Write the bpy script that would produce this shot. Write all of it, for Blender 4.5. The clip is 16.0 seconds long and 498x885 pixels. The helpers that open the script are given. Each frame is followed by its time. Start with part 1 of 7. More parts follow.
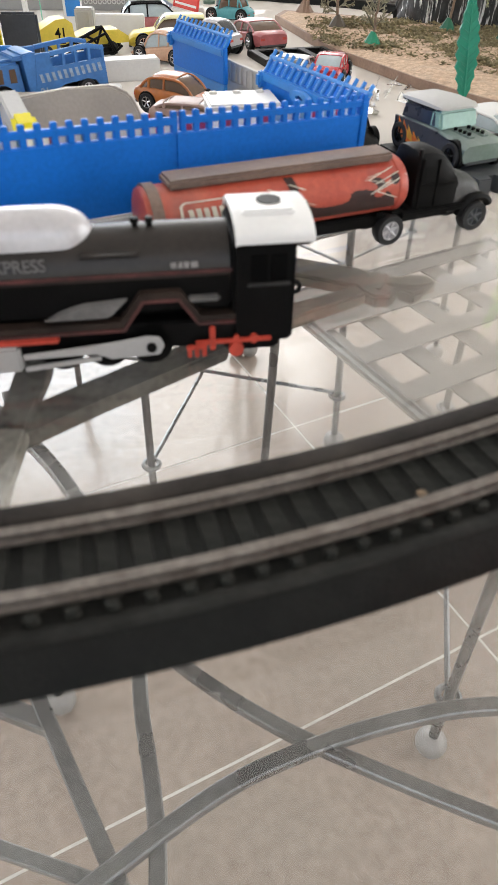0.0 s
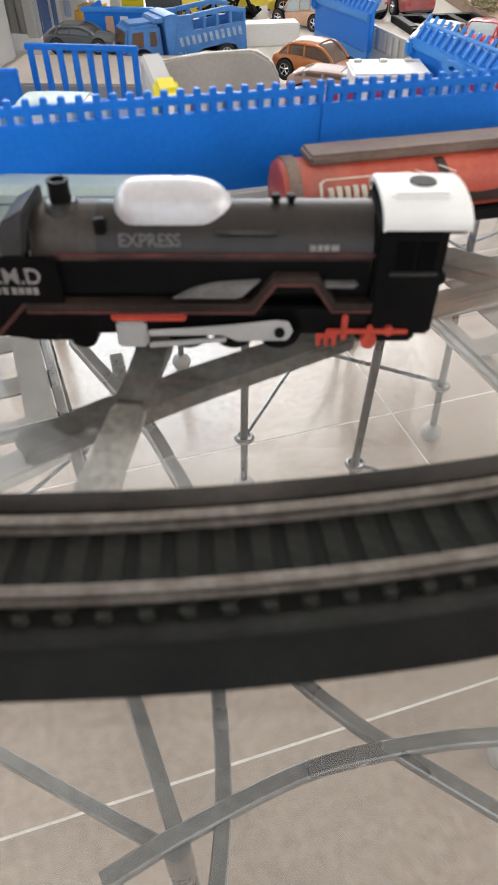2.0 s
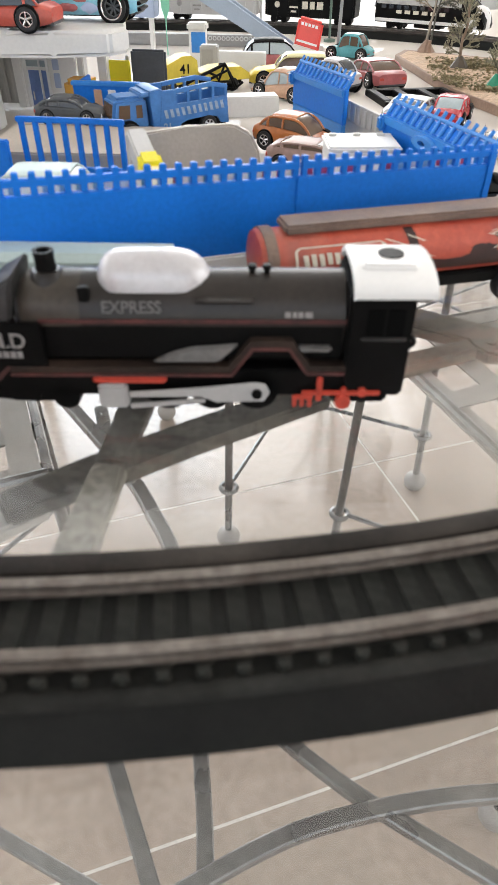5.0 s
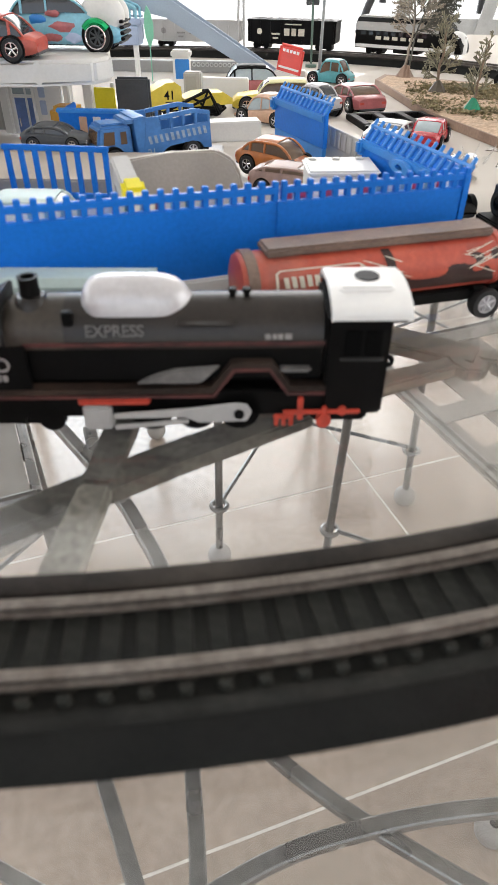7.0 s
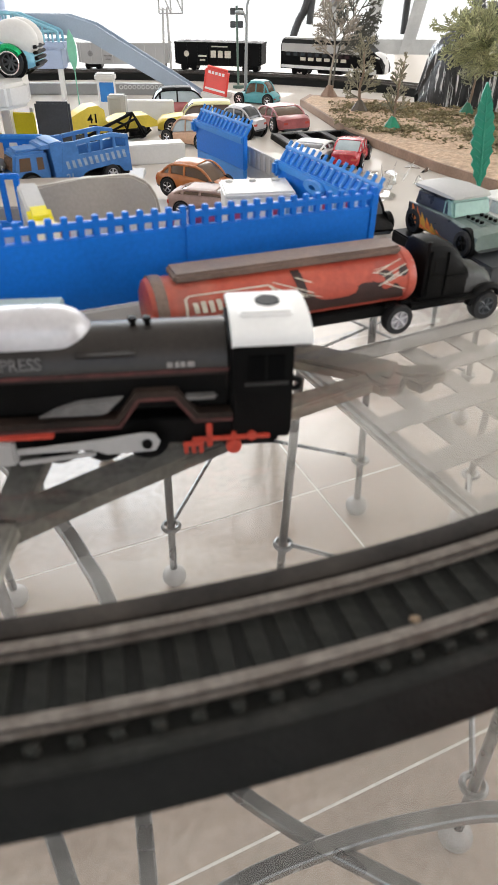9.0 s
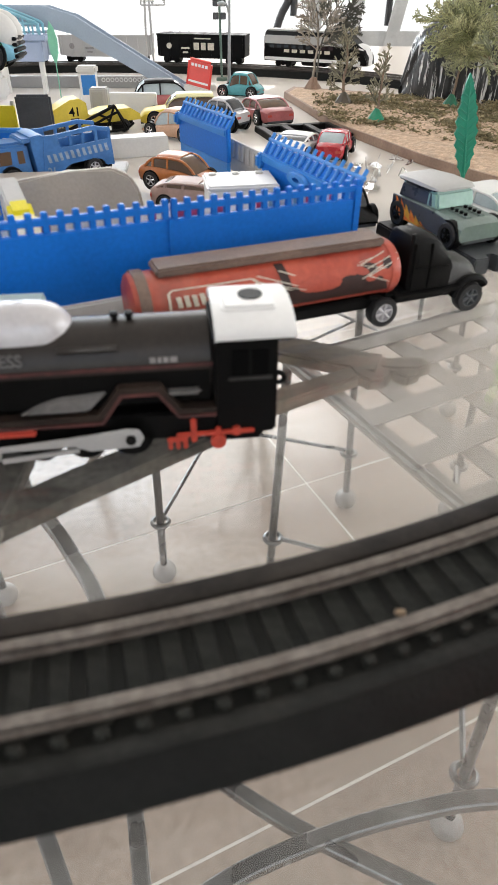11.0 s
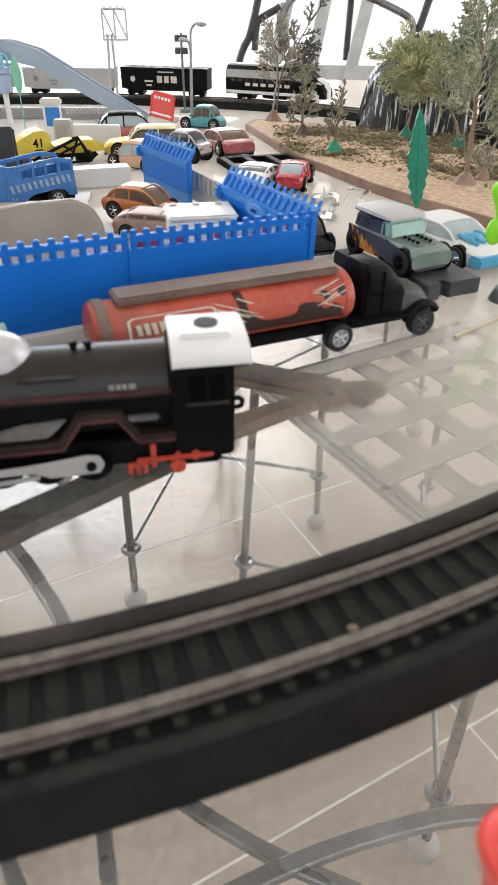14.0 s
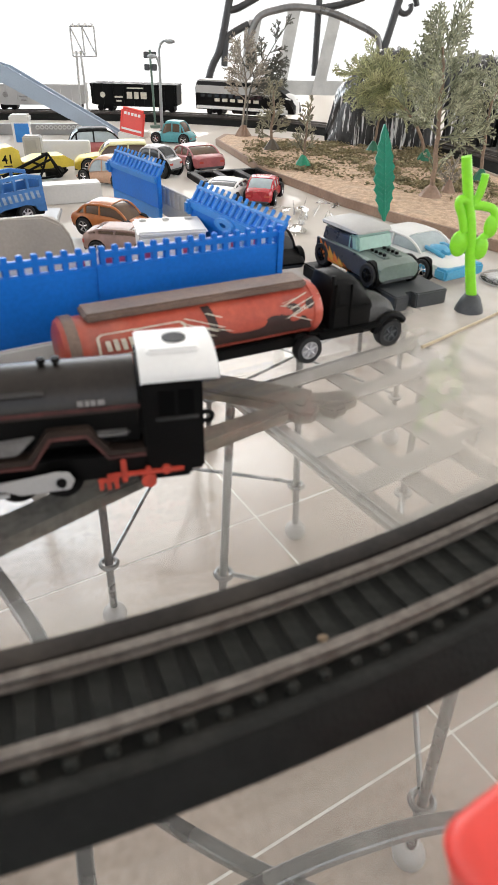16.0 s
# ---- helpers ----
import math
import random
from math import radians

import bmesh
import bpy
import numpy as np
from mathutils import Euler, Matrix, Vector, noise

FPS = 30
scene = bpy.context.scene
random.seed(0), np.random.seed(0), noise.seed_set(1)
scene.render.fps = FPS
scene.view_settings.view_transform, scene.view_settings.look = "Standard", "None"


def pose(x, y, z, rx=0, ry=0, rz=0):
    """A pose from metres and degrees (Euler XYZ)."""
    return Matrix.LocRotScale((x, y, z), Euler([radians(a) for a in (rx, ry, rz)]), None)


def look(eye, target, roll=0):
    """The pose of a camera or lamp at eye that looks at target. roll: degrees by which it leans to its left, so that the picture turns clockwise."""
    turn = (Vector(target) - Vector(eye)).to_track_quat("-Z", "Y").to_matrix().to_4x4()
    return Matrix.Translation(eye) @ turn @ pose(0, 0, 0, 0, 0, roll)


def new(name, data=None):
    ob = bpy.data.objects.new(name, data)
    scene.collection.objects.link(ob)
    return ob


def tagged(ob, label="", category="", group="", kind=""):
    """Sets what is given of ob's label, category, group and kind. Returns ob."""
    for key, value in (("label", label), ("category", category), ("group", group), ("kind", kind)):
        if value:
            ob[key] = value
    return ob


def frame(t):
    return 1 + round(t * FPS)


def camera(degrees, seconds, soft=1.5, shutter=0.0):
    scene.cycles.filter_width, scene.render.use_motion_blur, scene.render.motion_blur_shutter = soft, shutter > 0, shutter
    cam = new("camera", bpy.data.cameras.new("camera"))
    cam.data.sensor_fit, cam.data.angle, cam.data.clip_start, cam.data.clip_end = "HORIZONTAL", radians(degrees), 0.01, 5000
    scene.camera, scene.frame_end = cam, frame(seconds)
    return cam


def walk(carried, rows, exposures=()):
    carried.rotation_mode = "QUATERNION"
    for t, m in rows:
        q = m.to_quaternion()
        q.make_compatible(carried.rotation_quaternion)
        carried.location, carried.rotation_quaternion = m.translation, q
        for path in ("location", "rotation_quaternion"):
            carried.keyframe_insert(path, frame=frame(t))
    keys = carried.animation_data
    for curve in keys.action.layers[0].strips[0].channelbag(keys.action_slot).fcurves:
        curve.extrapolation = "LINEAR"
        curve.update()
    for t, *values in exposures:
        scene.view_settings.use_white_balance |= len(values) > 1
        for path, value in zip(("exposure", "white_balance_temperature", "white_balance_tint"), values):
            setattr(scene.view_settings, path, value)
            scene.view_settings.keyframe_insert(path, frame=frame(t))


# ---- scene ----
LENS = 42.2
cam = camera(LENS, 16.0)
cam.data.dof.use_dof, cam.data.dof.focus_distance, cam.data.dof.aperture_fstop = True, 0.55, 31.0
# seconds, eye x y z (m), yaw, pitch, roll (degrees)
ROWS = [
    (0, 0.04390, 0.06983, 0.85074, 1.033, -40.954, 0.845),
    (0.5, 0.04722, 0.07725, 0.84984, 0.911, -41.474, 0.573),
    (1, 0.04595, 0.07963, 0.84916, 2.223, -41.820, 0.543),
    (1.5, 0.04271, 0.07956, 0.84881, 4.896, -42.409, 0.325),
    (2, 0.03394, 0.07921, 0.84838, 11.525, -43.182, -0.461),
    (2.5, 0.02691, 0.07964, 0.84879, 15.873, -42.848, -0.573),
    (3, 0.02889, 0.07755, 0.85132, 14.717, -41.038, -0.291),
    (3.5, 0.02980, 0.07741, 0.85227, 14.543, -40.148, -0.145),
    (4, 0.03464, 0.07888, 0.85296, 11.981, -39.402, -0.088),
    (4.2, 0.03504, 0.07928, 0.85262, 11.298, -39.547, 0.149),
    (6.5, 0.03893, 0.07606, 0.85608, 8.718, -37.243, 0.256),
    (7, 0.03896, 0.07654, 0.85601, 8.836, -37.367, 0.222),
    (7.5, 0.04157, 0.07882, 0.85576, 7.648, -36.938, 0.192),
    (8, 0.04888, 0.08117, 0.85815, 5.447, -35.832, 0.424),
    (8.5, 0.05032, 0.08233, 0.85773, 4.612, -36.046, 0.302),
    (9, 0.05222, 0.08232, 0.85751, 4.115, -36.047, 0.165),
    (9.2, 0.05053, 0.08077, 0.85738, 3.949, -36.319, 0.377),
    (11.5, 0.05429, 0.08373, 0.85698, 2.483, -36.543, 0.197),
    (12, 0.05460, 0.08269, 0.85779, 1.693, -35.954, 0.583),
    (12.5, 0.05519, 0.08239, 0.85844, 0.712, -35.666, 0.671),
    (13, 0.05797, 0.08045, 0.85976, -0.334, -34.818, 0.981),
    (13.5, 0.05941, 0.07933, 0.86036, -1.266, -34.436, 0.830),
    (14, 0.05750, 0.07980, 0.85975, -0.103, -34.442, 0.798),
    (14.5, 0.05917, 0.07939, 0.86011, -1.196, -34.497, 0.769),
    (15, 0.05962, 0.08020, 0.86023, -1.235, -34.369, 0.818),
    (15.5, 0.05889, 0.08009, 0.86058, -1.252, -33.971, 0.757),
    (16, 0.06002, 0.07889, 0.86098, -2.381, -33.414, 0.889),
]


def aim(x, y, z, yaw, pitch, roll):
    a, p = radians(yaw), radians(pitch)
    eye = Vector((x, y, z))
    return look(eye, eye + Vector((-math.sin(a) * math.cos(p), math.cos(a) * math.cos(p), math.sin(p))), roll)


EXPOSURES = [(0.0, 0.18), (0.5, 0.24), (1.0, 0.38), (1.5, 0.28), (2.0, 0.24), (2.5, 0.36), (3.0, 0.30), (4.0, 0.36), (6.5, 0.22), (9.0, 0.14), (12.5, 0.09), (16.0, 0.16)]
walk(cam, [(r[0], aim(*r[1:])) for r in ROWS], EXPOSURES)

# ---- world, windows' light, exposure ----
world = bpy.data.worlds.new("sky")
scene.world = world
world.use_nodes = True
wn = world.node_tree
sky = wn.nodes.new("ShaderNodeTexSky")
sky.sky_type, sky.sun_disc = "NISHITA", False
sky.sun_elevation, sky.sun_rotation = radians(50), radians(20)
wn.nodes["Background"].inputs[1].default_value = 0.12
wn.links.new(sky.outputs[0], wn.nodes["Background"].inputs[0])


def window_light(name, x, y, z, rx, rz, w, h, watts, colour):
    lamp = bpy.data.lights.new(name, "AREA")
    lamp.shape, lamp.size, lamp.size_y, lamp.energy, lamp.color = "RECTANGLE", w, h, watts, colour
    ob = new(name, lamp)
    ob.matrix_world = pose(x, y, z, rx, 0, rz)
    return ob


window_light("window_light_back", -0.15, 3.44, 1.26, -90, 0, 1.2, 2.36, 36, (1.0, 0.98, 0.96))
window_light("window_light_back_left", -1.53, 3.44, 1.26, -90, 0, 1.55, 2.36, 66, (0.80, 0.90, 1.0))
# Fill lamps in unseen left and right windows, added to balance the brightness.
window_light("added_light_left", -2.72, 1.0, 1.45, -90, 90, 3.6, 2.1, 44, (1.0, 0.975, 0.945))
window_light("added_light_right", 3.12, 0.9, 1.45, 90, 90, 3.6, 2.1, 66, (1.0, 0.965, 0.92))
window_light("window_light_front", 0.3, -2.32, 1.55, 90, 0, 4.4, 2.0, 27, (1.0, 0.97, 0.955))

# ---- materials ----
def mat(name, colour, rough=0.5, metal=0.0, vary=0.15, scale=60.0, bump=0.1, fine=600.0, tint=None, coat=0.0, spec=0.5, alpha_trans=0.0, stain=0.0, island=False, twig=False):
    """Paint, plastic, wood or metal: a base colour broken by two sizes of noise, uneven gloss and fine relief."""
    m = bpy.data.materials.new(name)
    m.use_nodes = True
    nt = m.node_tree
    b = nt.nodes["Principled BSDF"]
    tc = nt.nodes.new("ShaderNodeTexCoord")
    n1, n2 = nt.nodes.new("ShaderNodeTexNoise"), nt.nodes.new("ShaderNodeTexNoise")
    n1.inputs["Scale"].default_value, n1.inputs["Detail"].default_value = scale, 4
    n2.inputs["Scale"].default_value, n2.inputs["Detail"].default_value = fine, 3
    nt.links.new(tc.outputs["Object"], n1.inputs["Vector"])
    nt.links.new(tc.outputs["Object"], n2.inputs["Vector"])
    ramp = nt.nodes.new("ShaderNodeValToRGB")
    c = Vector(colour)
    t = Vector(tint) if tint else c * (1 - vary)
    ramp.color_ramp.elements[0].position, ramp.color_ramp.elements[1].position = 0.32, 0.68
    ramp.color_ramp.elements[0].color, ramp.color_ramp.elements[1].color = (*t, 1), (*c, 1)
    nt.links.new(n1.outputs[0], ramp.inputs[0])
    mix = nt.nodes.new("ShaderNodeMix")
    mix.data_type, mix.blend_type = "RGBA", "MULTIPLY"
    mix.inputs[0].default_value = 1.0
    r2 = nt.nodes.new("ShaderNodeMapRange")
    r2.inputs["From Min"].default_value, r2.inputs["From Max"].default_value = 0.3, 0.7
    r2.inputs["To Min"].default_value, r2.inputs["To Max"].default_value = 1 - vary * 0.6, 1.0
    nt.links.new(n2.outputs[0], r2.inputs["Value"])
    nt.links.new(ramp.outputs[0], mix.inputs[6])
    nt.links.new(r2.outputs[0], mix.inputs[7])
    last = mix.outputs[2]
    if stain:
        n3 = nt.nodes.new("ShaderNodeTexNoise")
        n3.inputs["Scale"].default_value, n3.inputs["Detail"].default_value = scale * 0.35, 6
        nt.links.new(tc.outputs["Object"], n3.inputs["Vector"])
        r3 = nt.nodes.new("ShaderNodeMapRange")
        r3.inputs["From Min"].default_value, r3.inputs["From Max"].default_value = 0.52, 0.7
        r3.inputs["To Max"].default_value = stain
        nt.links.new(n3.outputs[0], r3.inputs["Value"])
        mx = nt.nodes.new("ShaderNodeMix")
        mx.data_type = "RGBA"
        nt.links.new(r3.outputs[0], mx.inputs[0])
        nt.links.new(last, mx.inputs[6])
        mx.inputs[7].default_value = (0.34, 0.30, 0.25, 1)
        last = mx.outputs[2]
    if twig:
        geo, hv, mr = nt.nodes.new("ShaderNodeNewGeometry"), nt.nodes.new("ShaderNodeHueSaturation"), nt.nodes.new("ShaderNodeMapRange")
        mr.inputs["To Min"].default_value, mr.inputs["To Max"].default_value = 0.45, 1.5
        nt.links.new(geo.outputs["Random Per Island"], mr.inputs["Value"])
        nt.links.new(mr.outputs[0], hv.inputs["Value"])
        nt.links.new(last, hv.inputs["Color"])
        last = hv.outputs[0]
    if island:
        oi = nt.nodes.new("ShaderNodeObjectInfo")
        hv = nt.nodes.new("ShaderNodeHueSaturation")
        mr = nt.nodes.new("ShaderNodeMapRange")
        mr.inputs["To Min"].default_value, mr.inputs["To Max"].default_value = 0.93, 1.05
        nt.links.new(oi.outputs["Random"], mr.inputs["Value"])
        nt.links.new(mr.outputs[0], hv.inputs["Value"])
        nt.links.new(last, hv.inputs["Color"])
        last = hv.outputs[0]
    nt.links.new(last, b.inputs["Base Color"])
    rr = nt.nodes.new("ShaderNodeMapRange")
    rr.inputs["To Min"].default_value, rr.inputs["To Max"].default_value = max(0.02, rough - 0.1), min(1, rough + 0.12)
    nt.links.new(n1.outputs[0], rr.inputs["Value"])
    nt.links.new(rr.outputs[0], b.inputs["Roughness"])
    b.inputs["Metallic"].default_value = metal
    b.inputs["Specular IOR Level"].default_value = spec
    b.inputs["Coat Weight"].default_value = coat
    b.inputs["Transmission Weight"].default_value = alpha_trans
    if bump:
        bp = nt.nodes.new("ShaderNodeBump")
        bp.inputs["Strength"].default_value, bp.inputs["Distance"].default_value = bump, 0.0006
        nt.links.new(n2.outputs[0], bp.inputs["Height"])
        nt.links.new(bp.outputs[0], b.inputs["Normal"])
    return m


def glass_mat(name, colour=(1, 1, 1), rough=0.0, ior=1.45):
    m = bpy.data.materials.new(name)
    m.use_nodes = True
    b = m.node_tree.nodes["Principled BSDF"]
    b.inputs["Base Color"].default_value = (*colour, 1)
    b.inputs["Transmission Weight"].default_value = 1.0
    b.inputs["Roughness"].default_value, b.inputs["IOR"].default_value = rough, ior
    return m


def glow(name, colour, strength):
    m = bpy.data.materials.new(name)
    m.use_nodes = True
    nt = m.node_tree
    e = nt.nodes.new("ShaderNodeEmission")
    e.inputs[0].default_value, e.inputs[1].default_value = (*colour, 1), strength
    nt.links.new(e.outputs[0], nt.nodes["Material Output"].inputs[0])
    return m


M_GLASS = glass_mat("table_glass", (0.97, 0.985, 0.98))


def dusty(m, low, high):
    """A pale film over a clear sheet: a little dust, with reflection haze painted in by position."""
    nt = m.node_tree
    film, mix = nt.nodes.new("ShaderNodeBsdfDiffuse"), nt.nodes.new("ShaderNodeMixShader")
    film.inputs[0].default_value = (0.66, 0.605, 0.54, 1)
    tc, nz, mr = nt.nodes.new("ShaderNodeTexCoord"), nt.nodes.new("ShaderNodeTexNoise"), nt.nodes.new("ShaderNodeMapRange")
    xyz, side, mul = nt.nodes.new("ShaderNodeSeparateXYZ"), nt.nodes.new("ShaderNodeMapRange"), nt.nodes.new("ShaderNodeMath")
    nz.inputs["Scale"].default_value, nz.inputs["Detail"].default_value = 60, 6
    mr.inputs["From Min"].default_value, mr.inputs["From Max"].default_value = 0.35, 0.68
    mr.inputs["To Min"].default_value, mr.inputs["To Max"].default_value = 0.92, 1.08
    # Painted haze rises to the right, where the glass mirrors bright surroundings.
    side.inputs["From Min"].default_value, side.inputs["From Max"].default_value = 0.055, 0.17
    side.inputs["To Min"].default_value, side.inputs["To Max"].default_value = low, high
    mul.operation = "MULTIPLY"
    nt.links.new(tc.outputs["Object"], nz.inputs["Vector"])
    nt.links.new(tc.outputs["Object"], xyz.inputs[0])
    nt.links.new(xyz.outputs[0], side.inputs["Value"])
    nt.links.new(nz.outputs[0], mr.inputs["Value"])
    nt.links.new(mr.outputs[0], mul.inputs[0])
    nt.links.new(side.outputs[0], mul.inputs[1])
    # The haze thins towards the near edge, which reflects less.
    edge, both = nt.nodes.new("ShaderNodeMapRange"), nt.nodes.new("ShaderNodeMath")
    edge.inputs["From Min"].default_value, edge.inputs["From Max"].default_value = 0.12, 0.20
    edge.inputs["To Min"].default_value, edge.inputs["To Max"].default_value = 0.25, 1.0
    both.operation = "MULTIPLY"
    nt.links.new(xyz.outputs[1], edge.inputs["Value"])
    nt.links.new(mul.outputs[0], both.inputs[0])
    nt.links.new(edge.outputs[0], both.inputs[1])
    # The far end is painted almost opaque, for the sky's glancing reflection.
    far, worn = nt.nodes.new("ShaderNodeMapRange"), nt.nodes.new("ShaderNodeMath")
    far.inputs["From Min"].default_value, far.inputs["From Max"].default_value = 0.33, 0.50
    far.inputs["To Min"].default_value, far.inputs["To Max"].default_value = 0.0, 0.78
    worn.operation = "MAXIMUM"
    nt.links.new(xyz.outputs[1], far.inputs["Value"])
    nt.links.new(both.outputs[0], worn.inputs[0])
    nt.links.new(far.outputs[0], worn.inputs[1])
    nt.links.new(worn.outputs[0], mix.inputs[0])
    nt.links.new(nt.nodes["Principled BSDF"].outputs[0], mix.inputs[1])
    nt.links.new(film.outputs[0], mix.inputs[2])
    nt.links.new(mix.outputs[0], nt.nodes["Material Output"].inputs[0])


# Both shares are mostly reflected haze put into the glass colour.
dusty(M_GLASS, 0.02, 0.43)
M_CLEAR = glass_mat("clear_plastic", (0.95, 0.97, 0.98), 0.05)
M_TILE = mat("floor_tile", (0.455, 0.37, 0.305), 0.18, vary=0.42, scale=4.5, fine=75, bump=0.03, tint=(0.36, 0.285, 0.235), island=True, stain=0.45, spec=0.9)
M_GROUT = mat("grout", (0.78, 0.74, 0.68), 0.8, vary=0.2, scale=30, bump=0.2)
M_WALL = mat("wall_paint", (0.80, 0.79, 0.76), 0.8, vary=0.06, scale=3, bump=0.1)
M_CEIL = mat("ceiling_paint", (0.82, 0.81, 0.79), 0.85, vary=0.05, scale=3)
M_IRON = mat("grey_wrought_iron", (0.27, 0.265, 0.26), 0.28, 0.7, vary=0.4, scale=18, bump=0.02, fine=140)
M_PATINA = mat("patinated_iron", (0.20, 0.19, 0.17), 0.48, 0.15, vary=0.9, scale=45, bump=0.12, fine=500, tint=(0.032, 0.032, 0.031), stain=0.12)
M_STRIP = mat("warm_grey_flat_strip", (0.39, 0.365, 0.34), 0.5, 0.25, vary=0.25, scale=14, bump=0.04, fine=160)
M_HAZEIRON = mat("hazed_pale_iron", (0.50, 0.475, 0.42), 0.5, 0.1, vary=0.8, scale=40, bump=0.1, fine=400, tint=(0.22, 0.205, 0.18), stain=0.3)
M_BRONZE = mat("dusty_bronze_iron", (0.34, 0.285, 0.225), 0.5, 0.15, vary=0.7, scale=45, bump=0.12, fine=400, tint=(0.12, 0.098, 0.08), stain=0.15)
M_BLACKIRON = mat("black_iron", (0.06, 0.06, 0.062), 0.4, 0.4, vary=0.3, scale=40, bump=0.3)
M_STRAP = mat("light_grey_strap", (0.60, 0.60, 0.58), 0.5, 0.1, vary=0.25, scale=30)
M_ROADBED = mat("black_roadbed", (0.0135, 0.0138, 0.0125), 0.62, vary=0.4, scale=120, bump=0.4, fine=900, spec=0.13)
M_SLEEPER = mat("dark_sleeper", (0.029, 0.030, 0.026), 0.66, vary=0.55, scale=150, bump=0.5, spec=0.15, stain=0.12)
M_RAIL = mat("dull_nickel_rail", (0.215, 0.19, 0.168), 0.5, 0.5, vary=0.5, scale=190, bump=0.25, tint=(0.125, 0.103, 0.088))
M_BLUE = mat("blue_plastic", (0.006, 0.185, 0.72), 0.44, vary=0.22, scale=14, bump=0.06, spec=0.3)
M_BLUE2 = mat("mid_blue_plastic", (0.035, 0.25, 0.70), 0.40, vary=0.2, scale=40)
M_DOOR = mat("pale_blue_door_plastic", (0.20, 0.32, 0.68), 0.3, vary=0.25, scale=60)
M_TRUCKBLUE = mat("worn_blue_paint", (0.06, 0.21, 0.52), 0.4, vary=0.25, scale=120)
M_RED = mat("red_paint", (0.58, 0.105, 0.07), 0.4, vary=0.3, scale=80, tint=(0.44, 0.075, 0.05), stain=0.15)
M_TANKRED = mat("faded_red_print", (0.56, 0.105, 0.060), 0.34, vary=0.3, scale=90, tint=(0.40, 0.06, 0.04), stain=0.22)
M_SIGNRED = mat("bright_red_plastic", (0.75, 0.06, 0.045), 0.35, vary=0.1, scale=60)
M_GONDOLA = mat("brick_red_plastic", (0.42, 0.045, 0.03), 0.45, vary=0.25, scale=60, stain=0.3)
M_BLACK = mat("black_plastic", (0.0040, 0.0038, 0.0037), 0.46, vary=0.4, scale=80, bump=0.2, spec=0.13)
M_DARK = mat("dusty_dark_plastic", (0.04, 0.038, 0.036), 0.5, vary=0.5, scale=70, bump=0.3, stain=0.35)
M_FAINT = mat("faint_grey_print", (0.16, 0.15, 0.145), 0.5, vary=0.3, scale=400, bump=0)
M_BOILER = mat("dusty_boiler_plastic", (0.035, 0.0275, 0.0225), 0.32, vary=0.5, scale=22, bump=0.05, stain=0.14, spec=0.36, tint=(0.015, 0.0125, 0.0112))
M_SMOKE = mat("tan_lit_dusty_plastic", (0.082, 0.065, 0.048), 0.42, vary=0.5, scale=30, bump=0.06, stain=0.25, spec=0.4, tint=(0.034, 0.028, 0.022))
M_DIM = mat("brown_grey_plate", (0.225, 0.15, 0.115), 0.5, vary=0.35, scale=90, bump=0.3, stain=0.2, tint=(0.15, 0.10, 0.08))
M_WHITE = mat("white_plastic", (0.80, 0.79, 0.77), 0.4, vary=0.06, scale=40, bump=0.05)
M_OFFWHITE = mat("offwhite_plastic", (0.70, 0.68, 0.64), 0.45, vary=0.1, scale=40)
M_GREY = mat("grey_plastic", (0.42, 0.41, 0.39), 0.5, vary=0.12, scale=40)
M_LGREY = mat("light_grey_plastic", (0.48, 0.47, 0.455), 0.5, vary=0.1, scale=30)
M_DGREY = mat("dark_grey_plastic", (0.075, 0.08, 0.085), 0.5, vary=0.25, scale=80)
M_SILVER = mat("silver_plastic", (0.62, 0.60, 0.61), 0.3, 0.25, vary=0.18, scale=60)
M_CHROME = mat("chrome", (0.75, 0.75, 0.76), 0.12, 1.0, vary=0.1, scale=200, bump=0)
M_TYRE = mat("tyre_rubber", (0.015, 0.015, 0.016), 0.6, vary=0.3, scale=200, bump=0.2)
M_TEALGREY = mat("pale_teal_plastic", (0.50, 0.62, 0.60), 0.4, vary=0.12, scale=60)
M_TEALDK = mat("dark_teal_plastic", (0.16, 0.28, 0.30), 0.45, vary=0.2, scale=60)
M_TEAL = mat("teal_paint", (0.11, 0.40, 0.44), 0.35, vary=0.2, scale=90)
M_SLIDE = mat("blue_grey_chute", (0.36, 0.43, 0.52), 0.4, vary=0.12, scale=30)
M_PALEBLUE = mat("pale_lilac_blue_plastic", (0.42, 0.50, 0.68), 0.4, vary=0.12, scale=30)
M_LTBLUE = mat("light_blue_plastic", (0.36, 0.55, 0.66), 0.4, vary=0.12, scale=40)
M_YELLOW = mat("yellow_paint", (0.78, 0.60, 0.07), 0.38, vary=0.15, scale=90)
M_BRYELLOW = mat("bright_yellow_plastic", (0.85, 0.74, 0.02), 0.38, vary=0.1, scale=60)
M_CREAM = mat("pale_yellow_plastic", (0.84, 0.78, 0.42), 0.42, vary=0.1, scale=60)
M_ORANGE = mat("orange_paint", (0.55, 0.17, 0.035), 0.32, vary=0.25, scale=120, coat=0.3)
M_AMBER = mat("amber_plastic", (0.72, 0.36, 0.04), 0.4, vary=0.15, scale=90)
M_PEACH = mat("peach_paint", (0.68, 0.42, 0.28), 0.35, vary=0.2, scale=100)
M_DUSTPEACH = mat("dusty_peach_paint", (0.46, 0.30, 0.25), 0.4, vary=0.3, scale=90, stain=0.2)
M_PINK = mat("faded_maroon_paint", (0.50, 0.145, 0.145), 0.34, vary=0.25, scale=110, coat=0.2)
M_CARRED = mat("shiny_red_paint", (0.52, 0.02, 0.035), 0.25, vary=0.2, scale=110, coat=0.4)
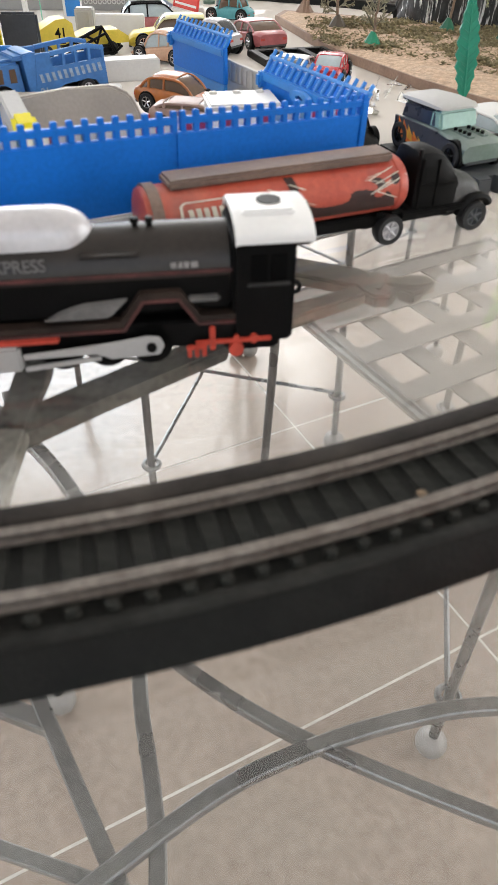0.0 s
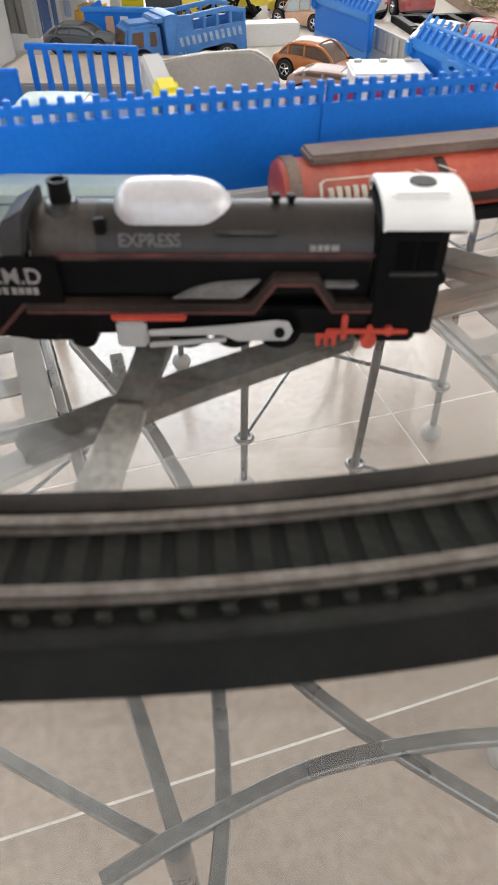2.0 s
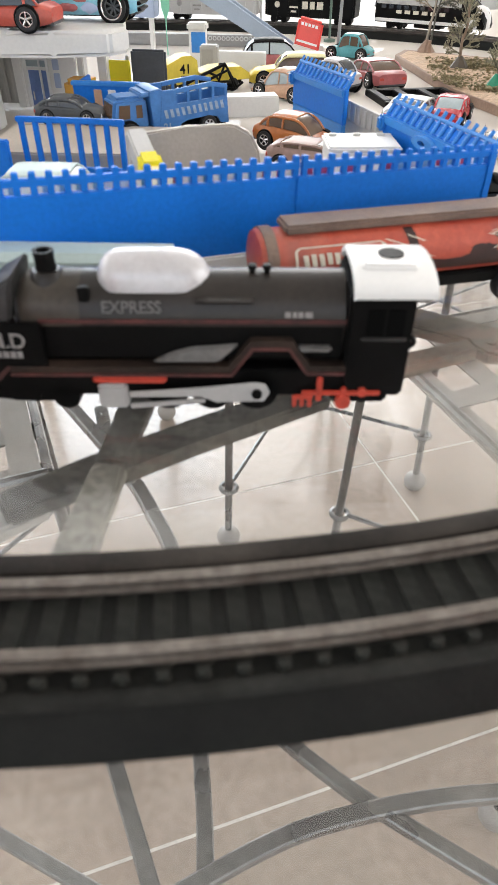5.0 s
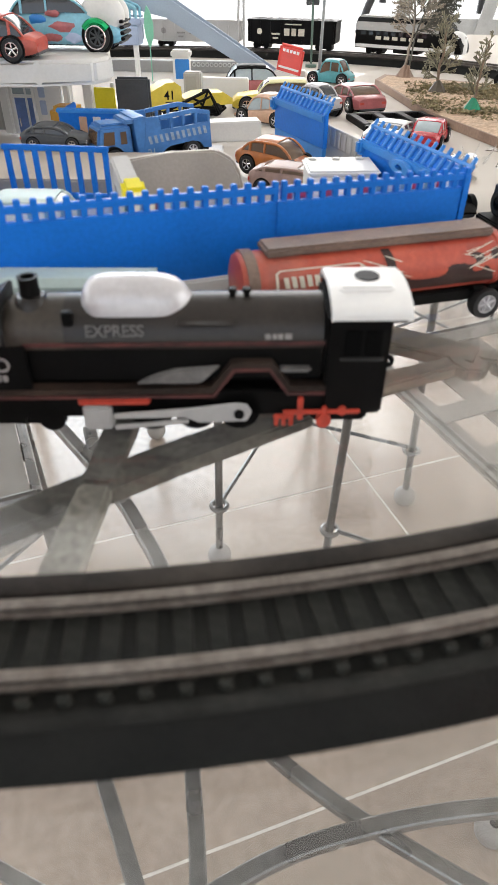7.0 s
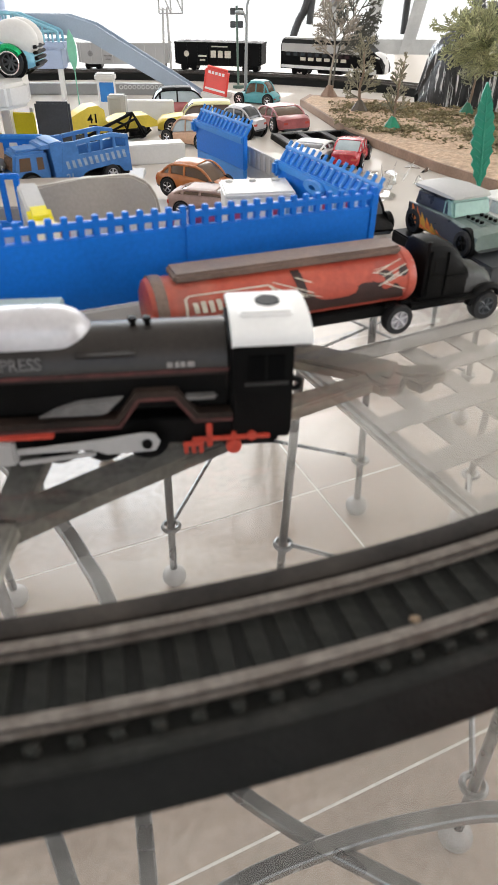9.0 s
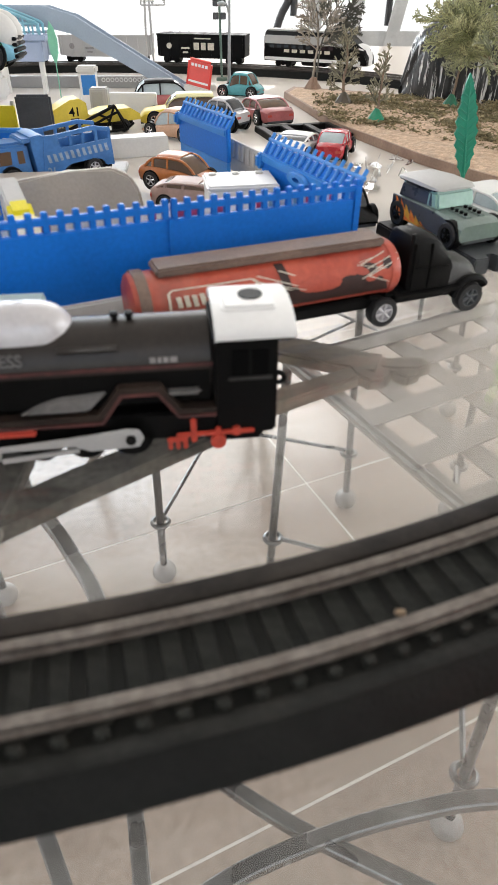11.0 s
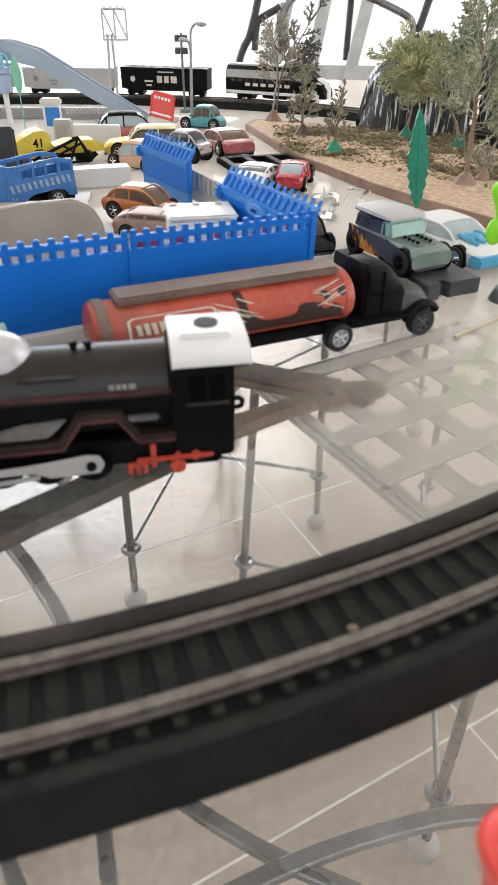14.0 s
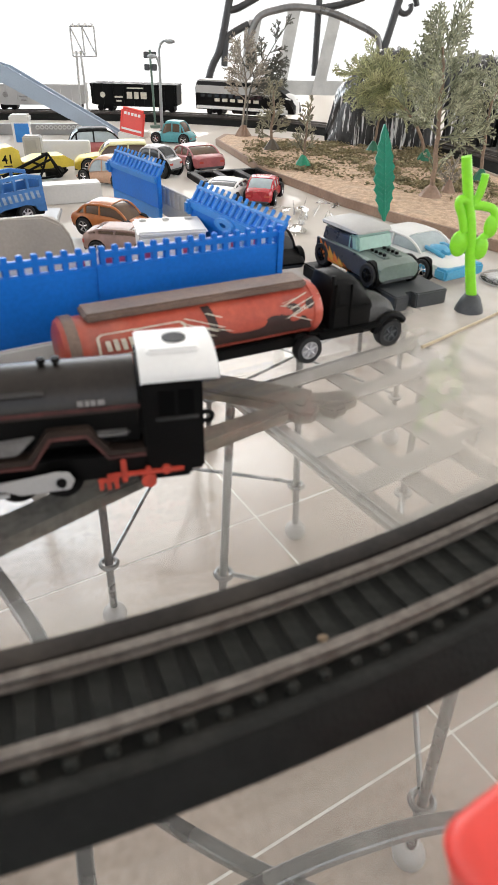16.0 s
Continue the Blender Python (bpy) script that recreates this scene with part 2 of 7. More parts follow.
M_NAVY = mat("dark_navy_paint", (0.03, 0.04, 0.065), 0.28, vary=0.3, scale=110, coat=0.3)
M_GUN = mat("grey_green_metal", (0.24, 0.30, 0.275), 0.33, 0.3, vary=0.2, scale=110)
M_FLAME = mat("flame_print", (0.88, 0.26, 0.03), 0.4, vary=0.3, scale=300, tint=(0.6, 0.08, 0.02))
M_WINDOW = mat("smoked_window", (0.03, 0.035, 0.04), 0.12, vary=0.2, scale=80, bump=0, spec=0.7)
M_BROWNWIN = mat("brown_window", (0.12, 0.07, 0.04), 0.18, vary=0.2, scale=80, bump=0)
M_PALEWIN = mat("milky_window", (0.45, 0.52, 0.54), 0.15, vary=0.15, scale=80, bump=0)
M_GREENWIN = mat("pale_green_window", (0.33, 0.52, 0.45), 0.15, vary=0.15, scale=80, bump=0)
M_CYAN = mat("cyan_print", (0.10, 0.42, 0.68), 0.35, vary=0.2, scale=90)
M_LTCYAN = mat("light_cyan_paint", (0.26, 0.58, 0.72), 0.32, vary=0.25, scale=60, coat=0.3)
M_GREENRIM = mat("green_chrome", (0.02, 0.45, 0.16), 0.15, 0.8, vary=0.2, scale=120, bump=0)
M_NEON = mat("lime_green_plastic", (0.30, 0.84, 0.03), 0.35, vary=0.12, scale=70)
M_LEAFGREEN = mat("deep_green_plastic", (0.015, 0.27, 0.165), 0.38, vary=0.2, scale=70)
M_LEAFPALE = mat("pale_green_plastic", (0.22, 0.58, 0.40), 0.35, vary=0.15, scale=70)
M_GREENBASE = mat("dark_green_base", (0.015, 0.17, 0.09), 0.45, vary=0.25, scale=70)
M_DARKFOOT = mat("dark_brown_foot", (0.11, 0.085, 0.06), 0.45, vary=0.25, scale=70)
M_GREENFOOT = mat("bright_green_base", (0.015, 0.30, 0.16), 0.4, vary=0.25, scale=70)
M_POSTGREEN = mat("green_grey_post", (0.12, 0.19, 0.15), 0.45, vary=0.2, scale=70)
M_POST = mat("grey_post", (0.36, 0.38, 0.38), 0.4, 0.2, vary=0.15, scale=70)
M_BOARD = mat("brown_board", (0.36, 0.235, 0.165), 0.6, vary=0.3, scale=60, bump=0.3, tint=(0.26, 0.165, 0.115))
M_SAND = mat("sandy_ground", (0.78, 0.57, 0.40), 0.95, vary=0.5, scale=230, bump=1.0, fine=900, tint=(0.50, 0.345, 0.235), stain=0.3)
M_BEIGE = mat("dusty_beige_plastic", (0.47, 0.415, 0.35), 0.5, vary=0.18, scale=30, stain=0.2)
M_TANKDARK = mat("dark_print", (0.045, 0.016, 0.014), 0.4, vary=0.4, scale=200, bump=0)
M_GREYPALE = mat("pale_blue_print", (0.38, 0.48, 0.60), 0.45, vary=0.35, scale=400, bump=0)
M_DULLSILVER = mat("dull_silver_print", (0.25, 0.24, 0.23), 0.42, 0.2, vary=0.4, scale=120)
M_MOSS = mat("dry_moss", (0.46, 0.37, 0.20), 0.9, vary=0.6, scale=160, bump=0.6, tint=(0.19, 0.165, 0.085))
M_BARK = mat("thin_bark", (0.34, 0.235, 0.165), 0.8, vary=0.4, scale=250, bump=0.5)
M_LEAF = mat("dry_green_foliage", (0.50, 0.50, 0.35), 0.38, vary=0.45, scale=90, bump=0.2, tint=(0.18, 0.195, 0.11), twig=True)
M_LEAF3 = mat("yellow_green_foliage", (0.58, 0.57, 0.33), 0.38, vary=0.45, scale=90, bump=0.2, tint=(0.25, 0.275, 0.125), twig=True)
M_DEADTWIG = mat("pale_dead_twig", (0.46, 0.40, 0.32), 0.7, vary=0.4, scale=120, bump=0.2, twig=True)
M_BACKLITTWIG = mat("backlit_dry_foliage", (0.12, 0.12, 0.095), 0.6, vary=0.4, scale=120, bump=0.2)
M_STICK = mat("straw_stick", (0.62, 0.50, 0.33), 0.5, vary=0.2, scale=90, bump=0.1)
M_LEAF2 = mat("grey_green_foliage", (0.37, 0.34, 0.235), 0.55, vary=0.4, scale=90, bump=0.2, tint=(0.20, 0.18, 0.115), twig=True)


def rock_mat():
    """Black moulded rock: uneven white paint down its folds, with its glossy highlights put into that white."""
    m = mat("painted_black_rock", (0.05, 0.05, 0.051), 0.32, vary=0.6, scale=120, bump=1.0, fine=260, tint=(0.012, 0.012, 0.013))
    nt = m.node_tree
    b = nt.nodes["Principled BSDF"]
    base = b.inputs["Base Color"].links[0].from_socket
    tc, mp = nt.nodes.new("ShaderNodeTexCoord"), nt.nodes.new("ShaderNodeMapping")
    mp.inputs["Scale"].default_value = (260, 120, 24)
    nz = nt.nodes.new("ShaderNodeTexNoise")
    nz.inputs["Scale"].default_value, nz.inputs["Detail"].default_value, nz.inputs["Roughness"].default_value = 1.0, 6, 0.65
    rp = nt.nodes.new("ShaderNodeMapRange")
    rp.inputs["From Min"].default_value, rp.inputs["From Max"].default_value = 0.555, 0.60
    mx = nt.nodes.new("ShaderNodeMix")
    mx.data_type = "RGBA"
    mx.inputs[7].default_value = (0.72, 0.72, 0.71, 1)
    nt.links.new(tc.outputs["Object"], mp.inputs["Vector"])
    nt.links.new(mp.outputs[0], nz.inputs["Vector"])
    nt.links.new(nz.outputs[0], rp.inputs["Value"])
    nt.links.new(rp.outputs[0], mx.inputs[0])
    nt.links.new(base, mx.inputs[6])
    nt.links.new(mx.outputs[2], b.inputs["Base Color"])
    return m


M_ROCK = rock_mat()
M_LETTER = mat("cream_print", (0.72, 0.66, 0.55), 0.5, vary=0.15, scale=300, bump=0)
M_GREYPRINT = mat("worn_grey_print", (0.34, 0.32, 0.31), 0.5, vary=0.3, scale=400, bump=0)
M_REDPRINT = mat("red_print", (0.60, 0.07, 0.04), 0.45, vary=0.2, scale=300, bump=0)
M_DASH = mat("pink_red_print", (0.85, 0.10, 0.19), 0.45, vary=0.2, scale=300, bump=0)
M_LINE = mat("dull_red_line", (0.135, 0.038, 0.034), 0.5, vary=0.5, scale=120, bump=0, tint=(0.05, 0.016, 0.015))
M_BROWN = mat("brown_running_board", (0.055, 0.035, 0.026), 0.5, vary=0.6, scale=50, stain=0.15, tint=(0.014, 0.010, 0.0085), spec=0.3)
M_STONE = mat("cream_pebble", (0.62, 0.53, 0.38), 0.55, vary=0.3, scale=60, bump=0.3)
M_STONE2 = mat("brown_pebble", (0.34, 0.24, 0.15), 0.6, vary=0.35, scale=60, bump=0.3)
M_MILKY = mat("milky_plastic", (0.92, 0.90, 0.88), 0.9, vary=0.06, scale=40, bump=0.05)
M_MILKY.node_tree.nodes["Principled BSDF"].inputs["Transmission Weight"].default_value = 0.75
M_MILKY.node_tree.nodes["Principled BSDF"].inputs["IOR"].default_value = 1.05
M_HOLLOW = mat("shaded_opening_black", (0.004, 0.004, 0.004), 0.95, vary=0.2, scale=40, bump=0.0, spec=0.05)
M_LEDGE = mat("dusty_brown_plastic", (0.031, 0.026, 0.0235), 0.7, vary=0.5, scale=90, bump=0.35, stain=0.08, spec=0.22)
M_SHOULDER = mat("top_lit_dusty_black", (0.030, 0.0305, 0.028), 0.75, vary=0.5, scale=80, bump=0.4, stain=0.05, spec=0.12)

# ---- building tools (local measures in millimetres unless told otherwise) ----
TOP = 0.74
TRAY = 0.748
STEP = 0.756


def thing(name, label, category, x, y, z=TOP, ang=0.0, group=""):
    ob = new(name)
    ob.empty_display_size = 0.02
    ob.matrix_world = pose(x, y, z, 0, 0, ang)
    return tagged(ob, label, category, group)


def part(name, bm, material, parent, label="", unit=0.001, sharp=38):
    me = bpy.data.meshes.new(name)
    bmesh.ops.recalc_face_normals(bm, faces=bm.faces)
    bmesh.ops.scale(bm, vec=(unit,) * 3, verts=bm.verts)
    bm.to_mesh(me)
    bm.free()
    me.polygons.foreach_set("use_smooth", [True] * len(me.polygons))
    me.set_sharp_from_angle(angle=radians(sharp))
    me.materials.append(material)
    ob = new(name, me)
    ob.parent = parent
    if label:
        ob["label"] = label
    return ob


def bm_new():
    return bmesh.new()


def bevel(bm, verts, amount, seg=2):
    vs = set(verts)
    edges = [e for e in bm.edges if e.verts[0] in vs and e.verts[1] in vs]
    bmesh.ops.bevel(bm, geom=edges, offset=amount, segments=seg, affect="EDGES", clamp_overlap=True)


def box(bm, x0, x1, y0, y1, z0, z1, bev=0.0, m=None):
    vs = [bm.verts.new(p) for p in ((x0, y0, z0), (x1, y0, z0), (x1, y1, z0), (x0, y1, z0), (x0, y0, z1), (x1, y0, z1), (x1, y1, z1), (x0, y1, z1))]
    for f in ((3, 2, 1, 0), (4, 5, 6, 7), (0, 1, 5, 4), (1, 2, 6, 5), (2, 3, 7, 6), (3, 0, 4, 7)):
        bm.faces.new([vs[i] for i in f])
    if m is not None:
        for v in vs:
            v.co = m @ v.co
    if bev:
        bevel(bm, vs, bev)
    return bm


def hexa(bm, pts, bev=0.0):
    """A block from eight corners: four below, four above, in the same order."""
    vs = [bm.verts.new(p) for p in pts]
    for f in ((3, 2, 1, 0), (4, 5, 6, 7), (0, 1, 5, 4), (1, 2, 6, 5), (2, 3, 7, 6), (3, 0, 4, 7)):
        bm.faces.new([vs[i] for i in f])
    if bev:
        bevel(bm, vs, bev)
    return bm


def prism(bm, outline, y0, y1, bev=0.0):
    """Outline in x, z drawn out along y."""
    a = [bm.verts.new((x, y0, z)) for x, z in outline]
    b = [bm.verts.new((x, y1, z)) for x, z in outline]
    n = len(outline)
    bm.faces.new(a)
    bm.faces.new(b[::-1])
    for i in range(n):
        bm.faces.new((a[i], b[i], b[(i + 1) % n], a[(i + 1) % n]))
    if bev:
        bevel(bm, a + b, bev)
    return bm


def slab(bm, outline, z0, z1, bev=0.0):
    """Outline in x, y drawn up."""
    a = [bm.verts.new((x, y, z0)) for x, y in outline]
    b = [bm.verts.new((x, y, z1)) for x, y in outline]
    n = len(outline)
    bm.faces.new(a[::-1])
    bm.faces.new(b)
    for i in range(n):
        bm.faces.new((a[i], a[(i + 1) % n], b[(i + 1) % n], b[i]))
    if bev:
        bevel(bm, a + b, bev)
    return bm


def tube(bm, pts, r, n=8, r_end=None, closed=False):
    pts = [Vector(p) for p in pts]
    rings = []
    k = len(pts)
    side = None
    for i, p in enumerate(pts):
        a, b = pts[i - 1] if (i or closed) else p, pts[(i + 1) % k] if (i < k - 1 or closed) else p
        d = (b - a).normalized()
        if side is None:
            side = d.cross(Vector((0, 0, 1)))
            if side.length < 0.1:
                side = d.cross(Vector((0, 1, 0)))
        side = (side - d * side.dot(d)).normalized()
        up = side.cross(d)
        rad = r if r_end is None else r + (r_end - r) * i / (k - 1)
        rings.append([bm.verts.new(p + (side * math.cos(2 * math.pi * j / n) + up * math.sin(2 * math.pi * j / n)) * rad) for j in range(n)])
    for i in range(k if closed else k - 1):
        a, b = rings[i], rings[(i + 1) % k]
        for j in range(n):
            bm.faces.new((a[j], a[(j + 1) % n], b[(j + 1) % n], b[j]))
    if not closed:
        bm.faces.new(rings[0][::-1])
        bm.faces.new(rings[-1])
    return bm


def rod(bm, a, b, r, n=10, r_end=None):
    return tube(bm, [a, b], r, n, r_end)


def lathe(bm, profile, centre=(0, 0, 0), axis="z", n=24, caps=True):
    """profile: (radius, height) from one end to the other, closed at the ends where the radius is 0."""
    c = Vector(centre)
    rings = []
    for r, h in profile:
        ring = []
        for j in range(1 if r <= 1e-6 else n):
            a = 2 * math.pi * j / n
            u, v = r * math.cos(a), r * math.sin(a)
            q = {"z": (u, v, h), "y": (u, h, v), "x": (h, u, v)}[axis]
            ring.append(bm.verts.new(c + Vector(q)))
        rings.append(ring)
    for a, b in zip(rings, rings[1:]):
        for j in range(n):
            k = (j + 1) % n
            f = [a[j % len(a)], a[k % len(a)], b[k % len(b)], b[j % len(b)]]
            f = list(dict.fromkeys(f))
            if len(f) > 2:
                bm.faces.new(f)
    for ring in (rings[0], rings[-1]):
        if caps and len(ring) > 2:
            bm.faces.new(ring)
    return bm


def ball(bm, c, r, sub=2, squash=(1, 1, 1), rough=0.0, seed=0):
    geo = bmesh.ops.create_icosphere(bm, subdivisions=sub, radius=1)
    for v in geo["verts"]:
        k = 1 + rough * noise.noise(v.co * 1.7 + Vector((seed, seed * 2.3, 0)))
        v.co = Vector(c) + Vector((v.co.x * r * squash[0] * k, v.co.y * r * squash[1] * k, v.co.z * r * squash[2] * k))
    return bm


def loft(bm, sections):
    rings = [[bm.verts.new(p) for p in s] for s in sections]
    n = len(rings[0])
    for a, b in zip(rings, rings[1:]):
        for j in range(n):
            bm.faces.new((a[j], a[(j + 1) % n], b[(j + 1) % n], b[j]))
    bm.faces.new(rings[0][::-1])
    bm.faces.new(rings[-1])
    return bm


def quad(bm, a, b, c, d):
    bm.faces.new([bm.verts.new(p) for p in (a, b, c, d)])
    return bm


def patch(bm, corners, u0, u1, v0, v1, lift=0.35, thick=0.5):
    """A thin plate over part of the four-cornered face a, b, c, d, proud of it by lift."""
    a, b, c, d = (Vector(p) for p in corners)
    n = (b - a).cross(d - a).normalized()
    at = lambda u, v: (a * (1 - u) + b * u) * (1 - v) + (d * (1 - u) + c * u) * v
    top = [at(u, v) + n * lift for u, v in ((u0, v0), (u1, v0), (u1, v1), (u0, v1))]
    low = [p - n * thick for p in top]
    return hexa(bm, low + top)


def words(name, text, material, parent, size, m, label=""):
    """Raised lettering; m places its left foot, reading along local x with its face to local z."""
    cu = bpy.data.curves.new(name, "FONT")
    cu.body, cu.size, cu.extrude, cu.offset = text, size * 0.001, 0.0001, size * 0.000016
    tmp = new(name, cu)
    bpy.context.view_layer.update()
    me = bpy.data.meshes.new_from_object(tmp.evaluated_get(bpy.context.evaluated_depsgraph_get()))
    bpy.data.objects.remove(tmp)
    me.materials.clear()
    me.materials.append(material)
    ob = new(name, me)
    ob.parent = parent
    ob.matrix_local = m
    if label:
        ob["label"] = label
    return ob


def side_pose(x, y, z, lean=0):
    """Lettering on a wall that faces local -y, at x, y, z millimetres."""
    return pose(x * 0.001, y * 0.001, z * 0.001, 90 + lean, 0, 0)


def lerp_list(pts, x):
    for (a, u), (b, v) in zip(pts, pts[1:]):
        if x <= b:
            return u + (v - u) * (x - a) / max(1e-9, b - a)
    return pts[-1][1]

# ---- the room ----
X0, X1, Y0, Y1, ZC = -2.8, 3.2, -2.4, 3.5, 2.6


def setting(name, bm, material, label, category):
    ob = part(name, bm, material, None, unit=1.0)
    return tagged(ob, label, category, kind="structure")


floor = setting("floor", box(bm_new(), X0 - 0.2, X1 + 0.2, Y0 - 0.2, Y1 + 3.2, -0.15, -0.0006), M_GROUT, "pale grout bed under beige ceramic floor tiles", "floor")
setting("ceiling", box(bm_new(), X0 - 0.2, X1 + 0.2, Y0 - 0.2, Y1 + 0.2, ZC, ZC + 0.15), M_CEIL, "plain white painted ceiling over the room", "ceiling")


def wall_with_opening(name, along, a0, a1, at0, at1, o0, o1, oz0, oz1, label):
    """A wall along x or y with one large window opening through it."""
    bm = bm_new()
    for u0, u1, z0, z1 in ((a0, o0, 0, ZC), (o1, a1, 0, ZC), (o0, o1, oz1, ZC), (o0, o1, 0, oz0)):
        if z1 - z0 > 0.01:
            box(bm, *((u0, u1, at0, at1) if along == "x" else (at0, at1, u0, u1)), z0, z1)
    return setting(name, bm, M_WALL, label, "wall")


wall_with_opening("wall_back", "x", X0, X1, Y1, Y1 + 0.15, -2.3, 2.7, 0.03, 2.45, "white wall almost filled by a bright glazed opening")
wall_with_opening("wall_left", "y", Y0, Y1, X0 - 0.15, X0, -0.9, 2.9, 0.2, 2.4, "white wall with an unseen window added for light from the left")
wall_with_opening("wall_front", "x", X0, X1, Y0 - 0.15, Y0, -2.0, 2.6, 0.5, 2.45, "white wall with a wide window behind the viewer")
wall_with_opening("wall_right", "y", Y0, Y1, X1, X1 + 0.15, -0.9, 2.7, 0.4, 2.4, "white wall with an unseen window added for light from the right")
# The left and right windows are unseen additions that house fill lamps.
for nm, along, a, b, at, z0, z1 in (("window_1", "x", -2.3, 2.7, Y1 + 0.05, 0.03, 2.45), ("added_window_left", "y", -0.9, 2.9, X0 - 0.1, 0.2, 2.4), ("window_3", "x", -2.0, 2.6, Y0 - 0.1, 0.5, 2.45), ("added_window_right", "y", -0.9, 2.7, X1 + 0.05, 0.4, 2.4)):
    win = new(nm)
    tagged(win, "white window frame round a large bright pane", "window", kind="structure")
    for k in (0, 1):
        bm = bm_new()
        u = (a, b - 0.05)[k]
        box(bm, *((u, u + 0.05, at, at + 0.05) if along == "x" else (at, at + 0.05, u, u + 0.05)), z0, z1, 0.004)
        part("window_frame", bm, M_WHITE, win, unit=1.0)
    bm = bm_new()
    box(bm, *((a, b, at, at + 0.05) if along == "x" else (at, at + 0.05, a, b)), z1 - 0.05, z1, 0.004)
    part("window_frame", bm, M_WHITE, win, unit=1.0)
M_SKY = glow("white_sky", (1.0, 1.0, 1.0), 1.1)
bm = quad(bm_new(), (-9, 6.6, -1.5), (9, 6.6, -1.5), (9, 6.6, 6), (-9, 6.6, 6))
setting("backdrop", bm, M_SKY, "white overcast brightness outside the glazed opening", "sky")

# ---- the glass table ----
table = thing("glass_table", "large clear glass table on a patinated iron base", "table", 0, 0, 0)
bm = bm_new()
rim = []
for cx, cy, a0 in ((0.50, 1.32, 0), (-0.72, 1.32, 90), (-0.72, -0.05, 180), (0.50, -0.05, 270)):
    rim += [(cx + 0.12 * math.cos(radians(a0 + k * 15)), cy + 0.12 * math.sin(radians(a0 + k * 15))) for k in range(7)]
slab(bm, rim, TOP - 0.008, TOP, 0.0015)
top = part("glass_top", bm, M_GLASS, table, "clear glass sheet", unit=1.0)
top.visible_shadow = False


def flat_bar(bm, pts, width, z0, z1):
    """A flat iron strip along a bent line, mitred at each bend."""
    p = [Vector(q) for q in pts]
    left, right = [], []
    for i, q in enumerate(p):
        a = (q - p[i - 1]).normalized() if i else (p[1] - q).normalized()
        b = (p[i + 1] - q).normalized() if i + 1 < len(p) else a
        t = (a + b).normalized()
        n = Vector((-t.y, t.x)) * width / 2 / max(0.5, t.dot(a))
        left.append(q + n)
        right.append(q - n)
    return slab(bm, [tuple(v) for v in right + left[::-1]], z0, z1, 0.0012)


for pts, w, dz in (([(-0.0540, 0.1930), (-0.0358, 0.2104), (-0.010, 0.2340), (0.012, 0.2525), (0.030, 0.2660)], 0.0112, 0), ([(0.030, 0.2690), (0.054, 0.2885), (0.084, 0.3080)], 0.0082, 0.0005), ([(0.083, 0.3150), (0.0855, 0.3085), (0.0895, 0.3045), (0.0945, 0.3050), (0.0965, 0.3095), (0.0935, 0.3135)], 0.0042, 0.001), ([(0.0945, 0.3170), (0.1020, 0.3155), (0.1090, 0.3165), (0.1145, 0.3195)], 0.0075, 0.0012), ([(0.1000, 0.3135), (0.1050, 0.3095), (0.1100, 0.3130)], 0.0038, 0.002), ([(-0.0320, 0.262), (-0.0311, 0.2457), (-0.0291, 0.2140)], 0.0102, -0.0015), ([(-0.10, 0.390), (0.0960, 0.3190)], 0.0162, 0.003)):
    part("base_bar", flat_bar(bm_new(), pts, w, TOP - 0.022 - dz, TOP - 0.0165 - dz), M_BRONZE if pts[-1][0] > 0.08 else M_PATINA, table, "flat patinated iron bar under the glass", unit=1.0)
# Two bar ends coloured pale to carry the bright reflection lying over them.
part("base_bar", flat_bar(bm_new(), [(-0.15, 0.088), (-0.064, 0.1840), (-0.046, 0.2030)], 0.0092, TOP - 0.0275, TOP - 0.0226), M_STRAP, table, "pale iron bar, the glass reflection put into its colour", unit=1.0)
part("base_bar", flat_bar(bm_new(), [(-0.0291, 0.2142), (-0.0272, 0.1833), (-0.0262, 0.165)], 0.0102, TOP - 0.0205, TOP - 0.0150), M_HAZEIRON, table, "iron bar with dark patches, reflection haze put into its pale colour", unit=1.0)
for cx, cy in ((0.60, 0.62), (-0.66, 1.25), (-0.66, 0.0), (0.56, -0.08)):
    bm = bm_new()
    rod(bm, (cx, cy, 0.0), (cx, cy, TOP - 0.009), 0.014, 12)
    part("leg", bm, M_IRON, table, unit=1.0)
ZB = 0.45


def arc_pts(knots, n=10):
    """A smooth line through knots (Catmull-Rom)."""
    k = [Vector(p) for p in knots]
    k = [k[0] * 2 - k[1]] + k + [k[-1] * 2 - k[-2]]
    out = []
    for a, b, c, d in zip(k, k[1:], k[2:], k[3:]):
        for i in range(n):
            t = i / n
            out.append(0.5 * ((2 * b) + (c - a) * t + (2 * a - 5 * b + 4 * c - d) * t * t + (3 * b - a - 3 * c + d) * t ** 3))
    out.append(k[-2])
    return out


def square_bar(bm, pts, r):
    """A square iron bar with softened edges, lying along a line."""
    p = [Vector(q) for q in pts]
    secs = []
    for i, q in enumerate(p):
        d = (p[min(i + 1, len(p) - 1)] - p[max(i - 1, 0)]).normalized()
        side = Vector((-d.y, d.x, 0)).normalized()
        up = d.cross(side)
        up = up if up.z > 0 else -up
        secs.append([q + side * r * a + up * r * b for a, b in ((-1, -0.7), (-0.8, -0.95), (0.8, -0.95), (1, -0.7), (1, 0.7), (0.8, 0.95), (-0.8, 0.95), (-1, 0.7))])
    return loft(bm, secs)


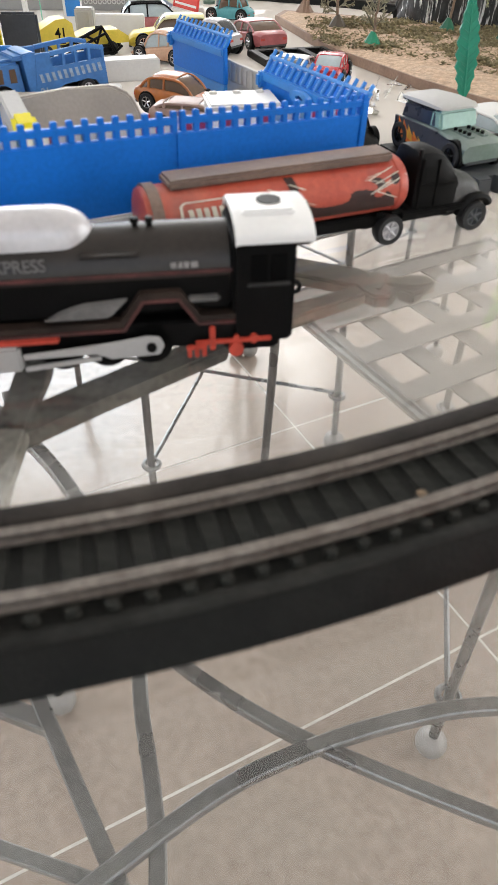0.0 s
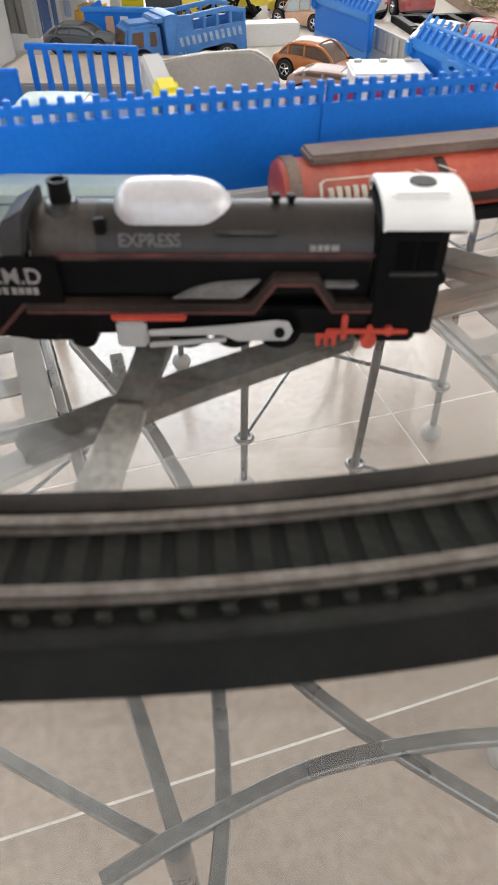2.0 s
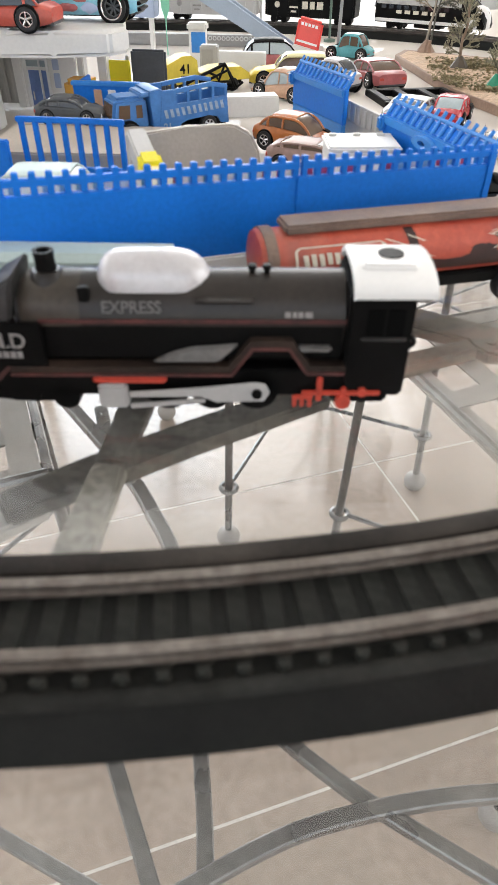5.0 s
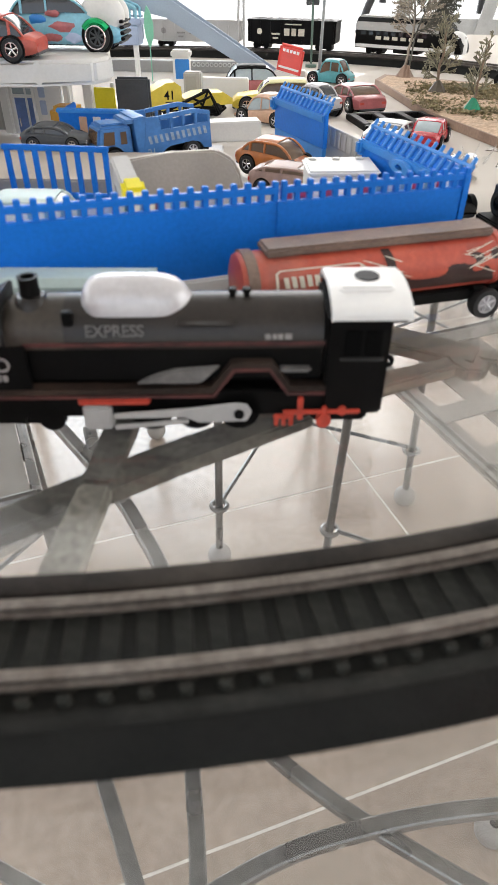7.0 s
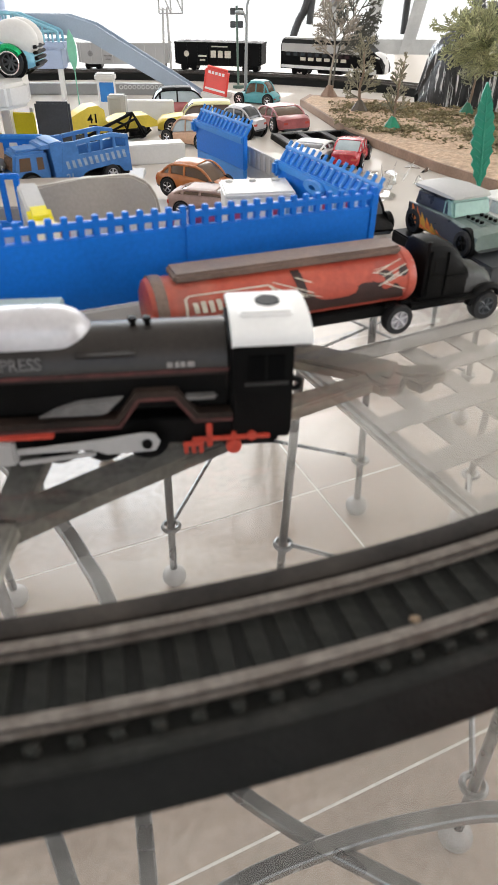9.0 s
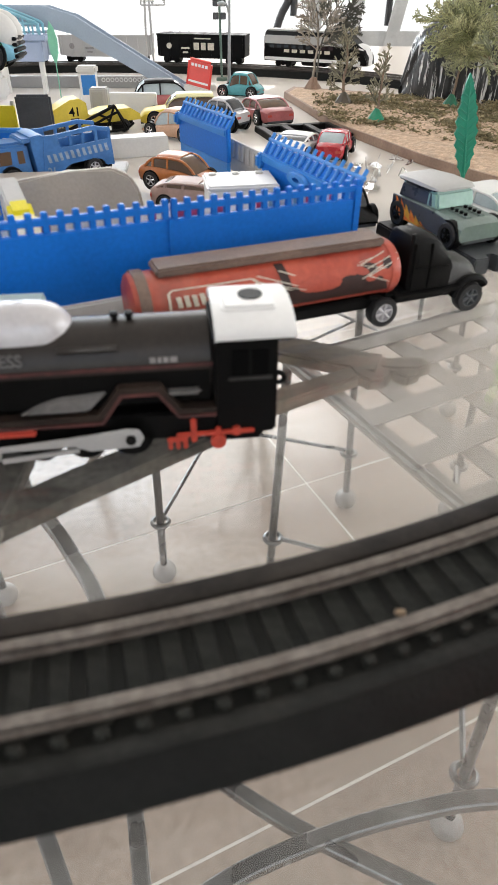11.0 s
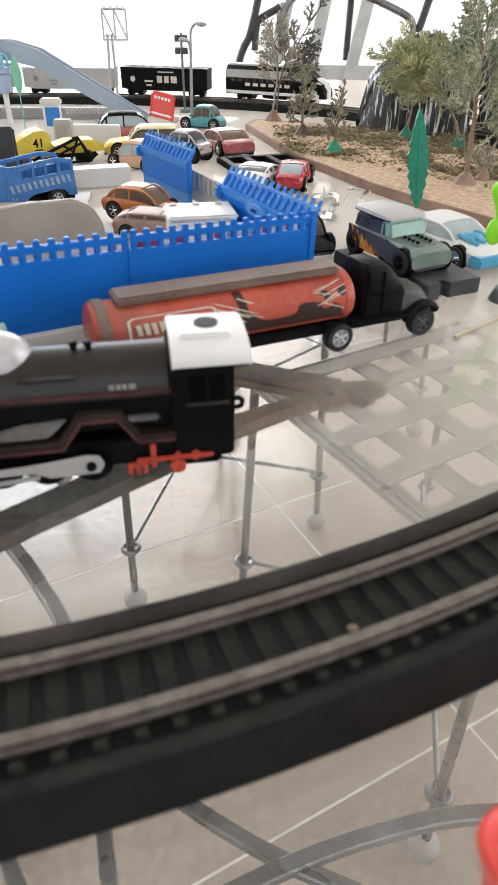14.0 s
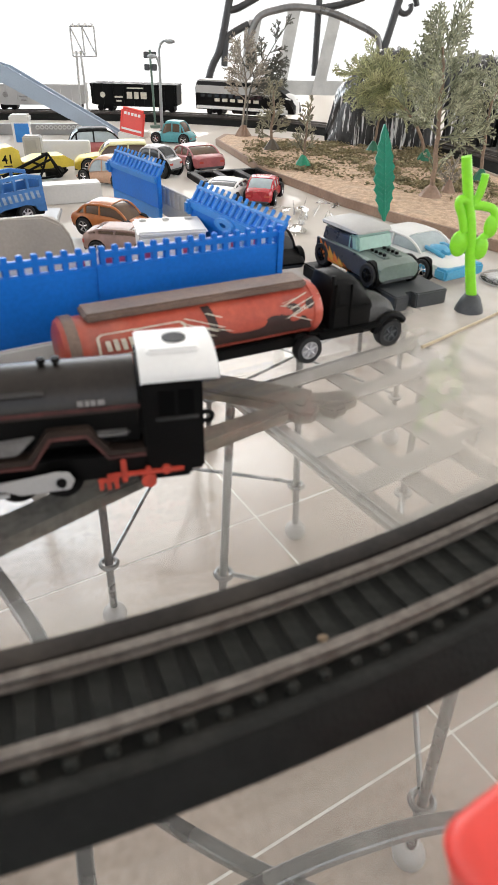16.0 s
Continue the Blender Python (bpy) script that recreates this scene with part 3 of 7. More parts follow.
for nm, knots, r in (
    ("curved_stretcher", [(-0.06, 0.150, ZB), (-0.0275, 0.178, ZB), (0.0306, 0.221, ZB), (0.0812, 0.2454, ZB), (0.14, 0.265, ZB), (0.2034, 0.2763, ZB), (0.32, 0.275, ZB)], 0.0052),
    ("curved_stretcher", [(x, y, ZB - 0.0045) for x, y in ((-0.06, 0.345), (0.0038, 0.2952), (0.055, 0.264), (0.0983, 0.2443), (0.1862, 0.2109), (0.30, 0.175))], 0.0048),
    ("strut", [(-0.13, 0.325, ZB + 0.01), (-0.0275, 0.178, ZB - 0.003)], 0.0052),
    ("strut", [(-0.034, 0.315, ZB + 0.01), (-0.0266, 0.2705, ZB - 0.004), (-0.012, 0.22, ZB - 0.004), (-0.0032, 0.1774, ZB - 0.004), (0.004, 0.10, ZB - 0.004)], 0.0052),
    ("strut", [(-0.186, 0.2110, ZB - 0.003), (-0.0330, 0.1722, ZB - 0.003)], 0.0042),
    ("strut", [(-0.22, 0.300, ZB), (-0.0807, 0.2541, ZB)], 0.0062),
    ("curved_stretcher", [(-0.265, 0.611, ZB), (-0.177, 0.527, ZB), (-0.1405, 0.489, ZB), (-0.1135, 0.455, ZB), (-0.083, 0.412, ZB), (-0.034, 0.315, ZB + 0.01)], 0.0065),
    ("strut", [(-0.209, 0.589, ZB), (-0.192, 0.555, ZB), (-0.174, 0.520, ZB)], 0.0075),
    ("base_post", [(-0.0275, 0.174, 0.0), (-0.0275, 0.174, ZB)], 0.008)):
    part(nm, tube(bm_new(), knots, r, 12) if nm == "base_post" else square_bar(bm_new(), arc_pts(knots, 8) if len(knots) > 2 else knots, r * 0.94), M_IRON, table, unit=1.0)


# ---- wrought-iron chairs pushed under and round the table ----
def iron_chair(x, y, ang, S=0.41, D=0.41, group="iron chairs round the table", label="grey wrought-iron chair with a woven flat-strip lattice seat"):
    """Seat S wide and D deep with its first leg at the local origin corner; x to the right, y to the back."""
    ZS = 0.45
    ch = thing("iron_chair", label, "chair", x, y, 0, ang, group)
    for px, py, lx, ly in ((0, 0, -0.012, -0.012), (S, 0, 0.012, -0.006), (S, D, 0.012, 0.02), (0, D, -0.012, 0.02)):
        leg = part("leg", rod(bm_new(), (px + lx, py + ly, 0.03), (px, py, ZS), 0.0062, 12), M_IRON, ch, unit=1.0)
        part("ball_foot", ball(bm_new(), (px + lx, py + ly, 0.020), 0.020, 3), M_STRIP, leg, "round dull iron ball foot", unit=1.0)
        bm = bm_new()
        rz = 0.13
        q = 1 - rz / ZS
        cx, cy = px + lx * q, py + ly * q
        tube(bm, [(cx + 0.0125 * math.cos(a * math.pi / 8), cy + 0.0125 * math.sin(a * math.pi / 8), rz) for a in range(16)], 0.0042, 8, closed=True)
        part("ring", bm, M_IRON, leg, "welded iron ring", unit=1.0)
    for a, b, zr in (((0, 0), (S, D), 0.1320), ((S, 0), (0, D), 0.1385)):
        part("stretcher", rod(bm_new(), (*a, zr), (*b, zr), 0.0036, 8), M_IRON, ch, unit=1.0)
    bm = bm_new()
    for a, b in (((0, 0), (S, 0)), ((S, 0), (S, D)), ((S, D), (0, D)), ((0, D), (0, 0))):
        tube(bm, [(*a, ZS), (*b, ZS)], 0.0052, 8)
    part("seat_frame", bm, M_IRON, ch, unit=1.0)
    n_strip = round(max(S, D) / 0.077)
    for k in range(n_strip + 1):
        for along in (0, 1):
            u = (0.015 if along else 0.004) if k == 0 else (0.005 if along else -0.006) + k * 0.077
            if u > (S if along else D) - 0.005:
                continue
            bm = bm_new()
            zz = ZS + (0.002 if along else -0.0015)
            box(bm, *((u - 0.014, u + 0.014, 0, D) if along else (0, S, u - 0.014, u + 0.014)), zz - 0.0012, zz + 0.0012)
            part("seat_strip", bm, M_STRIP, ch, unit=1.0)
    return ch


iron_chair(0.066, 0.806, -58.8, 0.402, 0.362)
iron_chair(-0.125, 0.847, 31.6, 0.357, 0.36)
iron_chair(-0.571, 0.271, 32, 0.41, 0.300)
far_chair = iron_chair(0.03, 1.37, 0, label="dark wrought-iron chair with an arched back and pale flat straps")


def chair_back(ch):
    """A leaning iron back in the chair's own measures: two dark posts, an arch with pale straps, a crossbar and a scroll."""
    y = 0.41
    for line in ([(-0.09, y, 0.43), (-0.008, y, 0.731), (0.021, y, 0.799), (0.043, y, 0.891), (0.052, y, 0.95)], [(0.30, y, 0.43), (0.378, y, 0.74), (0.395, y, 0.813), (0.415, y, 0.896), (0.427, y, 0.95)]):
        part("back_post", tube(bm_new(), arc_pts(line, 5), 0.0085, 10), M_BLACKIRON, ch, unit=1.0)
    for line in ([(0.043, y, 0.872), (0.066, y, 0.878), (0.12, y, 0.905)], [(0.031, y, 0.766), (0.034, y, 0.806), (0.042, y, 0.825), (0.086, y, 0.848)], [(0.240, y + 0.02, 0.748), (0.242, y + 0.02, 0.93)], [(0.242, y + 0.02, 0.878), (0.29, y + 0.02, 0.886), (0.34, y + 0.02, 0.90)]):
        part("back_bar", tube(bm_new(), arc_pts(line, 5) if len(line) > 2 else line, 0.0075, 10), M_BLACKIRON, ch, "dark iron bar", unit=1.0)
    arch = arc_pts([(0.080, y, 0.80), (0.105, y, 0.858), (0.151, y, 0.875), (0.194, y, 0.880), (0.26, y, 0.872), (0.322, y, 0.852), (0.372, y, 0.829), (0.384, y, 0.80)], 6)
    part("back_arch", tube(bm_new(), arch, 0.0075, 10), M_IRON, ch, "arched iron back rail", unit=1.0)
    scroll = [(0.42 + 0.024 * (1 - k / 26) * math.cos(k * 0.45) + 0.012, y, 0.885 + 0.024 * (1 - k / 26) * math.sin(k * 0.45)) for k in range(16)]
    part("scroll", tube(bm_new(), scroll, 0.006, 8), M_BLACKIRON, ch, "curled iron scroll", unit=1.0)
    for xt, zt, xb, zb in ((0.100, 0.856, 0.070, 0.70), (0.186, 0.877, 0.155, 0.70), (0.277, 0.866, 0.245, 0.70)):
        w = 0.014
        part("back_strip", hexa(bm_new(), [(xb - w, y - 0.002, zb), (xb + w, y - 0.002, zb), (xb + w, y + 0.002, zb), (xb - w, y + 0.002, zb), (xt - w, y - 0.002, zt), (xt + w, y - 0.002, zt), (xt + w, y + 0.002, zt), (xt - w, y + 0.002, zt)]), M_STRAP, ch, "flat pale back strap", unit=1.0)
    part("back_strip", box(bm_new(), -0.012, 0.375, y + 0.003, y + 0.007, 0.709, 0.739), M_STRAP, ch, "flat pale crossing strap", unit=1.0)


chair_back(far_chair)

# ---- the railway oval ----
NEAR_C, NEAR_R = Vector((-0.140, 0.680)), 0.5493
knots = [(NEAR_C.x + NEAR_R * math.cos(radians(a)), NEAR_C.y + NEAR_R * math.sin(radians(a))) for a in range(-130, -45, 10)]
knots += [(0.298, 0.37), (0.345, 0.50), (0.352, 0.64), (0.322, 0.78), (0.25, 0.905), (0.160, 0.992), (0.060, 1.045), (-0.054, 1.074), (-0.16, 1.083), (-0.26, 1.076), (-0.38, 1.04), (-0.50, 0.95), (-0.585, 0.82), (-0.61, 0.66), (-0.592, 0.49), (-0.550, 0.355)]
ring = [Vector(k) for k in knots]
LINE = []
for i in range(len(ring)):
    a, b, c, d = (ring[(i + k) % len(ring)] for k in (-1, 0, 1, 2))
    for j in range(24):
        t = j / 24
        LINE.append(0.5 * ((2 * b) + (c - a) * t + (2 * a - 5 * b + 4 * c - d) * t * t + (3 * b - a - 3 * c + d) * t ** 3))
RUN = [0.0]
for a, b in zip(LINE, LINE[1:] + LINE[:1]):
    RUN.append(RUN[-1] + (b - a).length)
LAP = RUN[-1]


def oval(s, off=0.0):
    """Point and heading at s metres round the line (running to the right on the near side), off metres outwards."""
    s %= LAP
    i = min(int(np.searchsorted(RUN, s, side="right")) - 1, len(LINE) - 1)
    n = len(LINE)
    f = (s - RUN[i]) / max(1e-9, RUN[i + 1] - RUN[i])
    tan = lambda k: (LINE[(k + 1) % n] - LINE[(k - 1) % n]).normalized()
    d = (tan(i) * (1 - f) + tan((i + 1) % n) * f).normalized()
    p = LINE[i] * (1 - f) + LINE[(i + 1) % n] * f
    return p + Vector((d.y, -d.x)) * off, math.atan2(d.y, d.x)


def find_on_line(x, far):
    """Metres round the line to the place with this x, on its far or near side."""
    best = min((abs(p.x - x), RUN[i]) for i, p in enumerate(LINE) if (p.y > 0.85) == far and (far or p.y < 0.35))
    return best[1]


def sweep_oval(bm, profile, n=360):
    rings = []
    for i in range(n):
        s = LAP * i / n
        rings.append([bm.verts.new((*oval(s, o)[0], TOP + z)) for o, z in profile])
    m = len(profile)
    for i in range(n):
        a, b = rings[i], rings[(i + 1) % n]
        for j in range(m):
            bm.faces.new((a[j], a[(j + 1) % m], b[(j + 1) % m], b[j]))
    return bm


track = thing("railway_track", "oval of model railway track on black plastic roadbed", "track", 0, 0, 0)
part("roadbed", sweep_oval(bm_new(), [(-0.0238, 0.0003), (0.0238, 0.0003), (0.0235, 0.0010), (0.0176, 0.0071), (0.0168, 0.0075), (0.0150, 0.0074), (0.0140, 0.0070), (-0.0140, 0.0070), (-0.0150, 0.0074), (-0.0168, 0.0076), (-0.0176, 0.0071), (-0.0235, 0.0010)]), M_ROADBED, track, "matt black plastic roadbed", unit=1.0)
# The lighter strip puts the shading of the upward face into colour.
part("shoulder", sweep_oval(bm_new(), [(0.0136, 0.0068), (0.0176, 0.0068), (0.0178, 0.0074), (0.0168, 0.0080), (0.0150, 0.0079), (0.0138, 0.0073)]), M_SHOULDER, track, "dusty black shoulder, lightened for its lit top face", unit=1.0)
part("ledge", sweep_oval(bm_new(), [(-0.0179, 0.0072), (-0.0124, 0.0072), (-0.0124, 0.0080), (-0.0130, 0.0084), (-0.0172, 0.0084), (-0.0179, 0.0079)]), M_LEDGE, track, "dusty brown raised ledge", unit=1.0)
for o in (-0.00825, 0.00825):
    part("rail", sweep_oval(bm_new(), [(o - 0.0017, 0.0076), (o + 0.0017, 0.0076), (o + 0.0017, 0.0082), (o + 0.0007, 0.0086), (o + 0.0007, 0.0096), (o + 0.0012, 0.0099), (o + 0.0012, 0.0106), (o - 0.0012, 0.0106), (o - 0.0012, 0.0099), (o - 0.0007, 0.0096), (o - 0.0007, 0.0086), (o - 0.0017, 0.0082)], 420), M_RAIL, track, "dull nickel-silver rail", unit=1.0)
PITCH = LAP / round(LAP / 0.0072)
bm_s = bm_new()
loft(bm_s, [[(-w, y, 0.0066), (w, y, 0.0066), (w * 0.82, y, z), (-w * 0.82, y, z)] for y, w, z in ((-0.0137, 0.0006, 0.0080), (-0.0134, 0.0012, 0.0089), (-0.0126, 0.0016, 0.0093), (-0.0117, 0.0013, 0.0088), (-0.0113, 0.0007, 0.0070), (-0.0105, 0.0008, 0.0068), (-0.0101, 0.0023, 0.0076), (0.0101, 0.0023, 0.0076), (0.0105, 0.0007, 0.0068), (0.0113, 0.0007, 0.0068), (0.0117, 0.0010, 0.0073), (0.0121, 0.0010, 0.0073))])
sleeper = part("sleeper", bm_s, M_SLEEPER, track, unit=1.0)
rest = bm_new()
placed = False
for i in range(round(LAP / PITCH)):
    p, h = oval(i * PITCH)
    m = pose(p.x, p.y, TOP, 0, 0, math.degrees(h))
    if p.y < 0.30 and -0.40 < p.x < 0.30:
        if not placed:
            sleeper.matrix_local, placed = m, True
        else:
            o = new("sleeper", sleeper.data)
            o.parent = track
            o.matrix_local = m
    else:
        vs = [rest.verts.new(m @ v.co) for v in sleeper.data.vertices]
        for f in sleeper.data.polygons:
            rest.faces.new([vs[k] for k in f.vertices])
far_sl = part("far_sleepers", rest, M_SLEEPER, track, unit=1.0)
far_sl["kind"] = "stuff"

# ---- toy vehicles ----
def wheel(parent, x, y, r, w, side, rim_mat=None, spokes=5, rim_label="spoked rim"):
    """side: -1 for the near (local -y) side, 1 for the far side. A tyre with its rim."""
    bm = bm_new()
    y0, y1 = (y, y + w) if side < 0 else (y - w, y)
    lathe(bm, [(r * 0.62, y0), (r * 0.93, y0), (r, y0 + w * 0.2), (r, y1 - w * 0.2), (r * 0.93, y1), (r * 0.62, y1), (r * 0.62, y0)], (x, 0, r), "y", 20, False)
    tyre = part("wheel", bm, M_TYRE, parent, "black tyre")
    bm = bm_new()
    yo = y0 + w * 0.14 if side < 0 else y1 - w * 0.14
    s = -1 if side < 0 else 1
    lathe(bm, [(0, yo - s * w * 0.3), (r * 0.60, yo - s * w * 0.3), (r * 0.66, yo + s * w * 0.12), (r * 0.56, yo + s * w * 0.12), (r * 0.52, yo - s * w * 0.15), (0, yo - s * w * 0.15)], (x, 0, r), "y", 20)
    for k in range(spokes):
        a = 2 * math.pi * k / spokes + 0.3
        rod(bm, (x + 0.1 * r * math.cos(a), yo, r + 0.1 * r * math.sin(a)), (x + 0.56 * r * math.cos(a), yo, r + 0.56 * r * math.sin(a)), r * 0.09, 6)
    ball(bm, (x, yo, r), r * 0.16, 1)
    part("rim", bm, rim_mat or M_CHROME, tyre, rim_label)
    return tyre


def rounded_cabin(ob, L, W, hull, cabin, roof_z, roof_w, paint, glass):
    """A curved glasshouse with its painted roof, arched rails and pillars."""
    c0, c1, c2, c3 = cabin
    base = lambda f: lerp_list(hull, f) - 0.5
    ease = lambda u: math.sin(max(0.0, min(1.0, u)) * math.pi / 2) ** 0.85

    def at(f, side, h):
        """A place on the glasshouse: fraction of the length, side -1 to 1 and height share 0 to 1."""
        rise = ease((f - c0) / (c1 - c0)) if f < c1 else (ease((c3 - f) / (c3 - c2)) if f > c2 else 1.0 + 0.04 * math.sin(math.pi * (f - c1) / max(0.01, c2 - c1)))
        hh = h * rise
        w = W / 2 * (0.90 + (roof_w - 0.90) * hh) * (1 - 0.10 * abs(2 * (f - c0) / (c3 - c0) - 1) ** 3)
        return (L * (f - 0.5), side * w, base(f) + (roof_z - base(f)) * hh)

    fs = [c0 + (c3 - c0) * k / 16 for k in range(17)]
    shape = ((-1, 0), (-1, 0.45), (-0.98, 0.8), (-0.86, 0.95), (-0.45, 1.0), (0.45, 1.0), (0.86, 0.95), (0.98, 0.8), (1, 0.45), (1, 0))
    part("glasshouse", loft(bm_new(), [[at(f, a, b) for a, b in shape] for f in fs]), glass, ob, "moulded windows")
    lift = lambda p, d: (p[0], p[1], p[2] + d)
    span = [c1 - (c1 - c0) * 0.18 + (c2 - c1 + (c1 - c0) * 0.18 + (c3 - c2) * 0.12) * k / 8 for k in range(9)]
    outer = ((-0.97, 0.84), (-0.86, 0.96), (-0.45, 1.01), (0.45, 1.01), (0.86, 0.96), (0.97, 0.84))
    secs = []
    for f in span:
        top = [lift(at(f, a, b), 0.45) for a, b in outer]
        secs.append(top + [lift(p, -0.6) for p in reversed(top)])
    part("roof", loft(bm_new(), secs), paint, ob)
    mid = (c1 + c2) / 2
    for s in (-1, 1):
        part("roof_rail", tube(bm_new(), [at(f, s * 1.0, 0.86) for f in fs], 0.75, 6), paint, ob)
        part("pillar", tube(bm_new(), [at(mid, s * 1.01, h) for h in (0, 0.3, 0.6, 0.86)], 0.7, 6), paint, ob)
        part("pillar", tube(bm_new(), [at((c0 + c1) / 2 + 0.02, s * 1.01, h) for h in (0, 0.3, 0.6, 0.9)], 0.9, 6), paint, ob)


def car(name, label, x, y, z, ang, L, W, hull, cabin, roof_z, wheels, wheel_r, paint, glass=None, rim=None, zb=2.5, roof_w=0.78, group="toy cars in the town", extras=None, cabin_paint=None, wheel_w=4.0, spokes=5, side_glass=None, boxy=False):
    """hull: (x fraction from the tail, height of the deck); cabin: fractions where rear glass starts, roof starts, roof ends, windscreen ends."""
    ob = thing(name, label, "toy car", x, y, z, ang, group)
    glass = glass or M_WINDOW
    secs = []
    n = 17
    for i in range(n):
        f = i / (n - 1)
        top = lerp_list(hull, f)
        pinch = 1 - (0.03 if boxy else 0.16) * (abs(2 * f - 1) ** 4) - (0.05 if f in (0.0, 1.0) else 0)
        w = W / 2 * pinch
        lift = zb + (1.6 * max(0, abs(2 * f - 1) - 0.8) / 0.2)
        h = top - lift
        secs.append([(L * (f - 0.5), a * w, lift + b * h) for a, b in ((-0.86, 0), (-0.985, 0.22), (-1, 0.5), (-0.97, 0.8), (-0.80, 1.0), (-0.3, 1.03), (0.3, 1.03), (0.80, 1.0), (0.97, 0.8), (1, 0.5), (0.985, 0.22), (0.86, 0))])
    part("body", loft(bm_new(), secs), paint, ob)
    part("chassis", box(bm_new(), -L * 0.44, L * 0.44, -W * 0.36, W * 0.36, zb - 0.9, zb + 0.8, 0.3), M_BLACK, ob)
    if cabin and boxy:
        c0, c1, c2, c3 = cabin
        bz = lambda f: lerp_list(hull, f) - 0.4
        wb, wr = W / 2 * 0.88, W / 2 * roof_w
        X = lambda f: L * (f - 0.5)
        low = [(X(c0), -wb, bz(c0)), (X(c3), -wb, bz(c3)), (X(c3), wb, bz(c3)), (X(c0), wb, bz(c0))]
        up = [(X(c1), -wr, roof_z), (X(c2), -wr, roof_z), (X(c2), wr, roof_z), (X(c1), wr, roof_z)]
        part("cabin", hexa(bm_new(), low + up, 1.9), cabin_paint or paint, ob)
        for nm, cs in (("windscreen", (low[1], low[2], up[2], up[1])), ("rear_window", (low[3], low[0], up[0], up[3]))):
            part(nm, patch(bm_new(), cs, 0.10, 0.90, 0.14, 0.88, 0.25), glass, ob)
        for cs in ((low[0], low[1], up[1], up[0]), (low[2], low[3], up[3], up[2])):
            part("side_window", patch(bm_new(), cs, 0.08, 0.92, 0.2, 0.86, 0.25), side_glass or glass, ob)
    elif cabin:
        rounded_cabin(ob, L, W, hull, cabin, roof_z, roof_w, cabin_paint or paint, glass)
    for f in wheels:
        xx = L * (f - 0.5)
        for s in (-1, 1):
            yy = s * (W / 2 + 0.1)
            bm = lathe(bm_new(), [(0, yy - s * 3), (wheel_r * 1.18, yy - s * 3), (wheel_r * 1.18, yy), (0, yy)], (xx, 0, wheel_r), "y", 20)
            part("wheel_arch", bm, M_BLACK, ob)
            wheel(ob, xx, s * (W / 2 + 1.1), wheel_r, wheel_w, s, rim, spokes)
    for s in (-1, 1):
        yy = s * W * 0.31
        hf, hr = lerp_list(hull, 0.99), lerp_list(hull, 0.01)
        part("headlight", ball(bm_new(), (L * 0.475, yy, zb + (hf - zb) * 0.62), 1.7, 2, (0.7, 1.3, 0.8)), M_CHROME, ob)
        part("tail_light", box(bm_new(), -L * 0.5 - 0.1, -L * 0.47, yy - 2.2, yy + 2.2, zb + (hr - zb) * 0.5, zb + (hr - zb) * 0.75, 0.3), M_REDPRINT, ob)
    part("front_bumper", box(bm_new(), L * 0.46, L * 0.505, -W * 0.36, W * 0.36, zb + 0.3, zb + 2.4, 0.5), M_DGREY, ob)
    part("rear_bumper", box(bm_new(), -L * 0.505, -L * 0.46, -W * 0.36, W * 0.36, zb + 0.3, zb + 2.4, 0.5), M_DGREY, ob)
    return ob


COUPE = [(0, 11), (0.05, 12.5), (0.3, 13), (0.6, 12), (0.9, 8.5), (1, 6)]
SEDAN = [(0, 11), (0.04, 13), (0.3, 13.2), (0.65, 13), (0.95, 11), (1, 9)]
WEDGE = [(0, 12.5), (0.05, 14), (0.35, 13.5), (0.65, 11), (0.93, 7.5), (1, 5.5)]

# the tray that carries the blue enclosure, and the grey deck on it
tray = thing("garage_tray", "flat grey plastic tray under the blue enclosure", "toy tray", 0.084, 0.360, TOP, 27.5)
part("tray_body", slab(bm_new(), [(-270, -1.5), (2, -1.5), (4, 40), (-30, 130), (-85, 218), (-160, 185), (-240, 120), (-290, 60)], 0.2, 8, 0.8), M_LGREY, tray)
part("front_kerb", box(bm_new(), -272, 3, -3.2, 2.6, 0.3, 15.5, 0.8), M_WHITE, tray, "pale kerb along the tray")

wall = thing("blue_fence_panel", "bright blue plastic fence panel with square slots and a toothed top", "toy fence", 0.084, 0.360, TOP + 0.0155, 27.5)
wall.matrix_world = pose(0.084, 0.360, TOP + 0.0115, 0, 1.15, 27.5)
for u0, u1 in ((-268, -82.4), (-81.6, 0)):
    panel = part("panel", box(bm_new(), u0, u1, -1.4, 1.4, -3, 28.2, 0.4), M_BLUE, wall)
    part("top_rail", box(bm_new(), u0, u1, -1.2, 1.2, 30.8, 33.4, 0.4), M_BLUE, panel)
    n = round((u1 - u0) / 5.45)
    for k in range(n + 1):
        u = u0 + 1.3 + k * (u1 - u0 - 2.6) / n
        bm = bm_new()
        box(bm, u - 1.15, u + 1.15, -1.1, 1.1, 28.0, 35.4, 0.3)
        part("tooth", bm, M_BLUE, panel)
# Added strip and dashes stand for bright ground and toys beyond the slots.
strip = part("backing_strip", box(bm_new(), -266, -4, 7.0, 7.6, 17, 31.5), M_MILKY, wall, "white strip added behind the slots, for the bright ground beyond")
tone = random.Random(12)
for k in range(46):
    u = -262 + k * 5.6
    m_bar = (M_LTBLUE, M_LTBLUE, M_PINK, M_BRYELLOW, M_LTBLUE, M_WHITE, M_TEALDK)[tone.randrange(7)] if u < -90 else (M_DASH, M_WHITE, M_DASH, M_DASH, M_LTBLUE)[tone.randrange(5)]
    if tone.random() < 0.85:
        part("colour_dash", box(bm_new(), u, u + 2.2 + 1.4 * tone.random(), 6.6, 6.95, 23.0, 31.0), m_bar, strip)
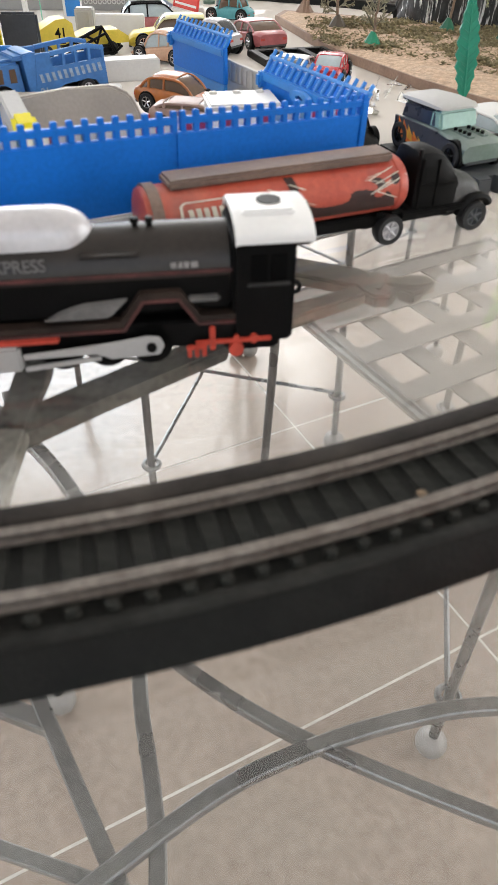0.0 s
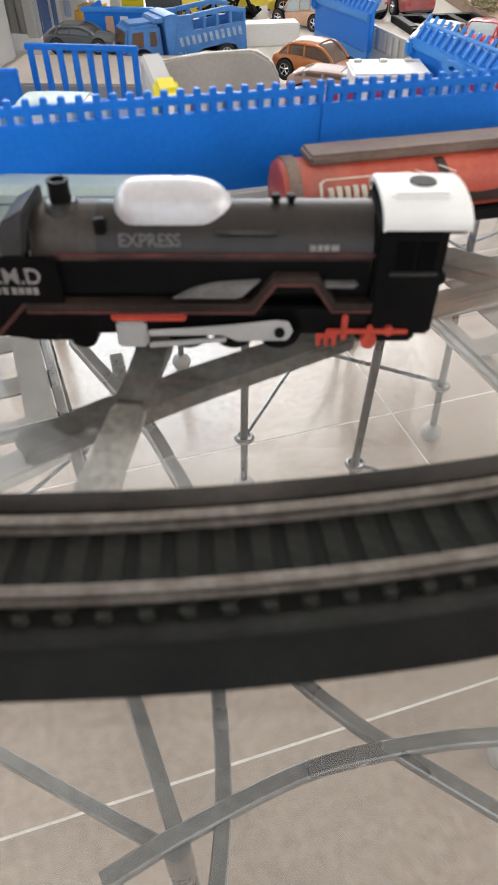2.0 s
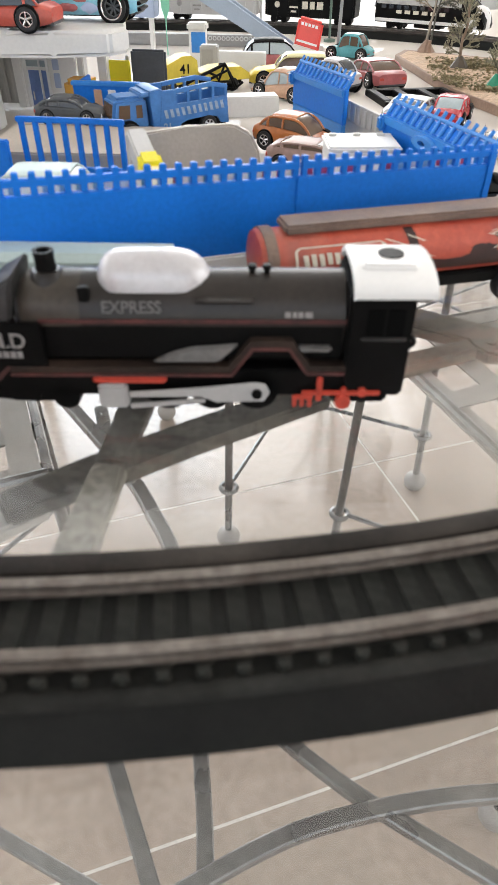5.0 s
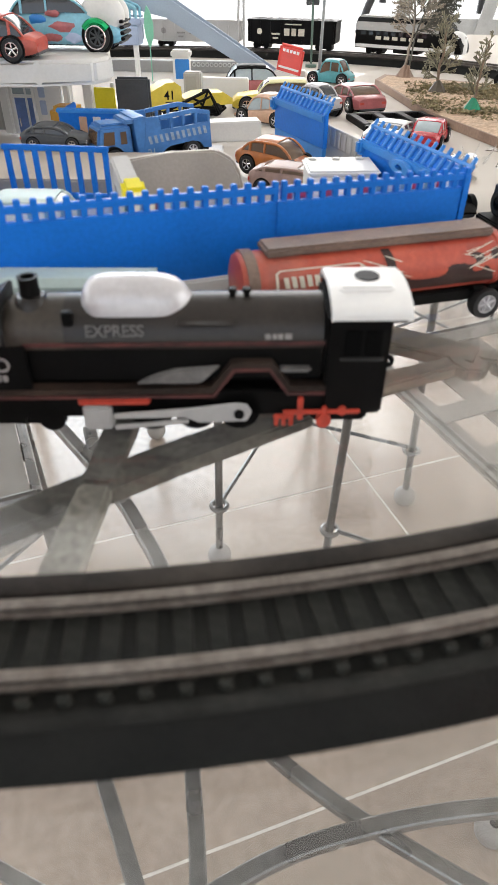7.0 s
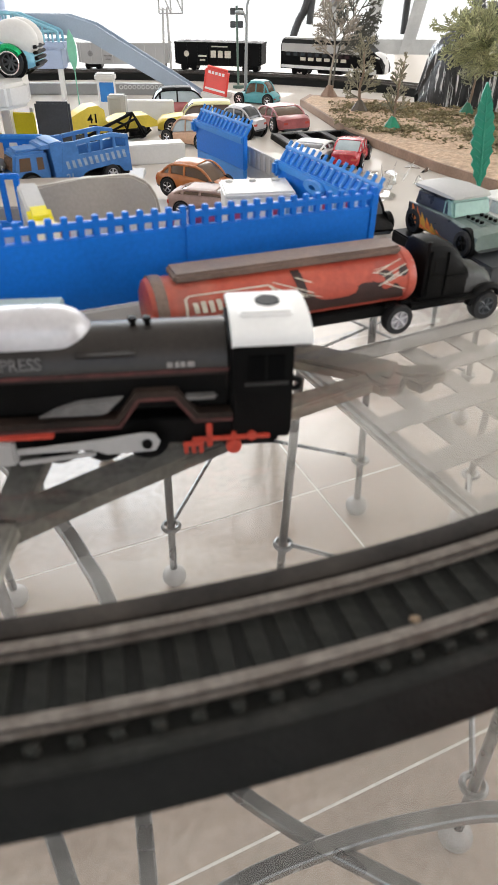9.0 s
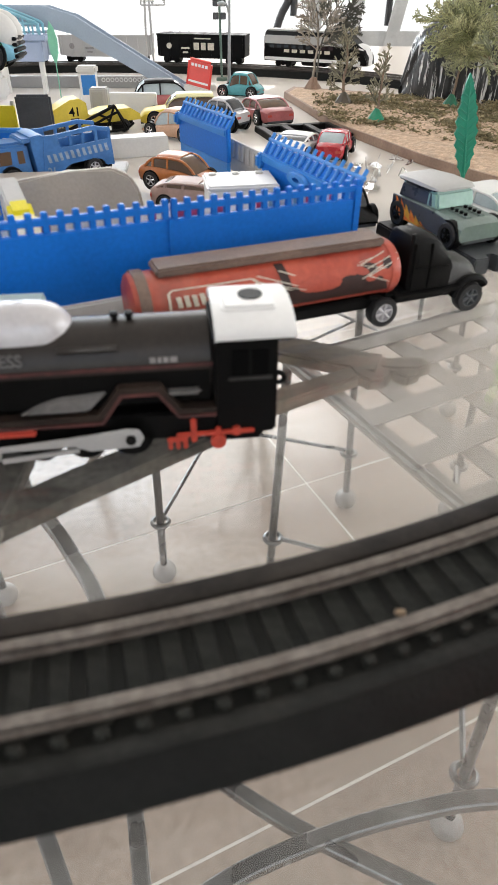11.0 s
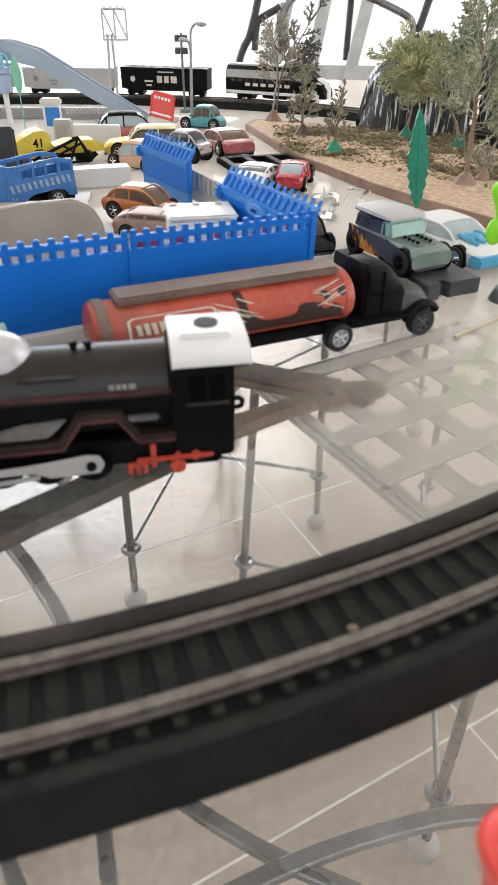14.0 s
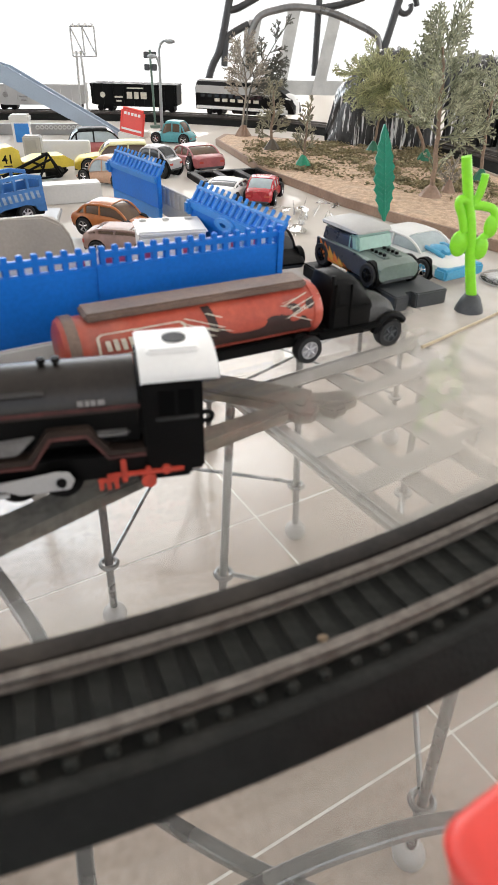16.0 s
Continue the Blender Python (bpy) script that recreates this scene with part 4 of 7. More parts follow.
part("seam_strip", box(bm_new(), -83.4, -80.6, -2.0, 1.2, -3, 28.6, 0.3), M_BLUE, wall)
part("end_post", box(bm_new(), -3.2, 0.3, -1.9, 2.0, -3, 33.2, 0.5), M_BLUE, wall)


def comb_fence(label, x, y, ang, length, body_h, n, slat, slat_h, loops=()):
    """A solid blue panel whose top carries a leaning row of slats, closed below its rail; loops: where bracket eyes stand on the inner side."""
    f = thing("slatted_fence_panel", label, "toy fence", x, y, STEP, ang)
    part("foot", box(bm_new(), 0.5, length - 0.5, -1.3, 1.3, -8, 0.4, 0.3), M_BLUE2, f)
    p = part("panel", box(bm_new(), 0, length, -1.5, 1.5, 0.2, body_h, 0.5), M_BLUE, f)
    lean = lambda h: (-0.6 + 6.1 * h, body_h - 1.0 + (slat_h + 1.0) * h)
    (y0, z0), (y1, z1), (y2, z2) = lean(0.0), lean(0.52), lean(0.66)
    part("leaning_sheet", hexa(bm_new(), [(0.4, y0, z0), (length - 0.4, y0, z0), (length - 0.4, y0 + 1.2, z0), (0.4, y0 + 1.2, z0), (0.4, y1 + 0.4, z1), (length - 0.4, y1 + 0.4, z1), (length - 0.4, y1 + 1.4, z1), (0.4, y1 + 1.4, z1)]), M_BLUE, p, "closed lower half of the slats")
    part("top_rail", rod(bm_new(), (0, y2, z2), (length, y2, z2), 1.0, 8), M_BLUE2, p)
    for k in range(n):
        u = 1.5 + k * (length - 3) / (n - 1)
        part("slat", rod(bm_new(), (u, -1.0, body_h - 1.2), (u, 5.5, body_h + slat_h), slat, 8, slat * 0.85), M_BLUE2, p)
    part("beam", box(bm_new(), -1.2, length, -3.0, -1.2, body_h - 4.6, body_h - 0.2, 0.7), M_BLUE2, p)
    part("end_bracket", box(bm_new(), -2.0, 3.0, -5, 1.4, body_h - 8, body_h - 0.6, 1.4), M_BLUE2, f)
    for u in loops:
        eye = lathe(bm_new(), [(1.7, -1.3), (4.6, -1.3), (4.9, 0), (4.6, 1.3), (1.7, 1.3), (1.7, -1.3)], (0, 0, 0), "y", 20, caps=False)
        bmesh.ops.transform(eye, matrix=pose(u, -4.2, body_h - 4.2) @ Matrix.Diagonal((1.9, 1, 0.62, 1)), verts=eye.verts)
        part("bracket_eye", eye, M_BLUE2, f, "rounded eye bracket")
    return f


comb_fence("blue plastic fence panel topped with leaning slats, closing the enclosure", 0.0425, 0.4456, -60.7, 86, 22.5, 15, 1.05, 8.5, (43,))
comb_fence("tall blue plastic panel with slatted top standing in the enclosure", -0.0195, 0.572, -57, 70, 20, 13, 0.9, 8.5)
gw = thing("ribbed_wall", "low grey ribbed plastic wall between two blue panels", "toy wall", 0.0155, 0.539, STEP, -61.5)
part("foot", box(bm_new(), 0, 76, -1.2, 1.2, -8, 0.4, 0.3), M_GREY, gw)
part("panel", box(bm_new(), 0, 76, -1.2, 1.2, 0.2, 11, 0.4), M_GREY, gw)
for k in range(10):
    part("rib", box(bm_new(), 4 + k * 7.4, 7 + k * 7.4, -2.0, -1.0, 1, 10, 0.3), M_LGREY, gw)

deck = thing("grey_ramp_deck", "grey plastic ramp deck with a raised front parapet", "toy ramp", -0.160, 0.395, TRAY, 8)
part("deck", box(bm_new(), 0, 130, 2, 60, 0.2, 13.5, 0.8), M_BEIGE, deck)
part("side_deck", box(bm_new(), 0, 48, 60.4, 88, 0.2, 13.5, 0.8), M_BEIGE, deck)
for k in range(4):
    part("deck_slat", box(bm_new(), 1, 47, 58.6 - 0.5 * k, 60.0, 1.0 + k * 3.2, 3.0 + k * 3.2, 0.4), M_SILVER if k % 2 else M_DGREY, deck)
part("parapet", prism(bm_new(), [(80, 0.2), (146, 0.2), (143, 18), (139, 25.5), (131, 29.5), (108, 28), (82, 24)], -3.5, 1.5, 1.2), M_BEIGE, deck)
part("rear_deck", box(bm_new(), 50, 128, 60.6, 122, 0.2, 4.0, 0.6), M_LGREY, deck)
yb = thing("barrier_arm", "grey post with a slanting yellow block", "toy barrier", -0.050, 0.335, STEP, -62)
part("post", box(bm_new(), -26, -16, -4, 4, -7.9, 29, 0.8), M_GREY, yb)
part("arm", hexa(bm_new(), [(-22, -4, 22), (26, -4, 10), (26, 4, 10), (-22, 4, 22), (-22, -4, 31), (26, -4, 20), (26, 4, 20), (-22, 4, 31)], 0.8), M_LGREY, yb)
part("yellow_block", hexa(bm_new(), [(3, -4.6, 19), (12, -4.6, 17), (12, 4.6, 17), (3, 4.6, 19), (3, -4.6, 29), (12, -4.6, 26), (12, 4.6, 26), (3, 4.6, 29)], 1.6), M_BRYELLOW, yb)
part("pale_block", hexa(bm_new(), [(13.5, -5, 12), (28, -5, 9), (28, 5, 9), (13.5, 5, 12), (13.5, -5, 26), (28, -5, 21), (28, 5, 21), (13.5, 5, 26)], 1.0), M_CREAM, yb)

bf = thing("blue_railing", "blue plastic railing with upright bars", "toy fence", -0.131, 0.390, STEP, 3)
part("top_rail", box(bm_new(), -1, 52, -1.2, 1.2, 22.5, 25, 0.4), M_BLUE, bf)
part("bottom_rail", box(bm_new(), -1, 52, -1.2, 1.2, -7.9, 3, 0.4), M_BLUE, bf)
for k in range(8):
    part("bar", box(bm_new(), k * 7, k * 7 + 2.6, -1.0, 1.0, 2.5, 23, 0.3), M_BLUE, bf)
b2 = thing("blue_side_panel", "solid blue plastic side panel of the enclosure", "toy fence", -0.215, 0.372, STEP, 3)
part("panel", box(bm_new(), -60, 84, -1.4, 1.4, -7.9, 16.0, 0.5), M_BLUE, b2)
part("top_rail", box(bm_new(), -60, 84, -2.0, 2.0, 15, 17.6, 0.6), M_BLUE, b2)
part("seam_strip", box(bm_new(), 50, 55, -2.0, 0, 0.5, 15, 0.4), M_BLUE2, b2)
st = thing("blue_slotted_box", "dark blue plastic box with tall slots and pale lettering bars", "toy box", -0.1500, 0.503, STEP, 4)
part("front", box(bm_new(), 0, 42, -1, 1, -7.9, 19, 0.4), M_BLUE, st)
part("rim", box(bm_new(), -1, 43, -2, 2, 18, 20.5, 0.5), M_BLUE2, st)
part("side", box(bm_new(), 0, 2, 0, 30, 0.2, 19, 0.4), M_BLUE, st)
for k in range(2):
    part("slot_panel", box(bm_new(), 13 + k * 9, 18 + k * 9, -1.5, -0.6, 3, 16, 0.3), M_PEACH if k == 0 else M_OFFWHITE, st)
for k in range(2):
    part("print_bar", box(bm_new(), 30 + k * 6, 33 + k * 6, -1.4, -0.8, 10, 15), M_LETTER, st)

# dump truck
dt = thing("dump_truck", "worn blue toy dump truck with pale diagonal hazard stripes", "toy truck", -0.0860, 0.4905, TRAY + 0.004, 38)
part("chassis", box(bm_new(), -36, 34, -9, 9, 3.0, 6.5, 0.5), M_BLACK, dt)
cab = part("cab", hexa(bm_new(), [(-40, -10.5, 3), (-16, -10.5, 3), (-16, 10.5, 3), (-40, 10.5, 3), (-36, -9.5, 22.5), (-17, -9.5, 22.5), (-17, 9.5, 22.5), (-36, 9.5, 22.5)], 1.3), M_TRUCKBLUE, dt)
cs = ((-40, 10.5, 3), (-40, -10.5, 3), (-36, -9.5, 22.5), (-36, 9.5, 22.5))
part("windscreen", patch(bm_new(), cs, 0.12, 0.88, 0.5, 0.88, 0.25), M_BROWNWIN, cab)
part("grille", patch(bm_new(), cs, 0.15, 0.85, 0.14, 0.38, 0.4), M_DGREY, cab)
cs = ((-40, -10.5, 3), (-16, -10.5, 3), (-17, -9.5, 22.5), (-36, -9.5, 22.5))
for u0, u1, v1 in ((0.16, 0.48, 0.86), (0.66, 0.84, 0.84)):
    part("side_window", patch(bm_new(), cs, u0, u1, 0.5, v1, 0.25), M_BROWNWIN, cab)
part("roof_plate", box(bm_new(), -34, -19, -7, 7, 22.3, 23.6, 0.5), M_TRUCKBLUE, cab)
part("bulkhead", prism(bm_new(), [(-14, 4), (-10, 4), (-7, 26), (-10, 27), (-16, 26), (-15, 16)], -12, 12, 0.6), M_TRUCKBLUE, dt)
part("canopy", hexa(bm_new(), [(-21, -10.5, 23), (-9, -12, 23.5), (-9, 12, 23.5), (-21, 10.5, 23), (-20, -10, 25.2), (-9, -12, 25.6), (-9, 12, 25.6), (-20, 10, 25.2)], 0.6), M_TRUCKBLUE, dt)
part("bed_floor", box(bm_new(), -12, 34, -11, 11, 9.5, 12, 0.4), M_TRUCKBLUE, dt)
lower = [(-11.5, 3.3), (0.2, 3.6), (3.0, 8.0), (7, 9.6), (22, 11.0), (27, 9.6), (29, 6.0), (34.5, 5.5), (33.5, 20.6), (1.0, 18.2), (0.5, 26.0), (-8, 26.0)]
rail = [(0.6, 23.8), (22.6, 26.2), (31.8, 24.4), (34, 24.6), (33.4, 26.4), (23, 28.4), (0.2, 26.2)]
for y0, y1 in ((-12.2, -10.6), (10.6, 12.2)):
    side = part("bed_side", prism(bm_new(), lower, y0, y1, 0.3), M_TRUCKBLUE, dt)
    part("top_rail", prism(bm_new(), rail, y0, y1, 0.3), M_TRUCKBLUE, side)
    for u, z in ((8.2, 18.5), (16.0, 19.0), (24.2, 19.6), (32.6, 20.2)):
        part("rail_post", box(bm_new(), u - 0.9, u + 0.9, y0 + 0.1, y1 - 0.1, z - 0.4, z + 6.4, 0.2), M_TRUCKBLUE, side)
part("tailboard", box(bm_new(), 32.5, 34.2, -11, 11, 7, 24, 0.4), M_TRUCKBLUE, dt)
for k in range(11):
    u, z = -6.6 + k * 3.6, 11.4 + k * 0.26
    part("hazard_stripe", hexa(bm_new(), [(u, -12.35, z), (u + 1.9, -12.35, z), (u + 1.9, -12.0, z), (u, -12.0, z), (u - 1.0, -12.35, z + 4.3), (u + 0.9, -12.35, z + 4.3), (u + 0.9, -12.0, z + 4.3), (u - 1.0, -12.0, z + 4.3)]), M_GREYPALE, dt)
words("number", "21", M_GREYPALE, dt, 5.2, side_pose(-8.2, -12.3, 5.2), "pale printed number 21")
for xx in (-29, 21):
    for s in (-1, 1):
        part("wheel_well", lathe(bm_new(), [(0, s * 10.2), (6.6, s * 10.2), (6.6, s * 12.0), (0, s * 12.0)], (xx, 0, 5.6), "y", 20), M_BLACK, dt)
        wheel(dt, xx, s * 13.0, 5.4, 4.5, s, M_SILVER, 6)

car("toy_car", "orange toy saloon with brown windows in the blue enclosure", -0.0085, 0.4890, TRAY, -22, 49, 22, COUPE, (0.10, 0.30, 0.55, 0.80), 18.5, (0.2, 0.78), 4.9, M_ORANGE, M_BROWNWIN, zb=3)
car("toy_car", "dusty peach toy saloon with brown windows behind the blue fence", 0.004, 0.4455, TRAY, -12, 44, 19, SEDAN, (0.10, 0.28, 0.60, 0.82), 15.0, (0.2, 0.78), 4.4, M_DUSTPEACH, M_BROWNWIN)
car("toy_car", "dusty grey and black toy muscle car on the deck", -0.1380, 0.4690, TRAY + 0.0135, 6, 40, 19, [(0, 8.5), (0.05, 10), (0.35, 9.8), (0.65, 8.8), (0.93, 6.8), (1, 5)], (0.10, 0.28, 0.48, 0.72), 12.6, (0.2, 0.78), 3.6, M_DGREY, M_WINDOW)
car("toy_car", "pale teal toy van half hidden behind the blue fence", -0.096, 0.338, TRAY, 8, 41, 23, [(0, 16), (0.1, 21), (0.8, 21), (1, 13)], (0.06, 0.20, 0.78, 0.95), 25.5, (0.22, 0.78), 4.4, M_TEALGREY, M_PALEWIN)

wb = thing("white_box", "white plastic box with small studs on its lid", "toy box", 0.034, 0.4225, STEP, 12)
part("box_body", box(bm_new(), -20, 14, -14, 12, -7.9, 13, 1.2), M_WHITE, wb)
part("lid", box(bm_new(), -20.8, 14.8, -14.8, 12.8, 12.5, 15, 1.0), M_WHITE, wb)
for k in range(3):
    part("stud", box(bm_new(), -18 + k * 12, -14 + k * 12, 6, 9, 14.8, 16, 0.4), M_OFFWHITE, wb)
wk = thing("white_kerb_block", "long pale grey plastic kerb block", "toy block", -0.0595, 0.602, TOP, 20)
part("block", box(bm_new(), -26, 24, -8, 8, 0.2, 14, 0.8), M_OFFWHITE, wk)

# things behind the enclosure
bb = thing("black_board", "upright dark blue-grey board with rounded corners", "toy board", -0.131, 0.600, TOP, 4)
part("board", box(bm_new(), -13, 13, -2, 2, 0.2, 41, 1.5), M_DGREY, bb)
part("base", box(bm_new(), -14, 14, -7, 7, 0.2, 3, 0.8), M_BLACK, bb)
yp = thing("yellow_sign_board", "bright yellow plastic board on clear supports", "toy board", -0.157, 0.603, TOP, 2)
part("board", box(bm_new(), -10, 10, -1.5, 1.5, 18, 33, 0.6), M_BRYELLOW, yp)
for s in (-8, 8):
    part("support", box(bm_new(), s - 1.2, s + 1.2, 0.5, 2.5, 0.2, 36, 0.3), M_OFFWHITE, yp)
ab = thing("amber_box", "rounded amber plastic toy roof", "toy part", -0.168, 0.560, TOP, 0)
part("body", box(bm_new(), -11, 11, -9, 9, 0.2, 28, 3.0), M_AMBER, ab)
part("stripe", box(bm_new(), -11.2, 11.2, -9.2, 9.2, 14, 19, 0.4), M_OFFWHITE, ab)

tt = thing("tow_truck", "yellow toy tow truck with black lattice crane", "toy truck", -0.1243, 0.6775, TOP, 29)
tt.scale = (0.87, 0.87, 0.87)
part("chassis", box(bm_new(), -28, 54, -9, 9, 6, 12, 0.6), M_BLACK, tt)
cab = part("cab", loft(bm_new(), [[(x, -w, 8), (x, -w, z), (x, w, z), (x, w, 8)] for x, w, z in ((-26, 9, 21), (-20, 11, 25), (-6, 11.5, 31.5), (3, 11.5, 32), (9, 11, 28), (10, 11, 15))]), M_YELLOW, tt)
words("number", "41", M_BLACK, tt, 11.0, side_pose(-8.5, -11.75, 17.5), "bold black printed number 41")
for k in range(3):
    part("print_bar", box(bm_new(), -7.5, 0.5, -11.8, -11.3, 10.5 + k * 2.0, 11.7 + k * 2.0), M_TANKDARK, cab)
part("bed", loft(bm_new(), [[(x, -w, 10), (x, -w, z), (x, w, z), (x, w, 10)] for x, w, z in ((12, 11, 17), (26, 12, 21), (52, 12, 21), (62, 10, 15))]), M_YELLOW, tt)
crane = part("crane_arm", rod(bm_new(), (-12, -17, 7), (34, -19, 25), 1.5, 8), M_BLACK, tt, "black crane arm")
for a, b in (((-10, -19, 2), (36, -21, 20)), ((34, -19, 25), (46, -19, 5)), ((30, -13, 24), (34, -19, 25)), ((6, -18, 14), (14, -20, 11)), ((18, -18, 18.5), (26, -20, 15)), ((34, -19, 25), (24, -19, 4)), ((8, -18, 2), (46, -20, 4)), ((28, -14, 12), (28, -9, 14)), ((46, -19, 5), (52, -19, 9)), ((36, -21, 20), (44, -21, 3))):
    part("crane_strut", rod(bm_new(), a, b, 1.15, 6), M_BLACK, crane)
part("fifth_wheel", lathe(bm_new(), [(0, 3), (7, 3), (7, 8), (5, 10), (0, 10)], (38, -12, 0), "z", 18), M_BLACK, tt)
for xx in (-18, 44):
    for s in (-1, 1):
        wheel(tt, xx, s * 12.3, 6.2, 4.5, s, M_DGREY, 5)

car("toy_car", "yellow toy estate car with chrome wheels beside the blue panel", -0.0425, 0.7235, TOP, 190, 70, 29, [(0, 14), (0.04, 15), (0.5, 15), (0.72, 14.5), (0.95, 12.5), (1, 9)], (0.03, 0.08, 0.52, 0.68), 25, (0.18, 0.82), 6.2, M_YELLOW, M_BROWNWIN, cabin_paint=M_CREAM)
car("toy_car", "peach and white toy racing car behind the blue panel", -0.038, 0.668, TOP, 150, 58, 26, WEDGE, (0.2, 0.4, 0.55, 0.75), 22, (0.2, 0.8), 5.5, M_PEACH, M_PALEWIN)
car("toy_car", "silver toy coupe on oversized black wheels", -0.002, 0.706, TOP, 148, 46, 22, [(0, 15), (0.3, 17), (0.6, 16), (1, 11)], (0.12, 0.35, 0.6, 0.8), 24.5, (0.2, 0.8), 7.6, M_SILVER, M_WINDOW, M_DGREY, zb=6, wheel_w=6)
car("toy_car", "faded maroon toy sports car with slatted tail", 0.032, 0.748, TOP, 118, 70, 34, WEDGE, (0.16, 0.38, 0.56, 0.80), 19.6, (0.2, 0.8), 6.0, M_PINK, M_BROWNWIN, zb=3)
car("toy_car", "red and black toy jeep with a roof rack", -0.066, 0.800, TOP, 14, 70, 28, [(0, 12), (0.1, 15), (0.5, 15), (0.9, 13), (1, 9)], (0.06, 0.22, 0.58, 0.78), 26, (0.2, 0.8), 6.0, M_PINK, M_PALEWIN, cabin_paint=M_BLACK)
car("toy_car", "dusty teal toy hot-rod coupe with black wheels", 0.003, 0.880, TOP, 160, 48, 22, [(0, 9), (0.15, 13), (0.5, 14), (0.7, 11), (1, 10)], (0.15, 0.3, 0.6, 0.72), 23, (0.16, 0.86), 5.5, M_TEAL, M_BROWNWIN, wheel_w=5)
car("toy_car", "shiny red toy muscle car seen from behind", 0.0910, 0.612, TOP, 76, 52, 23, COUPE, (0.10, 0.36, 0.54, 0.74), 18.0, (0.2, 0.8), 5.0, M_CARRED, M_PALEWIN)
car("toy_car", "black low toy sports car beside the blue fence", 0.085, 0.463, TOP, -70, 60, 26, WEDGE, (0.2, 0.4, 0.55, 0.78), 18, (0.2, 0.8), 5.2, M_BLACK, M_WINDOW)

bt = thing("black_tray", "flat black plastic tray with open slots", "toy tray", 0.067, 0.680, TOP, 20)
part("frame", box(bm_new(), -34, 36, -26, -19, 0.2, 5, 0.6), M_BLACK, bt)
part("frame", box(bm_new(), -34, 36, 19, 26, 0.2, 5, 0.6), M_BLACK, bt)
for k in range(4):
    part("crossbar", box(bm_new(), -34 + k * 21, -27 + k * 21, -20, 20, 0.2, 5.5, 0.6), M_BLACK, bt)
car("toy_car", "white low toy racing car behind the slatted fence", 0.063, 0.610, TOP, 70, 64, 28, WEDGE, (0.2, 0.4, 0.55, 0.78), 16, (0.2, 0.8), 5.0, M_WHITE, M_WINDOW)

# the hot rod, its block, and the cars beyond it
sb = thing("dark_block", "dark grey plastic block with square notches", "toy block", 0.1427, 0.3765, TOP, 24)
part("block", slab(bm_new(), [(0, 0), (8, 0), (8, 5), (13, 5), (13, 0), (32, 0), (32, 44), (0, 44)], 0.2, 8.0, 0.6), M_DGREY, sb)
# Added black plate: carries the rear wheel and stands for the car's shadow.
part("shadow_plate", box(bm_new(), -14, -0.4, 10, 66, 0.2, 7.6, 0.8), M_BLACK, sb)
hr = car("toy_car", "grey-green and navy toy hot rod with orange flames", 0.1342, 0.4149, TOP + 0.008, -62, 53, 27, [(0, 12), (0.05, 14), (0.5, 14.5), (0.62, 13.6), (0.96, 12.8), (1, 11.4)], (0.02, 0.06, 0.56, 0.61), 21.6, (0.12, 0.86), 6.0, M_GUN, M_GREENWIN, M_BLACK, zb=2.6, roof_w=0.84, wheel_w=4.6, cabin_paint=M_NAVY, side_glass=M_NAVY, boxy=True)
part("side_panel", prism(bm_new(), [(-26, 4), (17, 4), (18, 12), (6, 13.6), (-26, 14.2)], -13.75, -12.6, 0.2), M_NAVY, hr)
for k in range(5):
    a, b = -19 + k * 4.2, 14.0 - k * 1.7
    part("flame", prism(bm_new(), [(a - 3.6, b), (a - 0.8, b * 0.80), (a + 1.6, b * 0.70), (a + 0.6, b * 0.95), (a + 4.6, b * 0.62), (a + 5.0, b * 0.45), (a + 11, 4.1), (a + 2.5, 4.2), (a - 2.0, b * 0.5)], -14.05 + 0.02 * k, -13.7), (M_FLAME, M_AMBER, M_FLAME, M_AMBER, M_FLAME)[k], hr)
part("windscreen", hexa(bm_new(), [(-1.5, -12.3, 13.4), (7.2, -11.6, 13.4), (7.2, 11.6, 13.4), (-1.5, 12.3, 13.4), (-1.5, -11.9, 21.6), (4.6, -11.0, 21.6), (4.6, 11.0, 21.6), (-1.5, 11.9, 21.6)], 1.2), M_GREENWIN, hr, "wrap-round pale green windscreen")
part("roof_gap", box(bm_new(), -25, 3, -11.4, 11.4, 21.4, 22.4, 0.2), M_BLACK, hr)
part("roof", loft(bm_new(), [[(x, -w, 22.2), (x, -w * 0.97, z - 0.9), (x, -w * 0.7, z), (x, w * 0.7, z), (x, w * 0.97, z - 0.9), (x, w, 22.2)] for x, w, z in ((-27, 9, 23.0), (-26, 11, 23.8), (-23, 12, 24.2), (-12, 12.4, 24.8), (2, 12.2, 24.4), (5, 11, 23.6), (6, 9, 23.0))]), M_LGREY, hr, "pale grey roof slab")
for row in (-4, 4):
    for k in range(4):
        part("engine_stack", rod(bm_new(), (9 + k * 3.2, row, 13.0), (9 + k * 3.2, row, 15.2), 0.95, 8), M_BLACK, hr)
    part("stack_plate", box(bm_new(), 7, 21, row - 1.8, row + 1.8, 13.0, 14.0, 0.3), M_GUN, hr)
wc = car("toy_car", "white toy racing car with blue flashes beside the hot rod", 0.1715, 0.4520, TOP, -60, 70, 30, SEDAN, (0.12, 0.28, 0.52, 0.72), 19.5, (0.2, 0.8), 5.6, M_WHITE, M_PALEWIN)
part("blue_engine", ball(bm_new(), (17, 0, 13.6), 5.0, 2, (1.5, 1.0, 0.55), 0.4, 3), M_CYAN, wc, "blue moulded engine on the bonnet")
for sy in (-6.5, 6.5):
    part("engine_pipe", tube(bm_new(), [(9, sy * 0.6, 13.5), (14, sy, 14.6), (21, sy, 14.0), (26, sy * 0.8, 12)], 1.3, 8), M_CYAN, wc)
